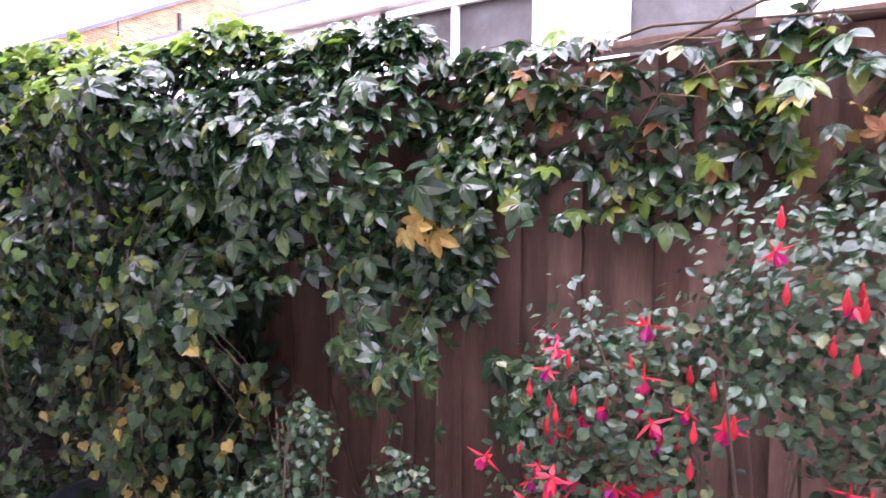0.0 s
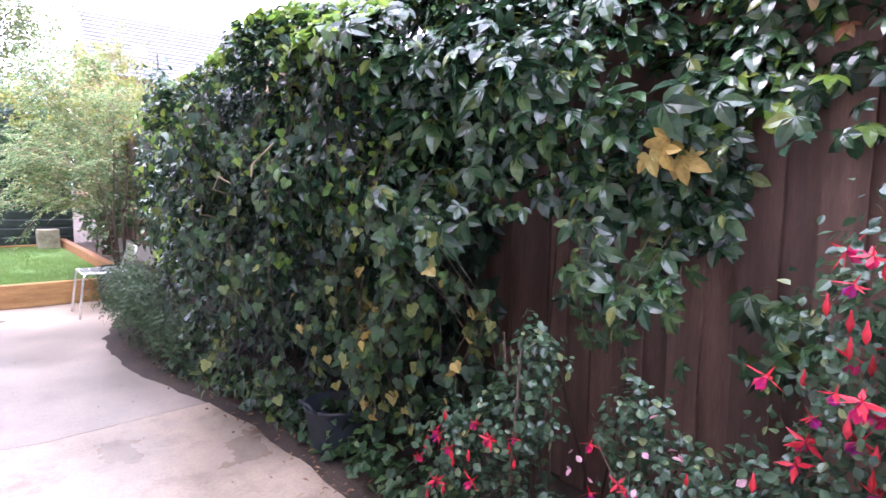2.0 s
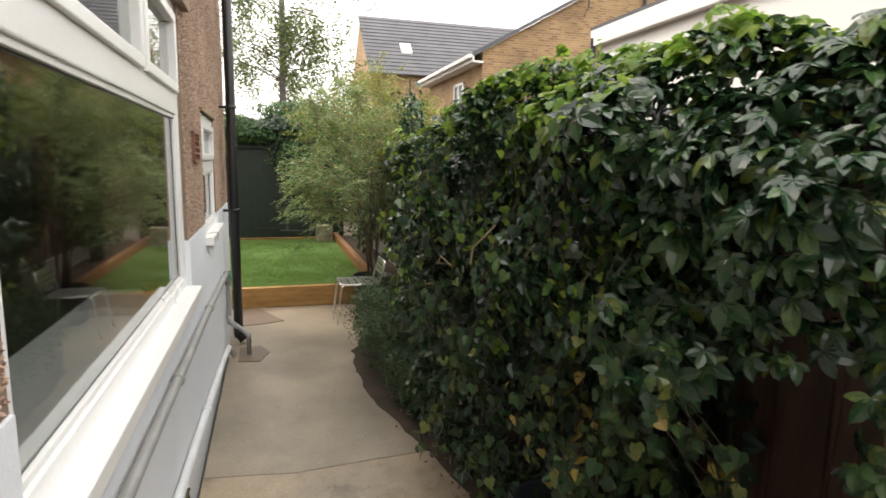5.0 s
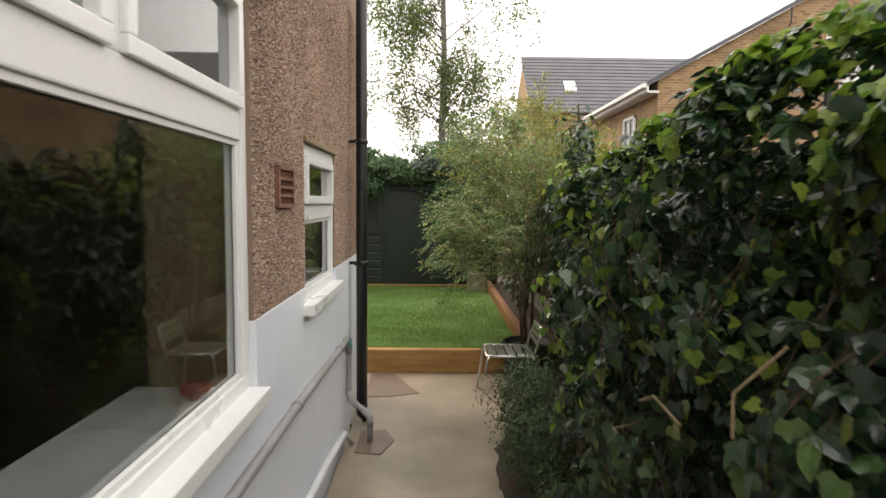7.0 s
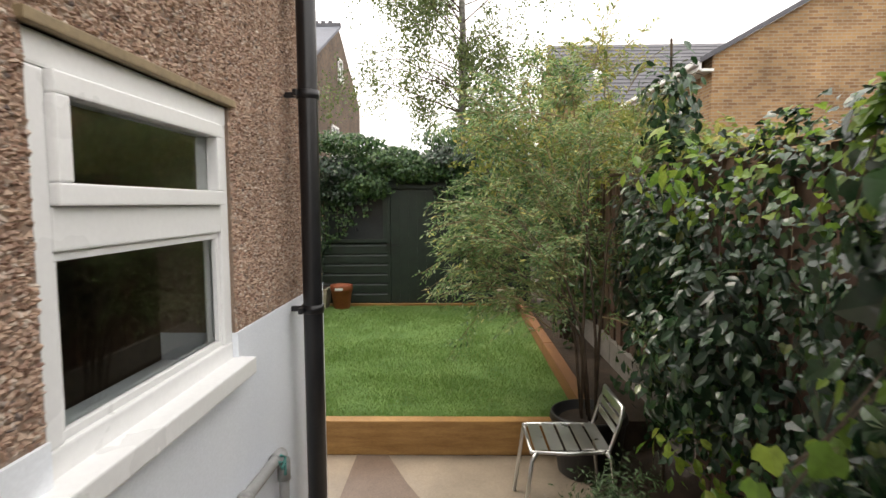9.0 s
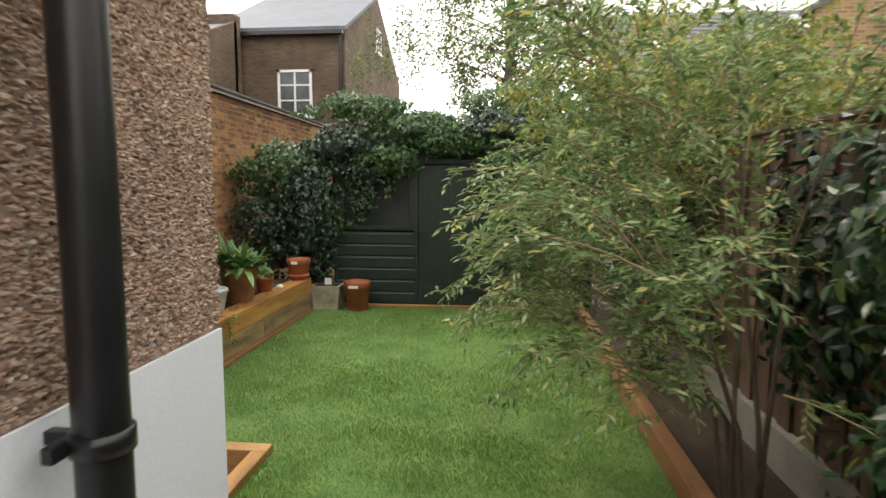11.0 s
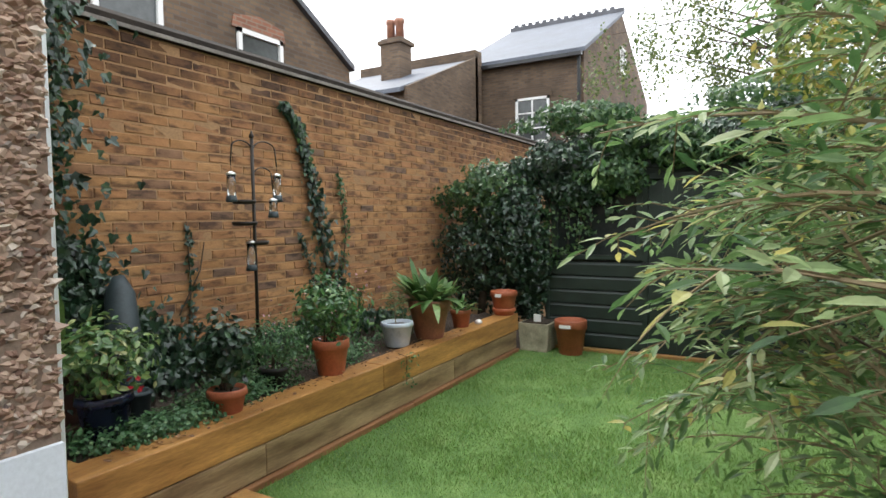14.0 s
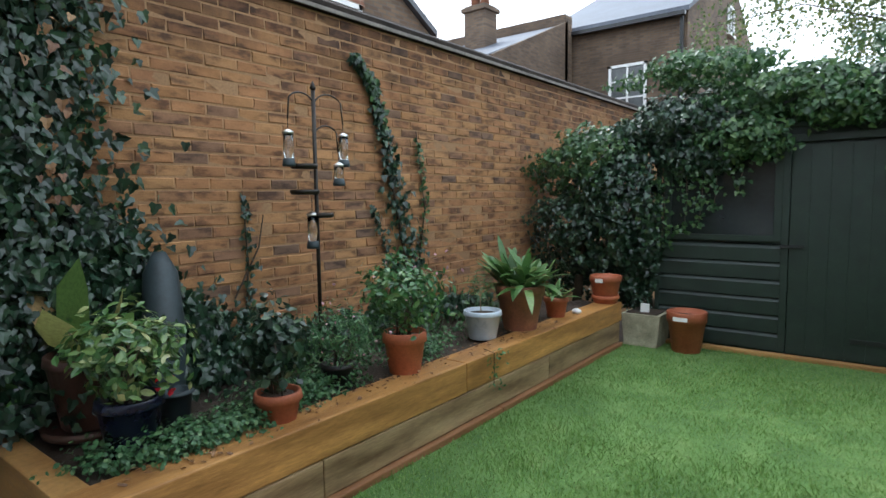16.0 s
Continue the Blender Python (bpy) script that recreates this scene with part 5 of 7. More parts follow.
si = thing("ivy", "thick ivy smothering the shed roof and corner", "ivy", at=(-0.34, 0.05, 0))
for c, r, n, mt in (((-12.1, -2.3, 1.2), (0.45, 0.62, 0.75), 1500, "ivy"), ((-12.15, -2.2, 1.95), (0.5, 0.75, 0.5), 1400, "ivy_light"), ((-12.2, -1.35, 2.25), (0.5, 0.7, 0.36), 1500, "ivy"),
                    ((-12.2, -0.4, 2.45), (0.5, 0.75, 0.28), 1300, "ivy_light"), ((-12.2, 0.6, 2.45), (0.5, 0.7, 0.30), 1200, "ivy"), ((-12.2, 1.5, 2.35), (0.5, 0.6, 0.45), 1200, "ivy_light"),
                    ((-12.0, 1.15, 1.85), (0.25, 0.5, 0.5), 700, "ivy"), ((-11.98, -1.85, 1.45), (0.3, 0.42, 0.85), 1300, "ivy"), ((-11.95, -0.75, 2.08), (0.2, 0.42, 0.25), 520, "ivy_light"), ((-11.95, 0.0, 2.3), (0.22, 0.5, 0.2), 500, "ivy_light"), ((-11.95, 0.8, 1.98), (0.2, 0.40, 0.42), 760, "ivy_light"), ((-12.0, -1.2, 1.95), (0.16, 0.42, 0.22), 420, "ivy"), ((-11.98, 0.62, 1.78), (0.13, 0.22, 0.45), 620, "ivy"), ((-11.98, 0.95, 1.55), (0.14, 0.28, 0.5), 700, "ivy"), ((-12.12, -1.78, 0.85), (0.2, 0.3, 0.5), 560, "ivy"), ((-12.06, -1.6, 1.2), (0.14, 0.17, 0.55), 460, "ivy"), ((-12.3, -1.2, 2.75), (0.6, 0.8, 0.22), 600, "ivy_light"), ((-12.4, 0.8, 2.8), (0.6, 0.9, 0.25), 600, "ivy_light")):
    pts, nr = blob_points(int(n * 2.6), c, r, rng, 0.6, 6, 0.45)
    leaves("foliage", "lobed", pts, nr + np.array((0.5, 0, 0.1)), rng.uniform(0.034, 0.064, len(pts)), M[mt], si, rng, 0.65, 0.5)
for y, zt, zb, n in ((-1.45, 1.7, 1.0, 70), (-1.25, 1.75, 1.15, 60), (-1.0, 1.8, 1.35, 50), (-0.8, 1.9, 1.5, 40), (0.5, 1.9, 1.3, 60), (0.66, 1.9, 1.05, 70), (0.3, 1.95, 1.6, 34), (-1.12, 1.8, 1.2, 60), (0.8, 1.8, 0.95, 50), (-0.62, 2.0, 1.75, 26)):
    pts = np.stack([SHX + 0.37 + 0.05 + rng.uniform(0, 0.06, n), y + rng.normal(0, 0.05, n), rng.uniform(zb, zt, n) + 0.1], -1)
    leaves("hanging_strand", "lobed", pts, np.tile((1.0, 0, 0.2), (n, 1)), rng.uniform(0.03, 0.05, n), M["ivy_light"], si, rng, 0.5, 0.7)
    part("vine_stem", tube([(SHX + 0.37 + 0.06, y, zt + 0.2), (SHX + 0.37 + 0.07, y + 0.02, (zt + zb) / 2 + 0.1), (SHX + 0.37 + 0.06, y - 0.01, zb + 0.1)], 0.003, 5), M["stem"], si)
part("vine_trunk", tube([(-12.0, -2.3, 0.5), (-12.05, -2.25, 1.2), (-12.15, -2.1, 2.0)], [0.05, 0.04, 0.02], 8), M["stem"], si, "", True)

# ---- creeper on the fence ----
cr = thing("virginia_creeper", "dense green creeper with yellowing leaves over the fence", "creeper")
rng = np.random.default_rng(12)
FX = (0.3, -0.5, -0.8, -1.2, -1.7, -2.4, -3.0, -3.8, -4.5, -4.9, -6.4)
FYV = (2.10, 2.08, 2.02, 1.74, 1.56, 1.42, 1.25, 1.24, 1.33, 1.68, 1.82)
TOPZ = (2.02, 2.08, 2.14, 2.22, 2.27, 2.30, 2.29, 2.20, 2.10, 2.14, 2.2)


def front(x, z):
    y = np.interp(-x, [-v for v in FX], FYV)
    top = np.interp(-x, [-v for v in FX], TOPZ)
    inward = np.clip((z - (top - 0.45)) / 0.45, 0, 1) ** 2 * 0.35
    low = np.clip((1.15 - z) / 0.9, 0, 1) * np.interp(-x, (0.8, 1.2, 2.2, 3.0), (0.0, 0.18, 0.15, 0.02))
    return y + np.minimum(inward + low, np.maximum(0.02, FY - 0.05 - y)) + 0.13 * np.sin(x * 5.1 + z * 3.3) * np.sin(z * 6.7 - x * 2.1) + 0.05 * np.sin(x * 13.7 - z * 9.1)


def creeper(n, xr, zr, material, size, depth=0.12, keep=None, kind="palmate", single=0, name="foliage", gaps=True):
    x = rng.uniform(*xr, n)
    z = rng.uniform(*zr, n)
    top = np.interp(-x, [-v for v in FX], TOPZ)
    ok = z < top + 0.06 * np.sin(x * 9)
    if keep is not None:
        ok &= keep(x, z)
    hollow = np.array([noise.noise((a * 3.1, 7.7, b * 2.6)) + 0.5 * noise.noise((a * 7.3, 2.2, b * 6.1)) for a, b in zip(x, z)])
    ok &= (not gaps) | (hollow > np.where(z < 1.2, -0.24, np.where(z < 1.75, -0.34, -2.0)))
    x, z = x[ok], z[ok]
    y = np.minimum(front(x, z) + depth * rng.random(len(x)), FY - 0.03)
    pts = np.stack([x, y, z], -1)
    up = np.clip((z - 1.6) / 0.45, 0, 1)
    face = np.stack([np.zeros(len(x)), -1.0 + 0.4 * up, 0.55 + 0.9 * up], -1)
    s = rng.uniform(*size, len(x)) * np.interp(x, (-3.1, -2.3), (0.66, 1.0))
    if single:
        single_leaves("leaf", kind, pts[:single], face[:single], s[:single], M[material], cr, rng, single)
    return leaves(name, kind, pts[single:], face[single:], s[single:], M[material], cr, rng, 0.62, 0.55)


def patchy(x, z):
    return np.array([noise.noise((a * 2.2, 3.1, b * 2.2)) for a, b in zip(x, z)]) > -0.12


dense = lambda x, z: (x < -2.0) | (z > 1.12 + 0.16 * np.sin(x * 4)) | (rng.random(len(x)) < 0.08)
creeper(3300, (-4.7, -0.75), (1.1, 2.26), "creeper", (0.055, 0.105), 0.14, dense, single=230)
creeper(14, (-2.2, -0.9), (1.45, 2.0), "creeper", (0.11, 0.15), 0.02, None)
creeper(2200, (-4.7, -1.1), (0.85, 2.2), "creeper", (0.045, 0.08), 0.34, dense)
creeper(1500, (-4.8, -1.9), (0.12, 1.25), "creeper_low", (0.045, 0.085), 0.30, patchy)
creeper(1300, (-4.8, -2.0), (0.12, 1.7), "ivy", (0.045, 0.085), 0.42, None, "lobed")
creeper(1500, (-4.8, -2.4), (0.3, 2.1), "creeper", (0.04, 0.075), 0.20, patchy, "vine")
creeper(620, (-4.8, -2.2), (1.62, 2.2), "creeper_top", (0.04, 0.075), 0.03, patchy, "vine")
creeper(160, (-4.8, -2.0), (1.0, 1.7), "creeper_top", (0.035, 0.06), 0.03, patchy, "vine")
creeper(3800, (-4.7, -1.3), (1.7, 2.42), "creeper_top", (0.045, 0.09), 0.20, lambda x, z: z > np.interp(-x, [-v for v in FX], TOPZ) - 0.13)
creeper(380, (-1.9, -0.6), (1.8, 2.4), "creeper", (0.06, 0.10), 0.2, lambda x, z: z > np.interp(-x, [-v for v in FX], TOPZ) - 0.14)
creeper(900, (-4.6, -1.6), (1.75, 2.28), "ivy", (0.05, 0.085), 0.45, None, "lobed")
creeper(420, (-1.0, 0.9), (1.45, 2.08), "creeper", (0.05, 0.10), 0.10, patchy)
creeper(60, (-0.9, 0.9), (1.5, 2.1), "creeper_top", (0.05, 0.09), 0.08, patchy)
creeper(22, (-0.7, 0.9), (1.6, 2.08), "orange_leaf", (0.05, 0.10), 0.05)
creeper(9, (0.0, 0.8), (1.55, 1.9), "yellow_leaf", (0.045, 0.075), 0.04)
creeper(5, (-1.0, -0.88), (1.40, 1.56), "yellow_leaf", (0.075, 0.10), 0.02)
creeper(26, (-1.15, -0.85), (0.95, 1.25), "creeper", (0.07, 0.12), 0.05)
creeper(26, (-0.75, -0.45), (0.7, 1.0), "creeper_low", (0.07, 0.11), 0.05)
creeper(1900, (-6.6, -4.6), (0.4, 2.2), "creeper", (0.045, 0.085), 0.40, None, "vine")
creeper(1100, (-6.6, -4.6), (0.4, 2.2), "ivy", (0.05, 0.09), 0.40, None, "lobed")
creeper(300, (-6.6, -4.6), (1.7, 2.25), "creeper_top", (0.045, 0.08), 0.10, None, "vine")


def strands(n, xr, ztop, zlow, material, size, kind, step=0.045, parent=cr):
    """Hanging shoots, each a thin stem with leaves set along it."""
    pts, st = [], bmesh.new()
    for _ in range(n):
        x0, za, zb = rng.uniform(*xr), rng.uniform(*ztop), rng.uniform(*zlow)
        z = np.arange(za, zb, -step)
        x = x0 + np.cumsum(rng.normal(0, 0.012, len(z)))
        y = np.minimum(front(x, z) - rng.uniform(0.0, 0.05), FY - 0.04)
        line = np.stack([x, y, z], -1)
        tube([tuple(p) for p in line[::4]] + [tuple(line[-1])], 0.0022, 3, st, False)
        pts.append(line + rng.normal(0, 0.022, line.shape))
    part("shoot_growth", st, M["stem"], parent)["kind"] = "stuff"
    pts = np.concatenate(pts)
    leaves("foliage", kind, pts, np.tile((0, -1.0, 0.3), (len(pts), 1)), rng.uniform(*size, len(pts)), M[material], parent, rng, 0.5, 0.7)


creeper(2600, (-5.0, -1.95), (0.15, 2.1), "ivy", (0.05, 0.09), 0.75, None, "lobed", gaps=False)
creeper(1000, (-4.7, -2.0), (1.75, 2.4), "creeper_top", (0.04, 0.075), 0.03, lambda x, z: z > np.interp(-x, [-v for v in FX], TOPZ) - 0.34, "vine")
n = 2600
x, z = rng.uniform(-5.2, -1.85, n), rng.uniform(0.1, 2.05, n)
pts = np.stack([x, FY - 0.04 - np.abs(rng.normal(0, 0.09, n)), z], -1)
leaves("foliage", "lobed", pts, np.tile((0, -1.0, 0.3), (n, 1)), rng.uniform(0.06, 0.10, n), M["ivy"], cr, rng, 0.5, 0.5)
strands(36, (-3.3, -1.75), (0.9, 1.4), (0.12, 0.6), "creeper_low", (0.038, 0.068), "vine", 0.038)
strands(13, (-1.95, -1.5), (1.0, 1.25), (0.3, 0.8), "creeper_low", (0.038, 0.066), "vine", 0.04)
strands(6, (-2.5, -1.55), (0.7, 1.05), (0.2, 0.5), "yellow_leaf", (0.04, 0.066), "vine", 0.075)
strands(30, (-4.6, -2.0), (1.7, 2.0), (0.9, 1.4), "creeper", (0.038, 0.066), "vine", 0.038)
strands(16, (-4.4, -2.0), (1.6, 2.0), (0.9, 1.4), "creeper_top", (0.03, 0.05), "vine", 0.04)
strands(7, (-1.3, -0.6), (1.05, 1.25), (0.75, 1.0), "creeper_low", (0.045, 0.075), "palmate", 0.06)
# low skirt of ivy along the bed edge
n = 1100
x = rng.uniform(-4.2, -0.4, n)
pts = np.stack([x, np.interp(-x, (0.4, 2.2, 3.0, 4.2), (1.40, 1.42, 1.42, 1.2)) + np.abs(rng.normal(0, 0.16, n)), 0.03 + np.abs(rng.normal(0, 0.09, n))], -1)
leaves("skirt", "lobed", pts, np.tile((0, -0.5, 0.9), (n, 1)), rng.uniform(0.035, 0.065, n), M["ivy_light"], cr, rng, 0.5, 0.2)
for sp in ([(-1.25, FY - 0.03, 0.03), (-1.15, FY - 0.04, 0.6), (-1.35, FY - 0.05, 1.2), (-1.6, FY - 0.1, 1.7)], [(-1.3, FY - 0.03, 0.03), (-1.55, FY - 0.03, 0.7), (-1.5, FY - 0.05, 1.3)], [(-2.3, FY - 0.1, 0.03), (-2.2, FY - 0.15, 0.8), (-2.5, FY - 0.3, 1.6)],
           [(-3.4, FY - 0.3, 0.03), (-3.3, FY - 0.4, 0.9), (-3.1, FY - 0.5, 1.7)], [(-0.7, FY - 0.02, 1.98), (-0.2, FY - 0.05, 2.08), (0.5, FY - 0.06, 2.02)], [(-0.5, FY - 0.02, 1.9), (0.1, FY - 0.06, 2.1), (0.9, FY - 0.04, 2.1)]):
    part("vine_stem", tube(sp, [0.008] + [0.0055] * (len(sp) - 2) + [0.003], 7), M["stem"], cr, "", True)
for _ in range(26):
    x, z = rng.uniform(-0.8, 0.9), rng.uniform(1.72, 2.05)
    dx, dz = rng.uniform(-0.3, 0.3), rng.uniform(-0.05, 0.14)
    part("bare_twig", tube([(x, FY - 0.04, z), (x + dx * 0.5, FY - 0.07 - rng.uniform(0, 0.05), z + dz), (x + dx, FY - 0.08, z + dz * rng.uniform(0.2, 1.2))], [0.003, 0.0024, 0.0014], 5), M["stem" if rng.random() < 0.5 else "twig"], cr, "thin bare twig", True)
for sp in ([(-2.95, 1.22, 1.28), (-2.86, 1.12, 1.30), (-2.72, 1.10, 1.36), (-2.62, 1.12, 1.33)], [(-3.1, 1.22, 1.15), (-3.0, 1.10, 1.17), (-2.85, 1.06, 1.22)], [(-2.55, 1.3, 1.52), (-2.56, 1.2, 1.42), (-2.48, 1.16, 1.36)]):
    part("bare_twig", tube(sp, 0.004, 6), M["twig"], cr, "pale bare twig", True)

# ---- fuchsia ----
def flower(at, s, pink=False):
    """A hanging fuchsia: tube, four spread sepals and a petal skirt, as separate lists."""
    red, mag = [], []
    base, at = Vector(at), Vector((0, 0, 0))
    tilt = Euler(rng.normal(0, 0.45, 3)).to_matrix()
    for k in range(4):
        a = k * math.pi / 2 + rng.uniform(0, 0.6)
        d = Vector((math.cos(a), math.sin(a), 0))
        t2 = Vector((-math.sin(a), math.cos(a), 0))
        red.append([at, at + s * (0.35 * d + 0.17 * t2 - Vector((0, 0, 0.1))), at + s * (1.0 * d - Vector((0, 0, rng.uniform(-0.1, 0.4)))), at + s * (0.35 * d - 0.17 * t2 - Vector((0, 0, 0.1)))])
        mag.append([at, at + s * (0.26 * d + 0.2 * t2 - Vector((0, 0, 0.45))), at + s * (0.2 * d - Vector((0, 0, 0.75))), at + s * (0.26 * d - 0.2 * t2 - Vector((0, 0, 0.45)))])
        red.append([at + s * Vector((0.07 * math.cos(a), 0.07 * math.sin(a), 0)), at + s * Vector((0.07 * math.cos(a + 1.57), 0.07 * math.sin(a + 1.57), 0)), at + s * Vector((0, 0, 0.6))])
    return [[base + tilt @ v for v in q] for q in red], [[base + tilt @ v for v in q] for q in mag]


def flower_part(parent, spots, s0, name, label, pink="petal_pink"):
    for p in spots:
        red, mag = flower(p, s0 * rng.uniform(0.8, 1.2))
        fl = None
        for polys, mt, nm in ((red, "petal_red", name), (mag, pink, "petal_skirt")):
            bm = bmesh.new()
            for q in polys:
                bm.faces.new([bm.verts.new(v) for v in q])
            o = part(nm, bm, M[mt], parent if fl is None else fl, label if fl is None else "")
            fl = fl or o


def buds(parent, spots, s0):
    for p in spots:
        part("bud", lathe([(0.001, 0), (s0 * 0.3, s0 * 0.5), (s0 * 0.34, s0 * 0.9), (s0 * 0.12, s0 * 1.6), (s0 * 0.08, s0 * 2.0)], 8, None, p), M["petal_red"], parent, "", True)


def fuchsia(label, at, clumps, nfl, nbud, size, leaf=(0.025, 0.05), nst=14, hgt=1.1, spread=0.5, potted=None):
    f = thing("fuchsia", label, "shrub", "", at)
    stems(f, rng, nst, hgt, spread, 0.006, "stem", 0.05)
    allp = []
    for c, r, n in clumps:
        pts, nr = blob_points(n, c, r, rng, 0.35, 6, 0.3)
        leaves("foliage", "round", pts, nr + np.array((0, -0.4, 0.3)), rng.uniform(*leaf, len(pts)) * 0.92, M["fuchsia_leaf"], f, rng, 0.7, 0.25)
        allp.append(pts)
    allp = np.concatenate(allp)
    allp = allp[allp[:, 1] < np.percentile(allp[:, 1], 32)]
    pick = allp[rng.choice(len(allp), nfl + nbud, False)] + np.array((0, -0.04, -0.02))
    flower_part(f, pick[:nfl], size, "sepal_ring", "hanging red and magenta flower")
    buds(f, pick[nfl:], size * 0.5)
    return f


fuchsia("tall fuchsia bush with red and magenta hanging flowers", (0.2, 1.72, 0.03), [((0.12, 0.0, 1.22), (0.46, 0.28, 0.36), 2600), ((-0.36, -0.1, 0.98), (0.34, 0.26, 0.32), 1800), ((-0.45, -0.1, 0.6), (0.3, 0.22, 0.3), 1000), ((0.45, -0.05, 0.85), (0.35, 0.26, 0.35), 1000), ((-0.05, -0.08, 0.6), (0.5, 0.26, 0.3), 1100), ((0.0, -0.1, 0.25), (0.6, 0.26, 0.22), 700)], 80, 70, 0.046, (0.020, 0.042), 22, 1.25, 0.45)
fuchsia("fuchsia branch leaning over the path edge with red flowers", (0.62, 1.30, 0.03), [((-0.1, 0.0, 0.75), (0.3, 0.16, 0.2), 420), ((0.1, 0.02, 0.45), (0.3, 0.18, 0.3), 420)], 11, 6, 0.058, (0.03, 0.05), 7, 0.8, 0.25)
fuchsia("small fuchsia with red star flowers in the bed", (-1.28, 1.62, 0.03), [((0.1, -0.02, 0.72), (0.13, 0.11, 0.18), 330), ((0.02, -0.05, 0.48), (0.24, 0.17, 0.2), 560), ((-0.22, -0.08, 0.36), (0.2, 0.15, 0.2), 420), ((0.05, -0.08, 0.2), (0.4, 0.2, 0.16), 520)], 13, 12, 0.042, (0.022, 0.042), 10, 0.8, 0.2)
f = fuchsia("pale-flowered fuchsia in the bed", (-0.72, 1.62, 0.03), [((-0.08, -0.02, 0.62), (0.14, 0.12, 0.17), 330), ((0.1, -0.03, 0.48), (0.28, 0.18, 0.2), 620), ((0.3, -0.03, 0.42), (0.28, 0.18, 0.24), 520), ((0.0, -0.05, 0.22), (0.42, 0.2, 0.18), 640)], 12, 12, 0.034, (0.02, 0.04), 10, 0.6, 0.24)
pts, nr = blob_points(30, (0.05, -0.1, 0.5), (0.34, 0.16, 0.24), rng, 0.8)
leaves("pale_flower", "round", pts, nr, rng.uniform(0.02, 0.03, 30), M["petal_pale"], f, rng, label="pale pink flowers")
t = pot("plant_pot", "tilted old terracotta pot with white limescale among the fuchsias", (-1.10, 1.38, 0.02), 0.13, 0.24, "terracotta_old", 0.2, 0.72)
# dark trug
t = thing("plastic_trug", "dusty blue-black plastic tub half hidden under creeper", "tub", at=(-2.42, 1.56, 0.0))
part("tub_body", lathe([(0.125, 0), (0.13, 0.01), (0.165, 0.23), (0.175, 0.24), (0.17, 0.25), (0.155, 0.24), (0.115, 0.03)]), M["trug"], t, "", True)
part("handle", tube([(-0.07, -0.155, 0.235), (-0.05, -0.185, 0.28), (0.05, -0.185, 0.28), (0.07, -0.155, 0.235)], 0.008, 8), M["trug"], t, "", True)

# ---- rosemary by the path ----
t = thing("rosemary_bush", "grey-green rosemary bush spilling over the path", "shrub", at=(-5.05, 1.45, 0.02))
stems(t, rng, 26, 0.62, 0.45, 0.005, "stem", 0.12)
for c, r, n in (((0.25, -0.22, 0.36), (0.5, 0.3, 0.32), 3800), ((-0.4, -0.2, 0.40), (0.5, 0.32, 0.34), 3600), ((0.85, -0.16, 0.25), (0.4, 0.25, 0.25), 2200), ((-0.9, -0.05, 0.35), (0.4, 0.3, 0.3), 1600)):
    pts, nr = blob_points(n, c, r, rng, 0.35, 8, 0.3)
    leaves("foliage", "narrow", pts, nr + np.array((0, 0, 0.3)), rng.uniform(0.02, 0.045, len(pts)), M["rosemary"], t, rng, 0.7, -0.35)

# ---- chair ----
ch = thing("garden_chair", "tubular aluminium bistro chair with a slatted seat", "chair", at=(-6.68, 1.27, 0.0))
for i in range(5):
    y = -0.18 + i * 0.085
    part("seat_slat", box(-0.19, 0.19, y, y + 0.07, 0.44, 0.448, 0.003), M["alu"], ch)
part("seat_frame", tube([(-0.2, -0.2, 0.435), (0.2, -0.2, 0.435), (0.215, 0.0, 0.435), (0.2, 0.22, 0.435), (-0.2, 0.22, 0.435), (-0.215, 0, 0.435), (-0.2, -0.2, 0.435)], 0.011, 10), M["alu"], ch, "", True)
for sx in (-1, 1):
    part("leg", tube([(sx * 0.21, -0.17, 0.44), (sx * 0.22, -0.20, 0.40), (sx * 0.235, -0.25, 0.0)], 0.0115, 10), M["alu"], ch, "", True)
    part("leg", tube([(sx * 0.21, 0.2, 0.44), (sx * 0.22, 0.23, 0.4), (sx * 0.235, 0.27, 0.0)], 0.0115, 10), M["alu"], ch, "", True)
part("back_frame", tube([(-0.2, 0.22, 0.44), (-0.21, 0.27, 0.60), (-0.19, 0.29, 0.68), (0.19, 0.29, 0.68), (0.21, 0.27, 0.60), (0.2, 0.22, 0.44)], 0.011, 10), M["alu"], ch, "", True)
for i in range(3):
    z = 0.52 + i * 0.055
    part("back_slat", box(-0.20, 0.20, 0.255 + i * 0.012, 0.262 + i * 0.012, z, z + 0.045, 0.002), M["alu"], ch)

# ---- grey-green narrow-leaved tree in a black tub ----
rng = np.random.default_rng(55)
t = thing("potted_tree", "multi-stemmed grey-green narrow-leaved tree in a black tub", "tree", at=(-7.20, 1.54, 0.0))
part("tub", lathe(pot_profile(0.25, 0.40, 0.12, 0.8), 32), M["black_plastic"], t, "black plastic tub", True)
part("tub_soil", lathe([(0.205, 0.335), (0.19, 0.35), (0.02, 0.355)], 20), M["soil"], t, "soil scattered with fallen leaves", True)
heads = [(-0.5, -0.5, 1.75), (-0.9, 0.1, 2.0), (-0.1, 0.3, 2.1), (-0.4, -0.65, 1.4), (-1.3, -0.4, 1.7), (-0.9, 0.2, 2.6)]
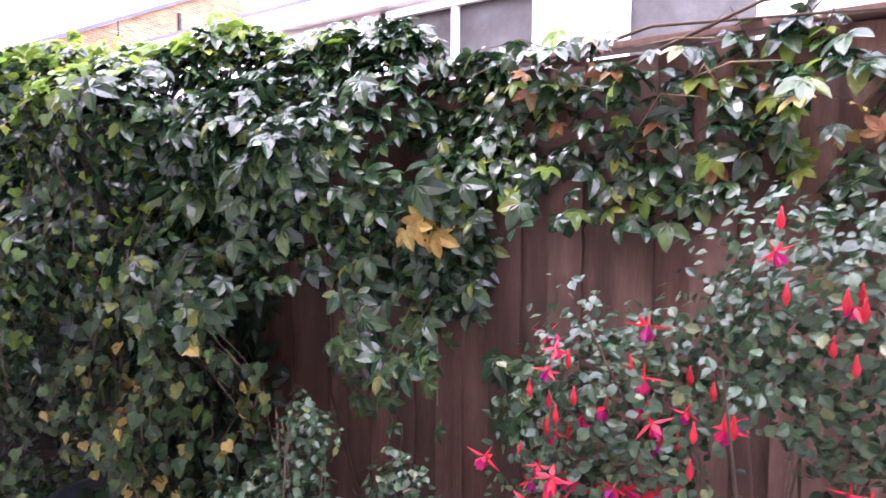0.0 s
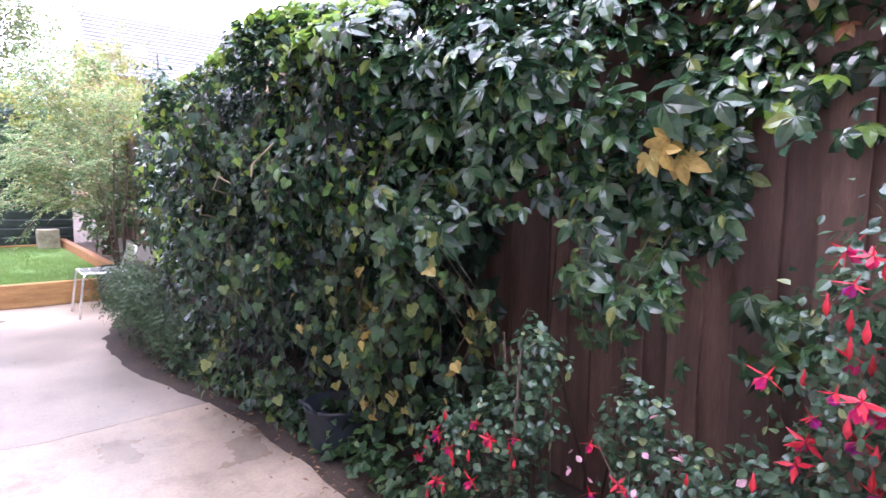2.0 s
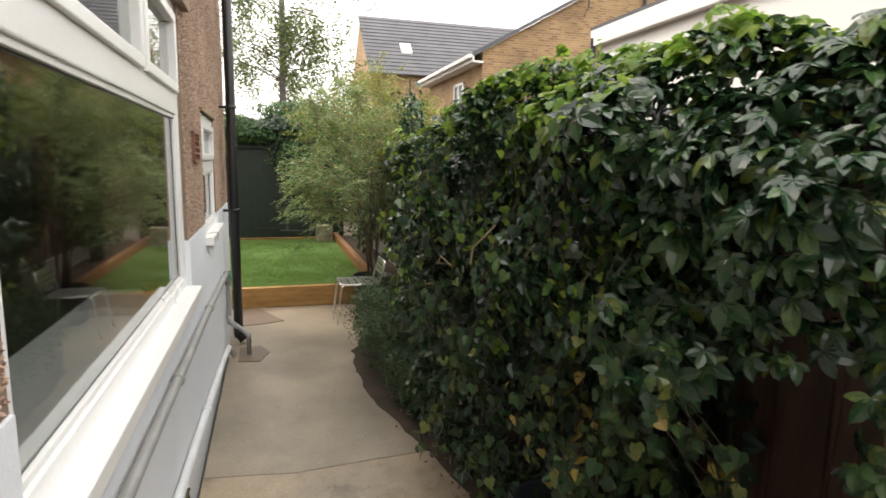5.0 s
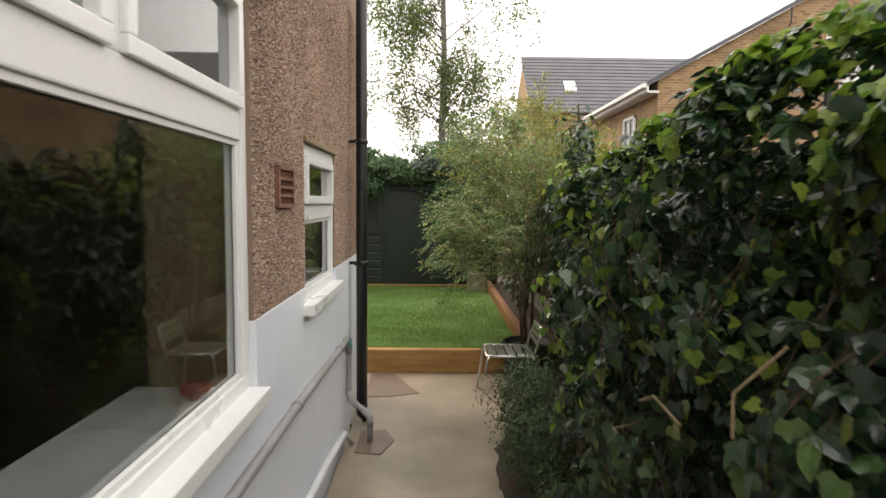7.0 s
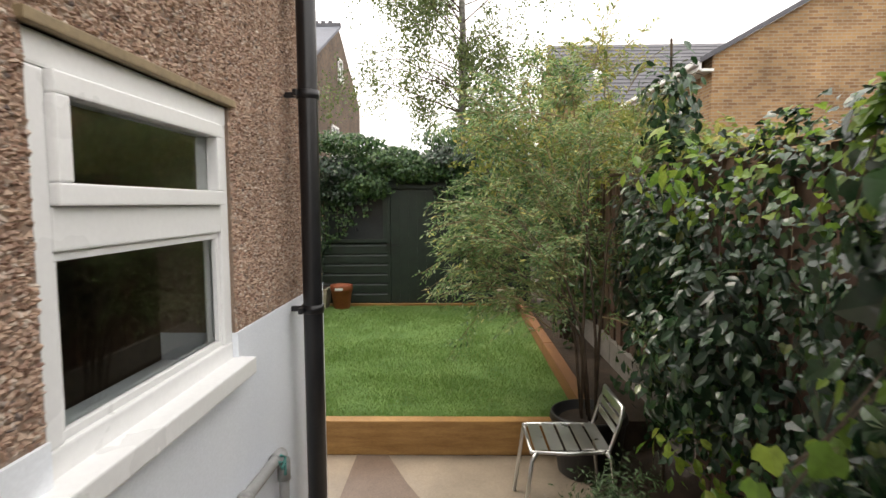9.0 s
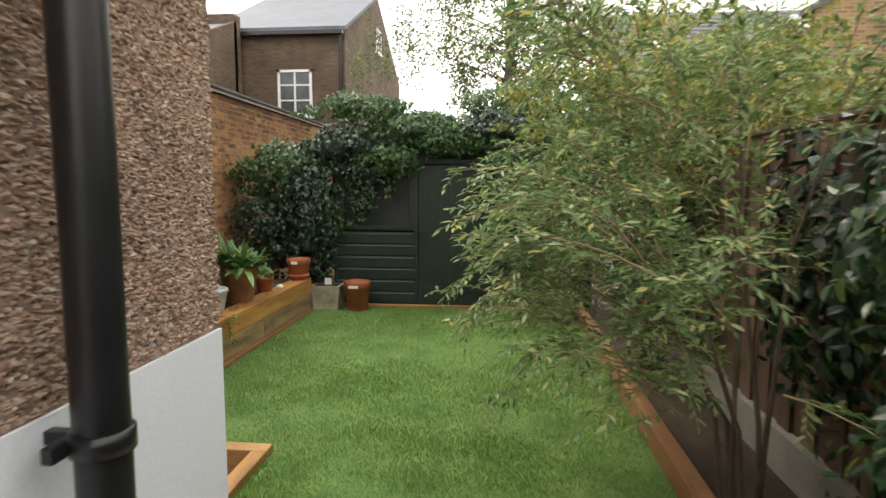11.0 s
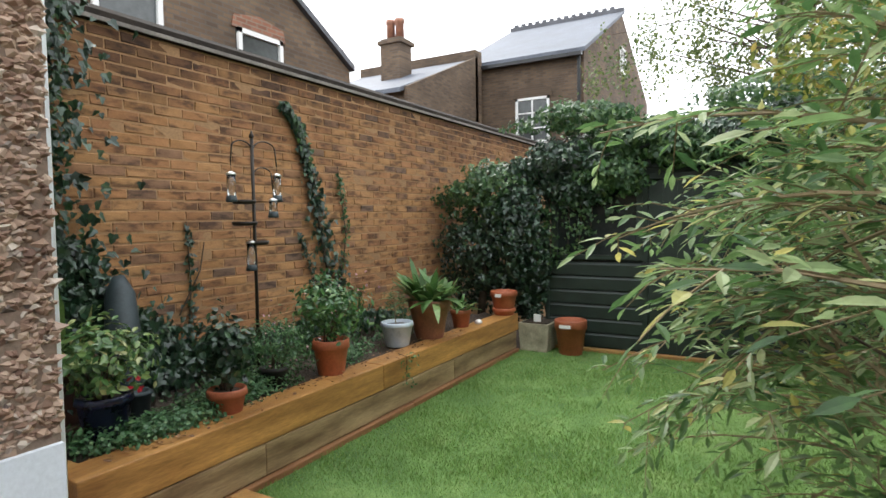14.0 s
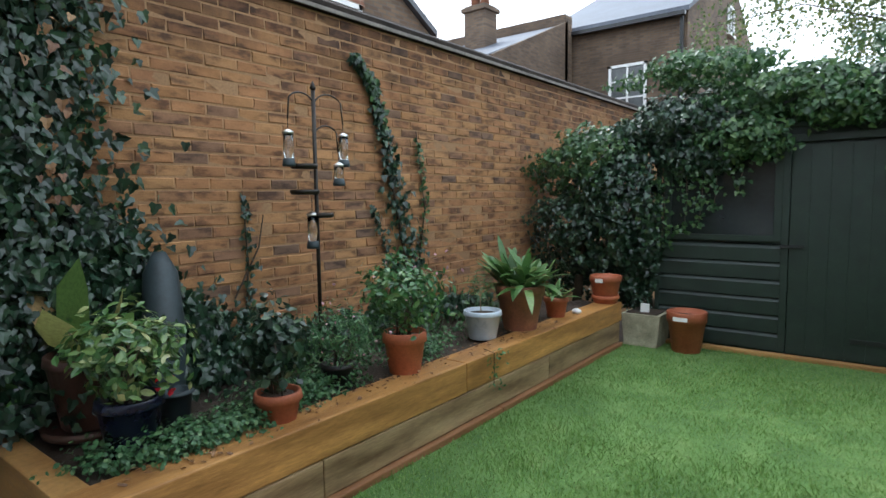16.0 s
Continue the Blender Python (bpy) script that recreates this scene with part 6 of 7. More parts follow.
for k, hd in enumerate(heads):
    b = Vector((0.05 * math.cos(k), 0.05 * math.sin(k), 0.33))
    e = Vector(hd)
    part("stem", tube([b, b + Vector((e.x * 0.08, e.y * 0.08, 0.55)), b.lerp(e, 0.5) + Vector((-e.x * 0.18, -e.y * 0.18, 0.3)), e], [0.011, 0.010, 0.007, 0.003], 7), M["stem"], t, "", True)
def sprays(parent, n, centre, radii, rng, per, length, lsize, material, droop=0.25, kind="narrow"):
    """Leafy sprays: thin twigs that grow out of a clump, with leaves set along each."""
    base, way = blob_points(int(n), centre, radii, rng, 0.45, 5, 0.3)
    P, N, tw = [], [], bmesh.new()
    for b, w in zip(base, way):
        w = w / np.linalg.norm(w) + rng.normal(0, 0.5, 3)
        w /= np.linalg.norm(w)
        ln = length * rng.uniform(0.5, 1.2)
        u = np.linspace(0, 1, per)
        q = b + ln * u[:, None] * w + np.outer(u * u, (0, 0, -droop * ln))
        P.append(q + rng.normal(0, 0.012, q.shape))
        N.append(np.tile(w * 0.3 + np.array((0, 0, 0.7)), (per, 1)))
        tube([tuple(q[0]), tuple(q[per // 2]), tuple(q[-1])], [0.003, 0.002, 0.001], 3, tw, False)
    P, N = np.concatenate(P), np.concatenate(N)
    part("twig_growth", tw, M["twig"], parent)["kind"] = "stuff"
    leaves("foliage", kind, P, N, rng.uniform(*lsize, len(P)), M[material], parent, rng, 0.6, droop)




def leafy_boughs(parent, n, centre, radii, rng, reach, lsize, material, droop=0.35, sprigs=9, kind="willow", root=(0, 0, 0.9)):
    """Arching boughs with side sprigs; the narrow leaves stand in rows along each sprig."""
    v, f = LEAF.setdefault(kind, leaf_shape(kind))
    v = np.array(v)
    c, rad, up = np.array(centre), np.array(radii), np.array((0, 0, 1.0))
    tw, P, A, S = bmesh.new(), [], [], []
    for _ in range(n):
        d = rng.normal(0, 1, 3)
        d /= np.linalg.norm(d)
        b = c + d * rad * rng.uniform(0.05, 0.65)
        out = (b - np.array(root)) * (1, 1, 0.35)
        out = out / (np.linalg.norm(out) + 1e-6) + rng.normal(0, 0.55, 3) + up * 0.25
        out /= np.linalg.norm(out)
        ln = reach * rng.uniform(0.6, 1.25)
        u = np.linspace(0, 1, 9)
        q = b + ln * u[:, None] * out - np.outer(u ** 2, up) * droop * ln
        tube([tuple(p) for p in q[::2]], [0.0045, 0.0038, 0.003, 0.002, 0.0012], 4, tw, False)
        for k in range(sprigs):
            w = (k + 0.6) / sprigs
            p0 = b + ln * w * out - up * w * w * droop * ln
            t0 = out - up * 2 * w * droop
            t0 /= np.linalg.norm(t0)
            side = np.cross(t0, up) + rng.normal(0, 0.35, 3)
            side /= np.linalg.norm(side)
            way = 0.62 * t0 + (0.75 if k % 2 else -0.75) * side + up * rng.uniform(-0.15, 0.2)
            way /= np.linalg.norm(way)
            sl = rng.uniform(0.11, 0.24) * (1.15 - 0.5 * w)
            m = max(5, int(sl / 0.0165))
            x = np.linspace(0.08, 1, m)
            line = p0 + sl * x[:, None] * way - np.outer(x ** 2, up) * 0.25 * sl
            tube([tuple(p0), tuple(line[m // 2]), tuple(line[-1])], [0.0018, 0.0013, 0.0008], 3, tw, False)
            t1 = way - np.outer(x, up) * 0.4
            s1 = np.cross(t1, up)
            s1 /= np.linalg.norm(s1, axis=1)[:, None] + 1e-6
            alt = np.where(np.arange(m) % 2, 1.0, -1.0)
            al = 0.75 * t1 + 0.62 * alt[:, None] * s1 + rng.normal(0, 0.22, (m, 3))
            al[-1] = t1[-1]
            P.append(line)
            A.append(al / np.linalg.norm(al, axis=1)[:, None])
            S.append(rng.uniform(*lsize, m) * (1.0 - 0.35 * np.abs(x - 0.45)))
    P, A, S = np.concatenate(P), np.concatenate(A), np.concatenate(S)
    nor = np.tile(up, (len(P), 1)) + rng.normal(0, 0.42, P.shape)
    nor -= (nor * A).sum(1)[:, None] * A
    nor /= np.linalg.norm(nor, axis=1)[:, None] + 1e-9
    sd = np.cross(A, nor)
    pts = P[:, None] + S[:, None, None] * (v[None, :, 0, None] * sd[:, None] + v[None, :, 1, None] * A[:, None] + v[None, :, 2, None] * nor[:, None])
    me = bpy.data.meshes.new("foliage")
    me.from_pydata(pts.reshape(-1, 3).tolist(), [], [tuple(a + b * len(v) for a in g_) for b in range(len(P)) for g_ in f])
    me.materials.append(M[material])
    obj("foliage", me, None, parent)["kind"] = "stuff"
    part("twig_growth", tw, M["twig"], parent)["kind"] = "stuff"


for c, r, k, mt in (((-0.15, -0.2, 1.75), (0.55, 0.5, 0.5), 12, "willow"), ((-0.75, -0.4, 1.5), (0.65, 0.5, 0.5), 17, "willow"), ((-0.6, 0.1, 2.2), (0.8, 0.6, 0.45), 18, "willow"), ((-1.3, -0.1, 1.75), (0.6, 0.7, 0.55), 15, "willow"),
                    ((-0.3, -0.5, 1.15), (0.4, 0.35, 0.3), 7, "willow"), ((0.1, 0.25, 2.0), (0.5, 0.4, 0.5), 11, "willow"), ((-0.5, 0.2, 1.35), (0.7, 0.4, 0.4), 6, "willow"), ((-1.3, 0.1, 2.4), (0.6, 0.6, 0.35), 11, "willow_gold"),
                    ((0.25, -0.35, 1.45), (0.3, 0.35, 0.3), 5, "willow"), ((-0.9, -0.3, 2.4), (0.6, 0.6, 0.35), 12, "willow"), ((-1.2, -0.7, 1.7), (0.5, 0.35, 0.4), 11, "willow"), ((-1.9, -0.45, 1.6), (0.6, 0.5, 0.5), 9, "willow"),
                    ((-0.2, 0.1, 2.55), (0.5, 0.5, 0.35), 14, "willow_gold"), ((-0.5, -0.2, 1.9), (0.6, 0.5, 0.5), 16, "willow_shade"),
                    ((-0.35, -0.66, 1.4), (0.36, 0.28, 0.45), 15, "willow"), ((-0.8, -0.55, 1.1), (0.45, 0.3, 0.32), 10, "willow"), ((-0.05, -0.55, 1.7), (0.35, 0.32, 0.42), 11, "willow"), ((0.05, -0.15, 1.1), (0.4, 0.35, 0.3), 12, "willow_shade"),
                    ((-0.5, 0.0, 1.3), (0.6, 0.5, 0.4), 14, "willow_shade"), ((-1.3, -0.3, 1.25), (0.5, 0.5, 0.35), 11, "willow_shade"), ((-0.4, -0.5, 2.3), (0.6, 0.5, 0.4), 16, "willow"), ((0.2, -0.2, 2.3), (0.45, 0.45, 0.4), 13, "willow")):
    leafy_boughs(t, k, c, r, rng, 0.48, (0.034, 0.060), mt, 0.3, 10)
# golden shrub behind it
t = thing("golden_shrub", "broad yellow-green shrub behind the potted tree", "shrub", at=(-10.1, 2.0, 0.0))
stems(t, rng, 8, 2.5, 0.6, 0.02, "stem", 0.12)
for c, r, k, mt in (((0, -0.1, 2.7), (0.9, 0.85, 0.55), 300, "golden"), ((-0.3, -0.7, 2.35), (0.7, 0.6, 0.5), 190, "golden"), ((0.4, 0.6, 2.45), (0.7, 0.6, 0.5), 190, "golden"), ((0.2, -0.1, 1.8), (0.9, 0.8, 0.6), 240, "ivy_light"), ((0.8, 0.1, 2.2), (0.6, 0.6, 0.6), 170, "golden"), ((0.3, 0.2, 1.1), (0.8, 0.35, 0.6), 130, "ivy_light")):
    sprays(t, k, c, r, rng, 12, 0.24, (0.04, 0.07), mt, 0.2, "oval")
# climbing column by the fence
t = thing("climber", "broad-leaved climber rising above the fence on a cane", "climber", at=(-6.95, 1.95, 0.0))
part("cane", tube([(0, 0, 0), (0.02, 0, 1.4), (-0.03, 0, 2.75)], 0.008, 8), M["stem"], t)
for c, r, k, mt in (((0, 0, 2.3), (0.24, 0.2, 0.45), 330, "creeper"), ((0.05, -0.05, 1.5), (0.42, 0.25, 0.5), 620, "creeper"), ((0.35, -0.1, 0.9), (0.55, 0.25, 0.5), 700, "creeper"), ((-0.7, 0.02, 1.4), (0.6, 0.14, 0.7), 900, "ivy"), ((0.9, -0.1, 1.1), (0.6, 0.25, 0.6), 620, "ivy"),
                    ((0.55, -0.2, 1.95), (0.4, 0.2, 0.3), 60, "creeper_top"), ((0.8, -0.15, 0.6), (0.35, 0.2, 0.3), 50, "creeper_top")):
    pts, nr = blob_points(k, c, r, rng, 0.4)
    pts[:, 1] = np.minimum(pts[:, 1], 0.17)
    leaves("foliage", "oval", pts, nr + np.array((0.4, -0.4, 0.2)), rng.uniform(0.055, 0.095, len(pts)), M[mt], t, rng, 0.6, 0.5)
# shrubs along the right of the lawn
t = thing("border_shrub", "leafy mixed shrub along the lawn fence", "shrub", at=(-10.2, 1.95, 0.2))
stems(t, rng, 8, 1.2, 0.5, 0.012, "stem", 0.2)
for c, r, k in (((0.7, 0.0, 0.8), (0.7, 0.25, 0.6), 80), ((-0.5, 0.0, 1.0), (0.8, 0.3, 0.75), 110), ((-1.3, 0, 1.2), (0.5, 0.35, 0.8), 80)):
    sprays(t, k, c, r, rng, 10, 0.25, (0.05, 0.09), "ivy_light", 0.2, "oval")
t = thing("stone_block", "pale weathered stone block at the lawn corner", "stone block", at=(-11.9, 1.36, 0.19))
part("block_body", box(-0.14, 0.14, -0.16, 0.16, 0, 0.34, 0.02), M["stone"], t)


# ---- houses and trees beyond ----
def far_window(parent, face, axis, a0, a1, z0, z1, bars=(1, 1), sign=1, frame=0.07):
    """A window let into a far wall: pane, frame and glazing bars."""
    def b(p0, p1, q0, q1, d0, d1):
        lo, hi = sorted((face + sign * d0, face + sign * d1))
        return (lo, hi, p0, p1, q0, q1) if axis == "x" else (p0, p1, lo, hi, q0, q1)
    w = part("window", box(*b(a0, a1, z0, z1, 0.004, 0.02)), M["far_glass"], parent, "dark window with white frame")
    bm = bmesh.new()
    for q in ((a0, a1, z0, z0 + frame), (a0, a1, z1 - frame, z1), (a0, a0 + frame, z0, z1), (a1 - frame, a1, z0, z1)):
        box(*b(*q, 0.02, 0.07), 0, bm)
    for i in range(bars[0]):
        c = a0 + (a1 - a0) * (i + 1) / (bars[0] + 1)
        box(*b(c - 0.03, c + 0.03, z0 + frame, z1 - frame, 0.02, 0.06), 0, bm)
    for i in range(bars[1]):
        c = z0 + (z1 - z0) * (i + 1) / (bars[1] + 1)
        box(*b(a0 + frame, a1 - frame, c - 0.025, c + 0.025, 0.02, 0.055), 0, bm)
    part("window_frame", bm, M["white_far"], w)
    part("sill", box(*b(a0 - 0.08, a1 + 0.08, z0 - 0.1, z0, 0.0, 0.12)), M["white_far"], w)
    return w


# old stock-brick building behind the shed
hb = thing("brick_building", "old brown brick building with a wet slate roof and sash window", "building", at=(0, 0, 0))
FXB, GY = -25.6, -4.95
part("wall", box(FXB, FXB - 11, GY, -9.7, -0.1, 7.2), M["brick_yellow"], hb)
part("gable", prism([(FXB, 7.2), (FXB - 5.5, 10.0), (FXB - 11, 7.2), (FXB - 11, 0), (FXB, 0)], "y", GY + 0.01, GY + 0.10), M["brick_side"], hb)
part("roof", prism([(FXB + 0.25, 7.12), (FXB - 5.5, 10.0), (FXB - 5.5, 10.12), (FXB + 0.25, 7.26)], "y", GY + 0.2, -9.8), M["slate_wet"], hb, "shiny wet slate roof")
part("ridge", box(FXB - 5.4, FXB - 5.6, GY + 0.2, -9.8, 10.08, 10.24), M["slate"], hb)
for i in range(14):
    part("ridge_crest", box(FXB - 5.45, FXB - 5.55, GY - 0.2 - i * 0.33, GY - 0.38 - i * 0.33, 10.24, 10.36), M["slate"], hb)
part("gutter", box(FXB + 0.2, FXB + 0.34, GY + 0.1, -9.8, 7.0, 7.12), M["black_iron"], hb)
far_window(hb, FXB, "x", -7.3, -6.05, 4.25, 5.85, (1, 2), 1, 0.09)
part("window_arch", prism([(-7.42, 5.85), (-7.35, 6.15), (-6.68, 6.3), (-6.0, 6.15), (-5.93, 5.85)], "x", FXB + 0.001, FXB + 0.03), M["brick_side"], hb)
far_window(hb, GY + 0.10, "y", -31.6, -30.6, 7.6, 8.6, (1, 1), 1, 0.09)
far_window(hb, GY + 0.10, "y", -30.4, -28.9, 3.6, 5.3, (1, 1), 1, 0.09)
part("drain_pipe", tube([(FXB + 0.1, GY - 0.05, 0), (FXB + 0.1, GY - 0.05, 7.0)], 0.06, 8), M["black_iron"], hb)
# lower outbuilding with chimney beside it
ob_ = thing("brick_outbuilding", "lower brick house with a chimney and sloping slate roof", "building", at=(0, 0, 0))
part("wall", box(-20.5, -25.0, -8.6, -13.5, -0.1, 5.5), M["brick_yellow"], ob_)
part("side_wall", prism([(-20.4, 5.5), (-25.0, 7.4), (-25.0, 0), (-20.4, 0)], "y", -8.5, -8.62), M["brick_side"], ob_)
part("roof", prism([(-20.2, 5.45), (-25.0, 7.35), (-25.0, 7.2), (-20.2, 5.32)], "y", -8.64, -13.6), M["slate_wet"], ob_, "shiny wet slate roof")
chm = part("chimney", box(-22.5, -23.2, -10.15, -10.95, 5.5, 7.75, 0.02), M["brick_yellow"], ob_)
part("chimney_cap", box(-22.42, -23.28, -10.07, -11.03, 7.55, 7.68, 0.02), M["brick_yellow"], chm)
for y in (-10.38, -10.74):
    part("chimney_pot", lathe([(0.15, 0), (0.14, 0.5), (0.17, 0.55), (0.17, 0.68), (0.12, 0.68)], 12, None, (-22.85, y, 7.75)), M["terracotta_old"], chm, "", True)
part("parapet", box(-24.8, -25.3, -8.5, -13.6, 5.0, 7.6), M["brick_yellow"], ob_)
# neighbouring terrace beyond the brick wall
nb = thing("terrace_house", "dark brick terrace end wall with arched windows", "building", at=(0, 0, 0))
part("wall", prism([(-4, 0), (-4, 8.5), (-9.5, 8.5), (-15.9, 4.75), (-15.9, 0)], "y", -7.0, -7.3), M["brick_side"], nb)
part("verge", prism([(-9.4, 8.5), (-15.95, 4.75), (-15.95, 4.87), (-9.4, 8.62)], "y", -6.9, -11.0), M["slate"], nb, "slate roof edge")
part("end_wall", box(-15.9, -15.7, -7.3, -11.0, 0, 4.75), M["brick_yellow"], nb)
part("chimney", box(-15.7, -16.1, -7.3, -7.9, 4.0, 5.3, 0.02), M["brick_red"], nb)
for a, z in ((-13.95, 3.7), (-11.6, 4.3)):
    far_window(nb, -7.0, "y", a, a + 1.0, z, z + 1.15, (0, 1), 1, 0.08)
    part("window_arch", prism([(a - 0.1, z + 1.15), (a - 0.05, z + 1.35), (a + 0.5, z + 1.45), (a + 1.05, z + 1.35), (a + 1.1, z + 1.15)], "y", -6.995, -6.97), M["brick_red"], nb)

# newer brick house beyond the fence
nh = thing("brick_house", "buff brick house gable with white gutter", "building", at=(0, 0, 0))
NX, NY = -17.5, 6.7
part("wall", box(NX - 0.12, NX - 6.2, NY, 15, -0.1, 5.2), M["brick_new_side"], nh)
part("gable", prism([(NY, 0), (NY, 5.2), (14.4, 9.5), (22.0, 5.2), (22.0, 0)], "x", NX, NX - 0.11), M["brick_new"], nh)
part("roof", prism([(NY - 0.35, 5.02), (14.4, 9.5), (14.4, 9.62), (NY - 0.35, 5.14)], "x", NX + 0.15, NX - 6.4), M["slate"], nh, "dark tiled roof slope")
part("fascia", box(NX + 0.12, NX - 6.3, NY - 0.36, NY - 0.3, 4.86, 5.06), M["white_far"], nh)
part("gutter", box(NX + 0.14, NX - 6.3, NY - 0.48, NY - 0.37, 4.96, 5.08, 0.02), M["white_far"], nh, "white plastic gutter")
part("soffit", box(NX + 0.1, NX - 6.3, NY - 0.3, NY, 4.84, 4.9), M["white_far"], nh)
far_window(nh, NY, "y", -20.2, -19.1, 3.3, 4.5, (1, 0), -1, 0.08)
part("downpipe", tube([(NX + 0.06, 12.3, 0), (NX + 0.06, 12.3, 8.0)], 0.06, 8), M["black_iron"], nh)
part("aerial_bracket", tube([(NX + 0.05, 10.1, 6.5), (NX + 0.3, 10.1, 6.7), (NX + 0.3, 10.1, 7.1)], 0.025, 6), M["black_iron"], nh)
# house facing the fence, white below and red brick above
rh = thing("white_extension", "neighbour's white rendered single-storey extension with dark windows", "building", at=(0, 0, 0))
part("wall", box(-7.0, 5, 4.45, 7.5, -0.1, 3.4), M["white_far"], rh)
part("fascia", box(-7.1, 5, 4.36, 4.45, 3.3, 3.5, 0.01), M["white_far"], rh)
part("flat_roof", box(-7.1, 5, 4.36, 7.5, 3.5, 3.54), M["slate"], rh)
far_window(rh, 4.45, "y", -3.0, -1.5, 2.3, 3.25, (1, 0), -1, 0.06)
far_window(rh, 4.45, "y", -0.9, 0.0, 2.3, 3.25, (0, 0), -1, 0.06)
part("downpipe", tube([(-7.05, 4.38, 0), (-7.05, 4.38, 3.4)], 0.04, 8), M["black_iron"], rh, "black plastic downpipe")
# slate-roofed house further off
sr = thing("slate_roof_house", "distant house with a grey slate roof and small rooflight", "building", at=(0, 0, 0))
part("wall", box(-31.5, -39, 5.6, 15.5, -0.1, 6.6), M["brick_new"], sr)
part("gable", prism([(-31.5, 6.6), (-35.2, 10.1), (-39, 6.6)], "y", 5.6, 5.7), M["brick_new_side"], sr)
for i in range(16):
    u0, u1 = i / 16, (i + 1) / 16
    x0, x1, z0, z1 = -31.2 - 4 * u0, -31.2 - 4 * u1, 6.4 + 3.75 * u0, 6.4 + 3.75 * u1
    part("slate_course", prism([(x0, z0 + 0.06), (x1, z1 + 0.02), (x1, z1 - 0.04), (x0, z0)], "y", 5.45, 15.6), M["slate"], sr)
part("rooflight", prism([(-32.6, 7.85), (-33.2, 8.41), (-33.2, 8.3), (-32.6, 7.74)], "y", 7.5, 8.1), M["white_far"], sr, "small white rooflight")

# birch with hanging foliage
rng = np.random.default_rng(91)
bt = thing("birch_tree", "tall slender birch with hanging sparse foliage", "tree", at=(-20.0, 0.75, 0.0))
part("trunk", tube([(0, 0, 0), (0.05, 0.05, 3), (0.0, 0.1, 6.5), (-0.1, 0.0, 10), (0, 0.1, 13)], [0.15, 0.12, 0.095, 0.06, 0.02], 10), M["birch_bark"], bt, "", True)
P, N = [], []
for k in range(88):
    z = 4.3 + 8.5 * rng.random()
    a = rng.uniform(0, 6.28)
    ln = (1.2 + 2.4 * rng.random()) * (1.15 - 0.05 * (z - 4))
    e = Vector((math.cos(a) * ln, math.sin(a) * ln, z + 0.5))
    part("limb", tube([(0, 0.05, z - 0.4), (e.x * 0.5, e.y * 0.5, z + 0.35), (e.x, e.y, z + 0.1)], [0.022, 0.012, 0.005], 5), M["stem"], bt)
    for w in range(7):
        u = rng.uniform(0.35, 1.05)
        for g_ in range(rng.integers(1, 4)):
            dr = rng.uniform(0.3, 1.25)
            m2 = int(32 * dr)
            top = np.array((e.x * u, e.y * u, z + 0.2)) + rng.normal(0, 0.16, 3)
            fall = rng.random(m2)
            P.append(top + np.stack([rng.normal(0, 0.085, m2) + 0.06 * fall, rng.normal(0, 0.085, m2), -dr * fall], -1))
P = np.concatenate(P)
leaves("crown", "round", P, np.tile((0.6, 0, 0.3), (len(P), 1)), rng.uniform(0.055, 0.095, len(P)), M["birch"], bt, rng, 0.9, 0.5)
# hedge trees behind the shed and fence
for nm, lab, at, cl, mt in (("hedge_tree", "dense green hedge behind the shed", (-14.6, -0.3, 0), [((0, -0.6, 2.3), (0.9, 1.2, 0.8), 1500), ((0, 1.2, 2.3), (0.9, 1.3, 0.85), 1500), ((0.1, 2.9, 2.3), (0.9, 1.1, 0.9), 1300)], "ivy_light"),
                            ("hedge_tree", "leafy hedge behind the garden fence", (-12.0, 3.3, 0), [((0, 0, 2.2), (1.2, 0.8, 1.0), 1500), ((2.2, 0, 2.0), (1.2, 0.8, 0.8), 1300)], "golden")):
    t = thing(nm, lab, "hedge", at=at)
    stems(t, rng, 8, 2.2, 0.9, 0.04, "stem", 0.6)
    for c, r, k in cl:
        pts, nr = blob_points(k, c, r, rng, 0.5)
        leaves("foliage", "oval", pts, nr, rng.uniform(0.09, 0.15, len(pts)), M[mt], t, rng, 0.7, 0.3)

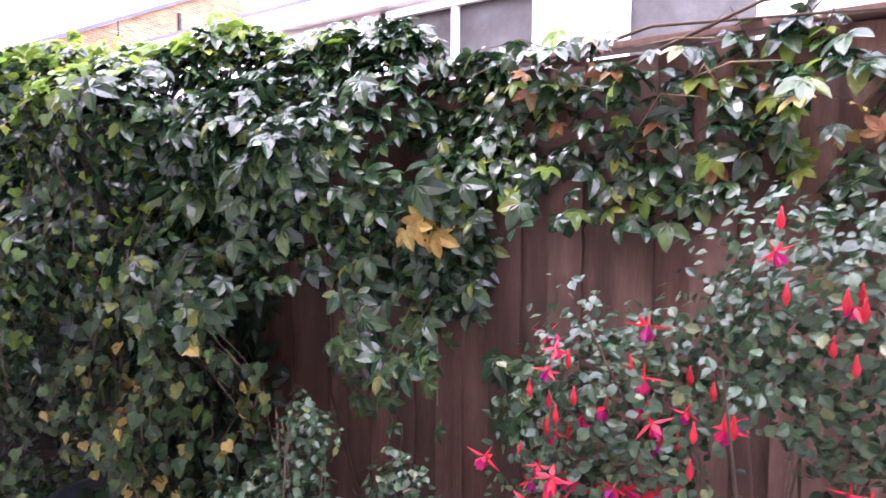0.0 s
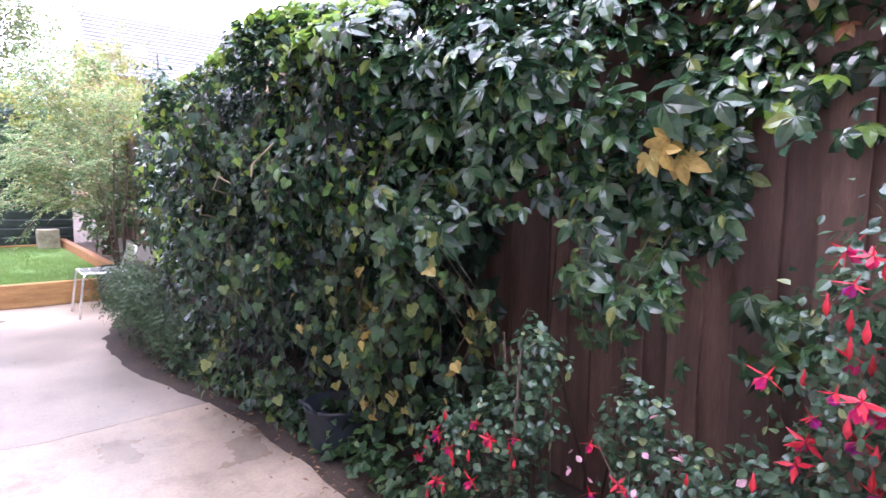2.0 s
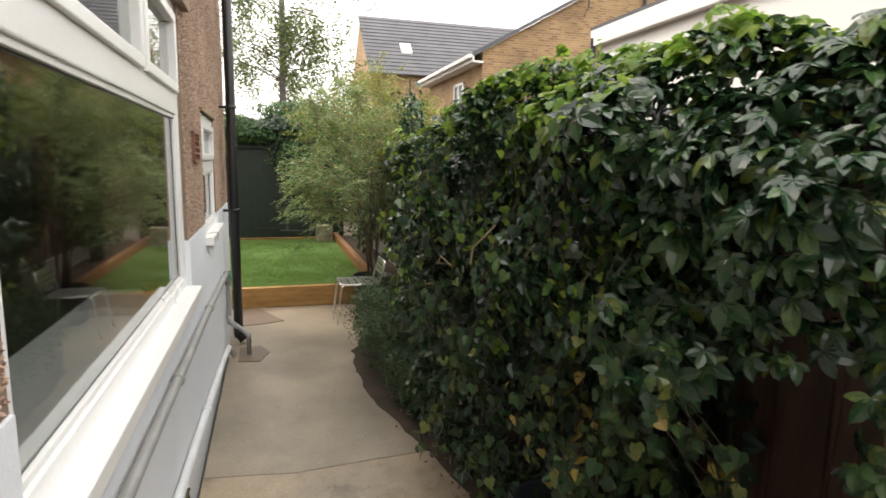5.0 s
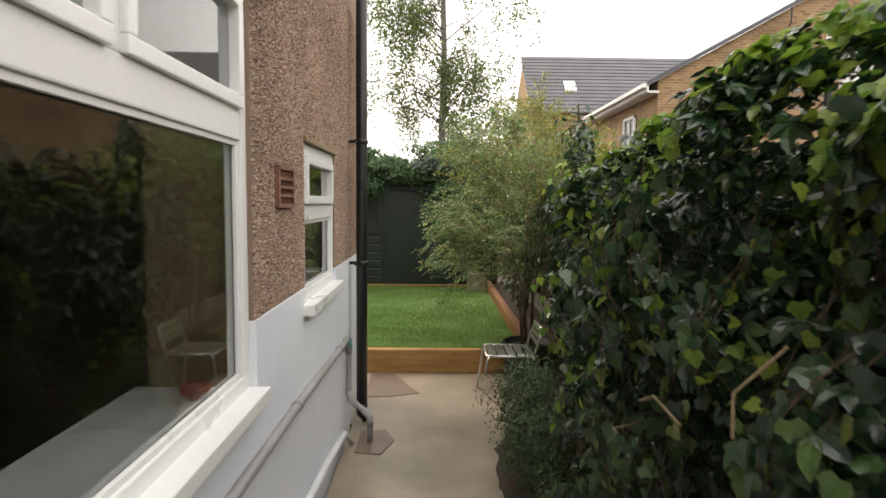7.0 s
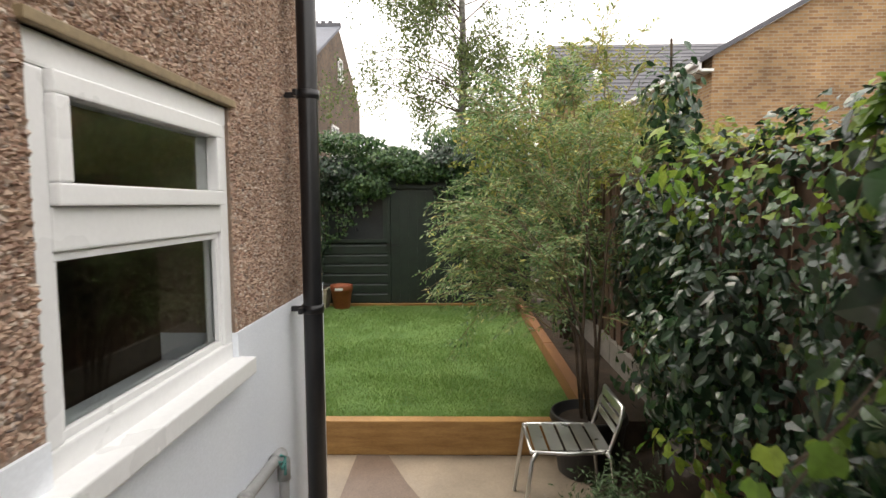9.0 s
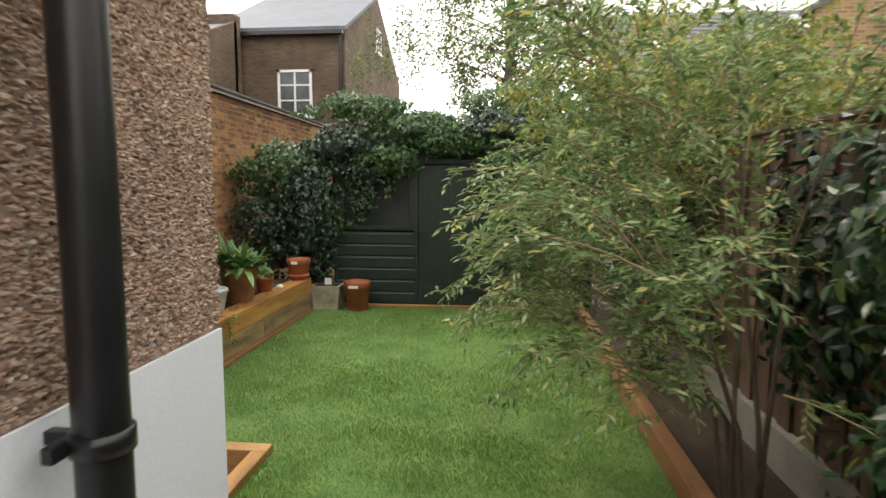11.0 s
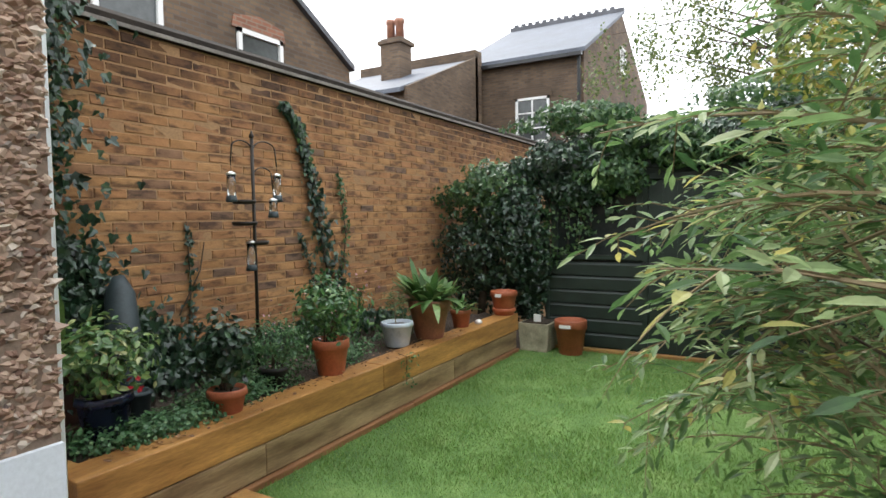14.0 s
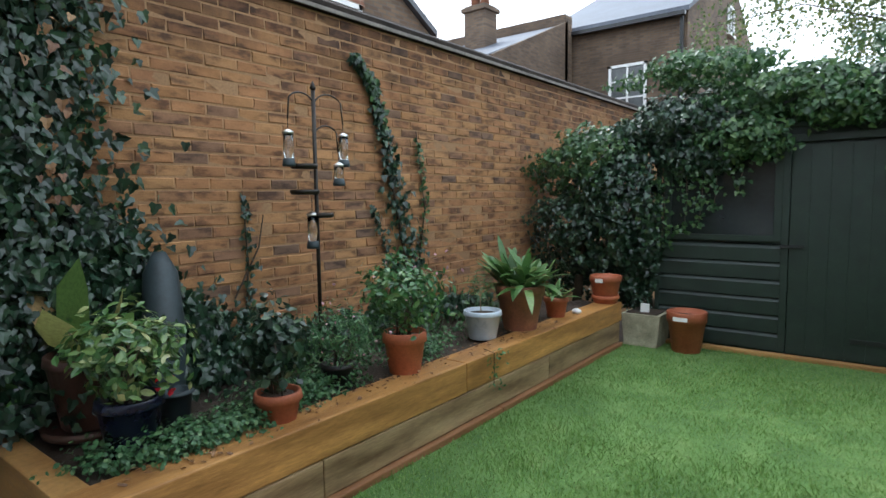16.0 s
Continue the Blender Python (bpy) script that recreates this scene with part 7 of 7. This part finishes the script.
# ---- garden brick wall, brick by brick ----
bw = setting("wall_garden", box(-6.4, -19.0, WY - 0.004, WY - 0.23, -0.15, 2.86), M["mortar"], "orange-buff garden brick wall, darker towards the coping", "wall")
part("coping", prism([(WY - 0.27, 2.86), (WY + 0.035, 2.86), (WY + 0.03, 2.93), (WY - 0.1, 3.0), (WY - 0.27, 2.97)], "x", -6.4, -19.0), M["coping"], bw, "dark weathered coping")
part("flashing", box(-6.4, -19.0, WY + 0.036, WY + 0.044, 2.865, 2.89), M["coping_edge"], bw, "thin pale drip edge")
rngb = random.Random(3)


def brick_mesh(length, k):
    r = random.Random(k)
    bm = box(-length / 2, length / 2, 0, -0.05, 0, 0.060, 0.0)
    bmesh.ops.bevel(bm, geom=[e for e in bm.edges if all(v.co.y > -0.01 for v in e.verts)], offset=0.004, segments=1, affect="EDGES")
    for v in bm.verts:
        v.co += Vector((r.uniform(-0.002, 0.002), r.uniform(-0.003, 0.003), r.uniform(-0.002, 0.002)))
    return bm


shapes = {}
for k in range(4):
    me = bpy.data.meshes.new("brick")
    b = brick_mesh(0.200, k)
    b.to_mesh(me)
    b.free()
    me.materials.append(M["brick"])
    shapes[k] = me
rest_v, rest_f, count = [], [], 0
for row in range(34):
    z = 0.46 + row * 0.0705
    x = -6.45 - (0.104 if row % 2 else 0.0)
    while x > -15.5:
        ln = 0.200
        me = shapes[rngb.randrange(4)]
        yo = WY + rngb.uniform(-0.003, 0.004)
        if z > 0.5:
            if -9.35 < x < -7.9 and 0.62 < z < 2.8 and count < 290:
                ob = new("brick", me)
                ob.location, ob.parent = (x - ln / 2, yo, z), bw
                count += 1
            else:
                k0 = len(rest_v)
                rest_v += [(v.co.x + x - ln / 2, v.co.y + yo, v.co.z + z) for v in me.vertices]
                rest_f += [tuple(j + k0 for j in p.vertices) for p in me.polygons]
        x -= ln + 0.008
me = bpy.data.meshes.new("brickwork")
me.from_pydata(rest_v, [], rest_f)
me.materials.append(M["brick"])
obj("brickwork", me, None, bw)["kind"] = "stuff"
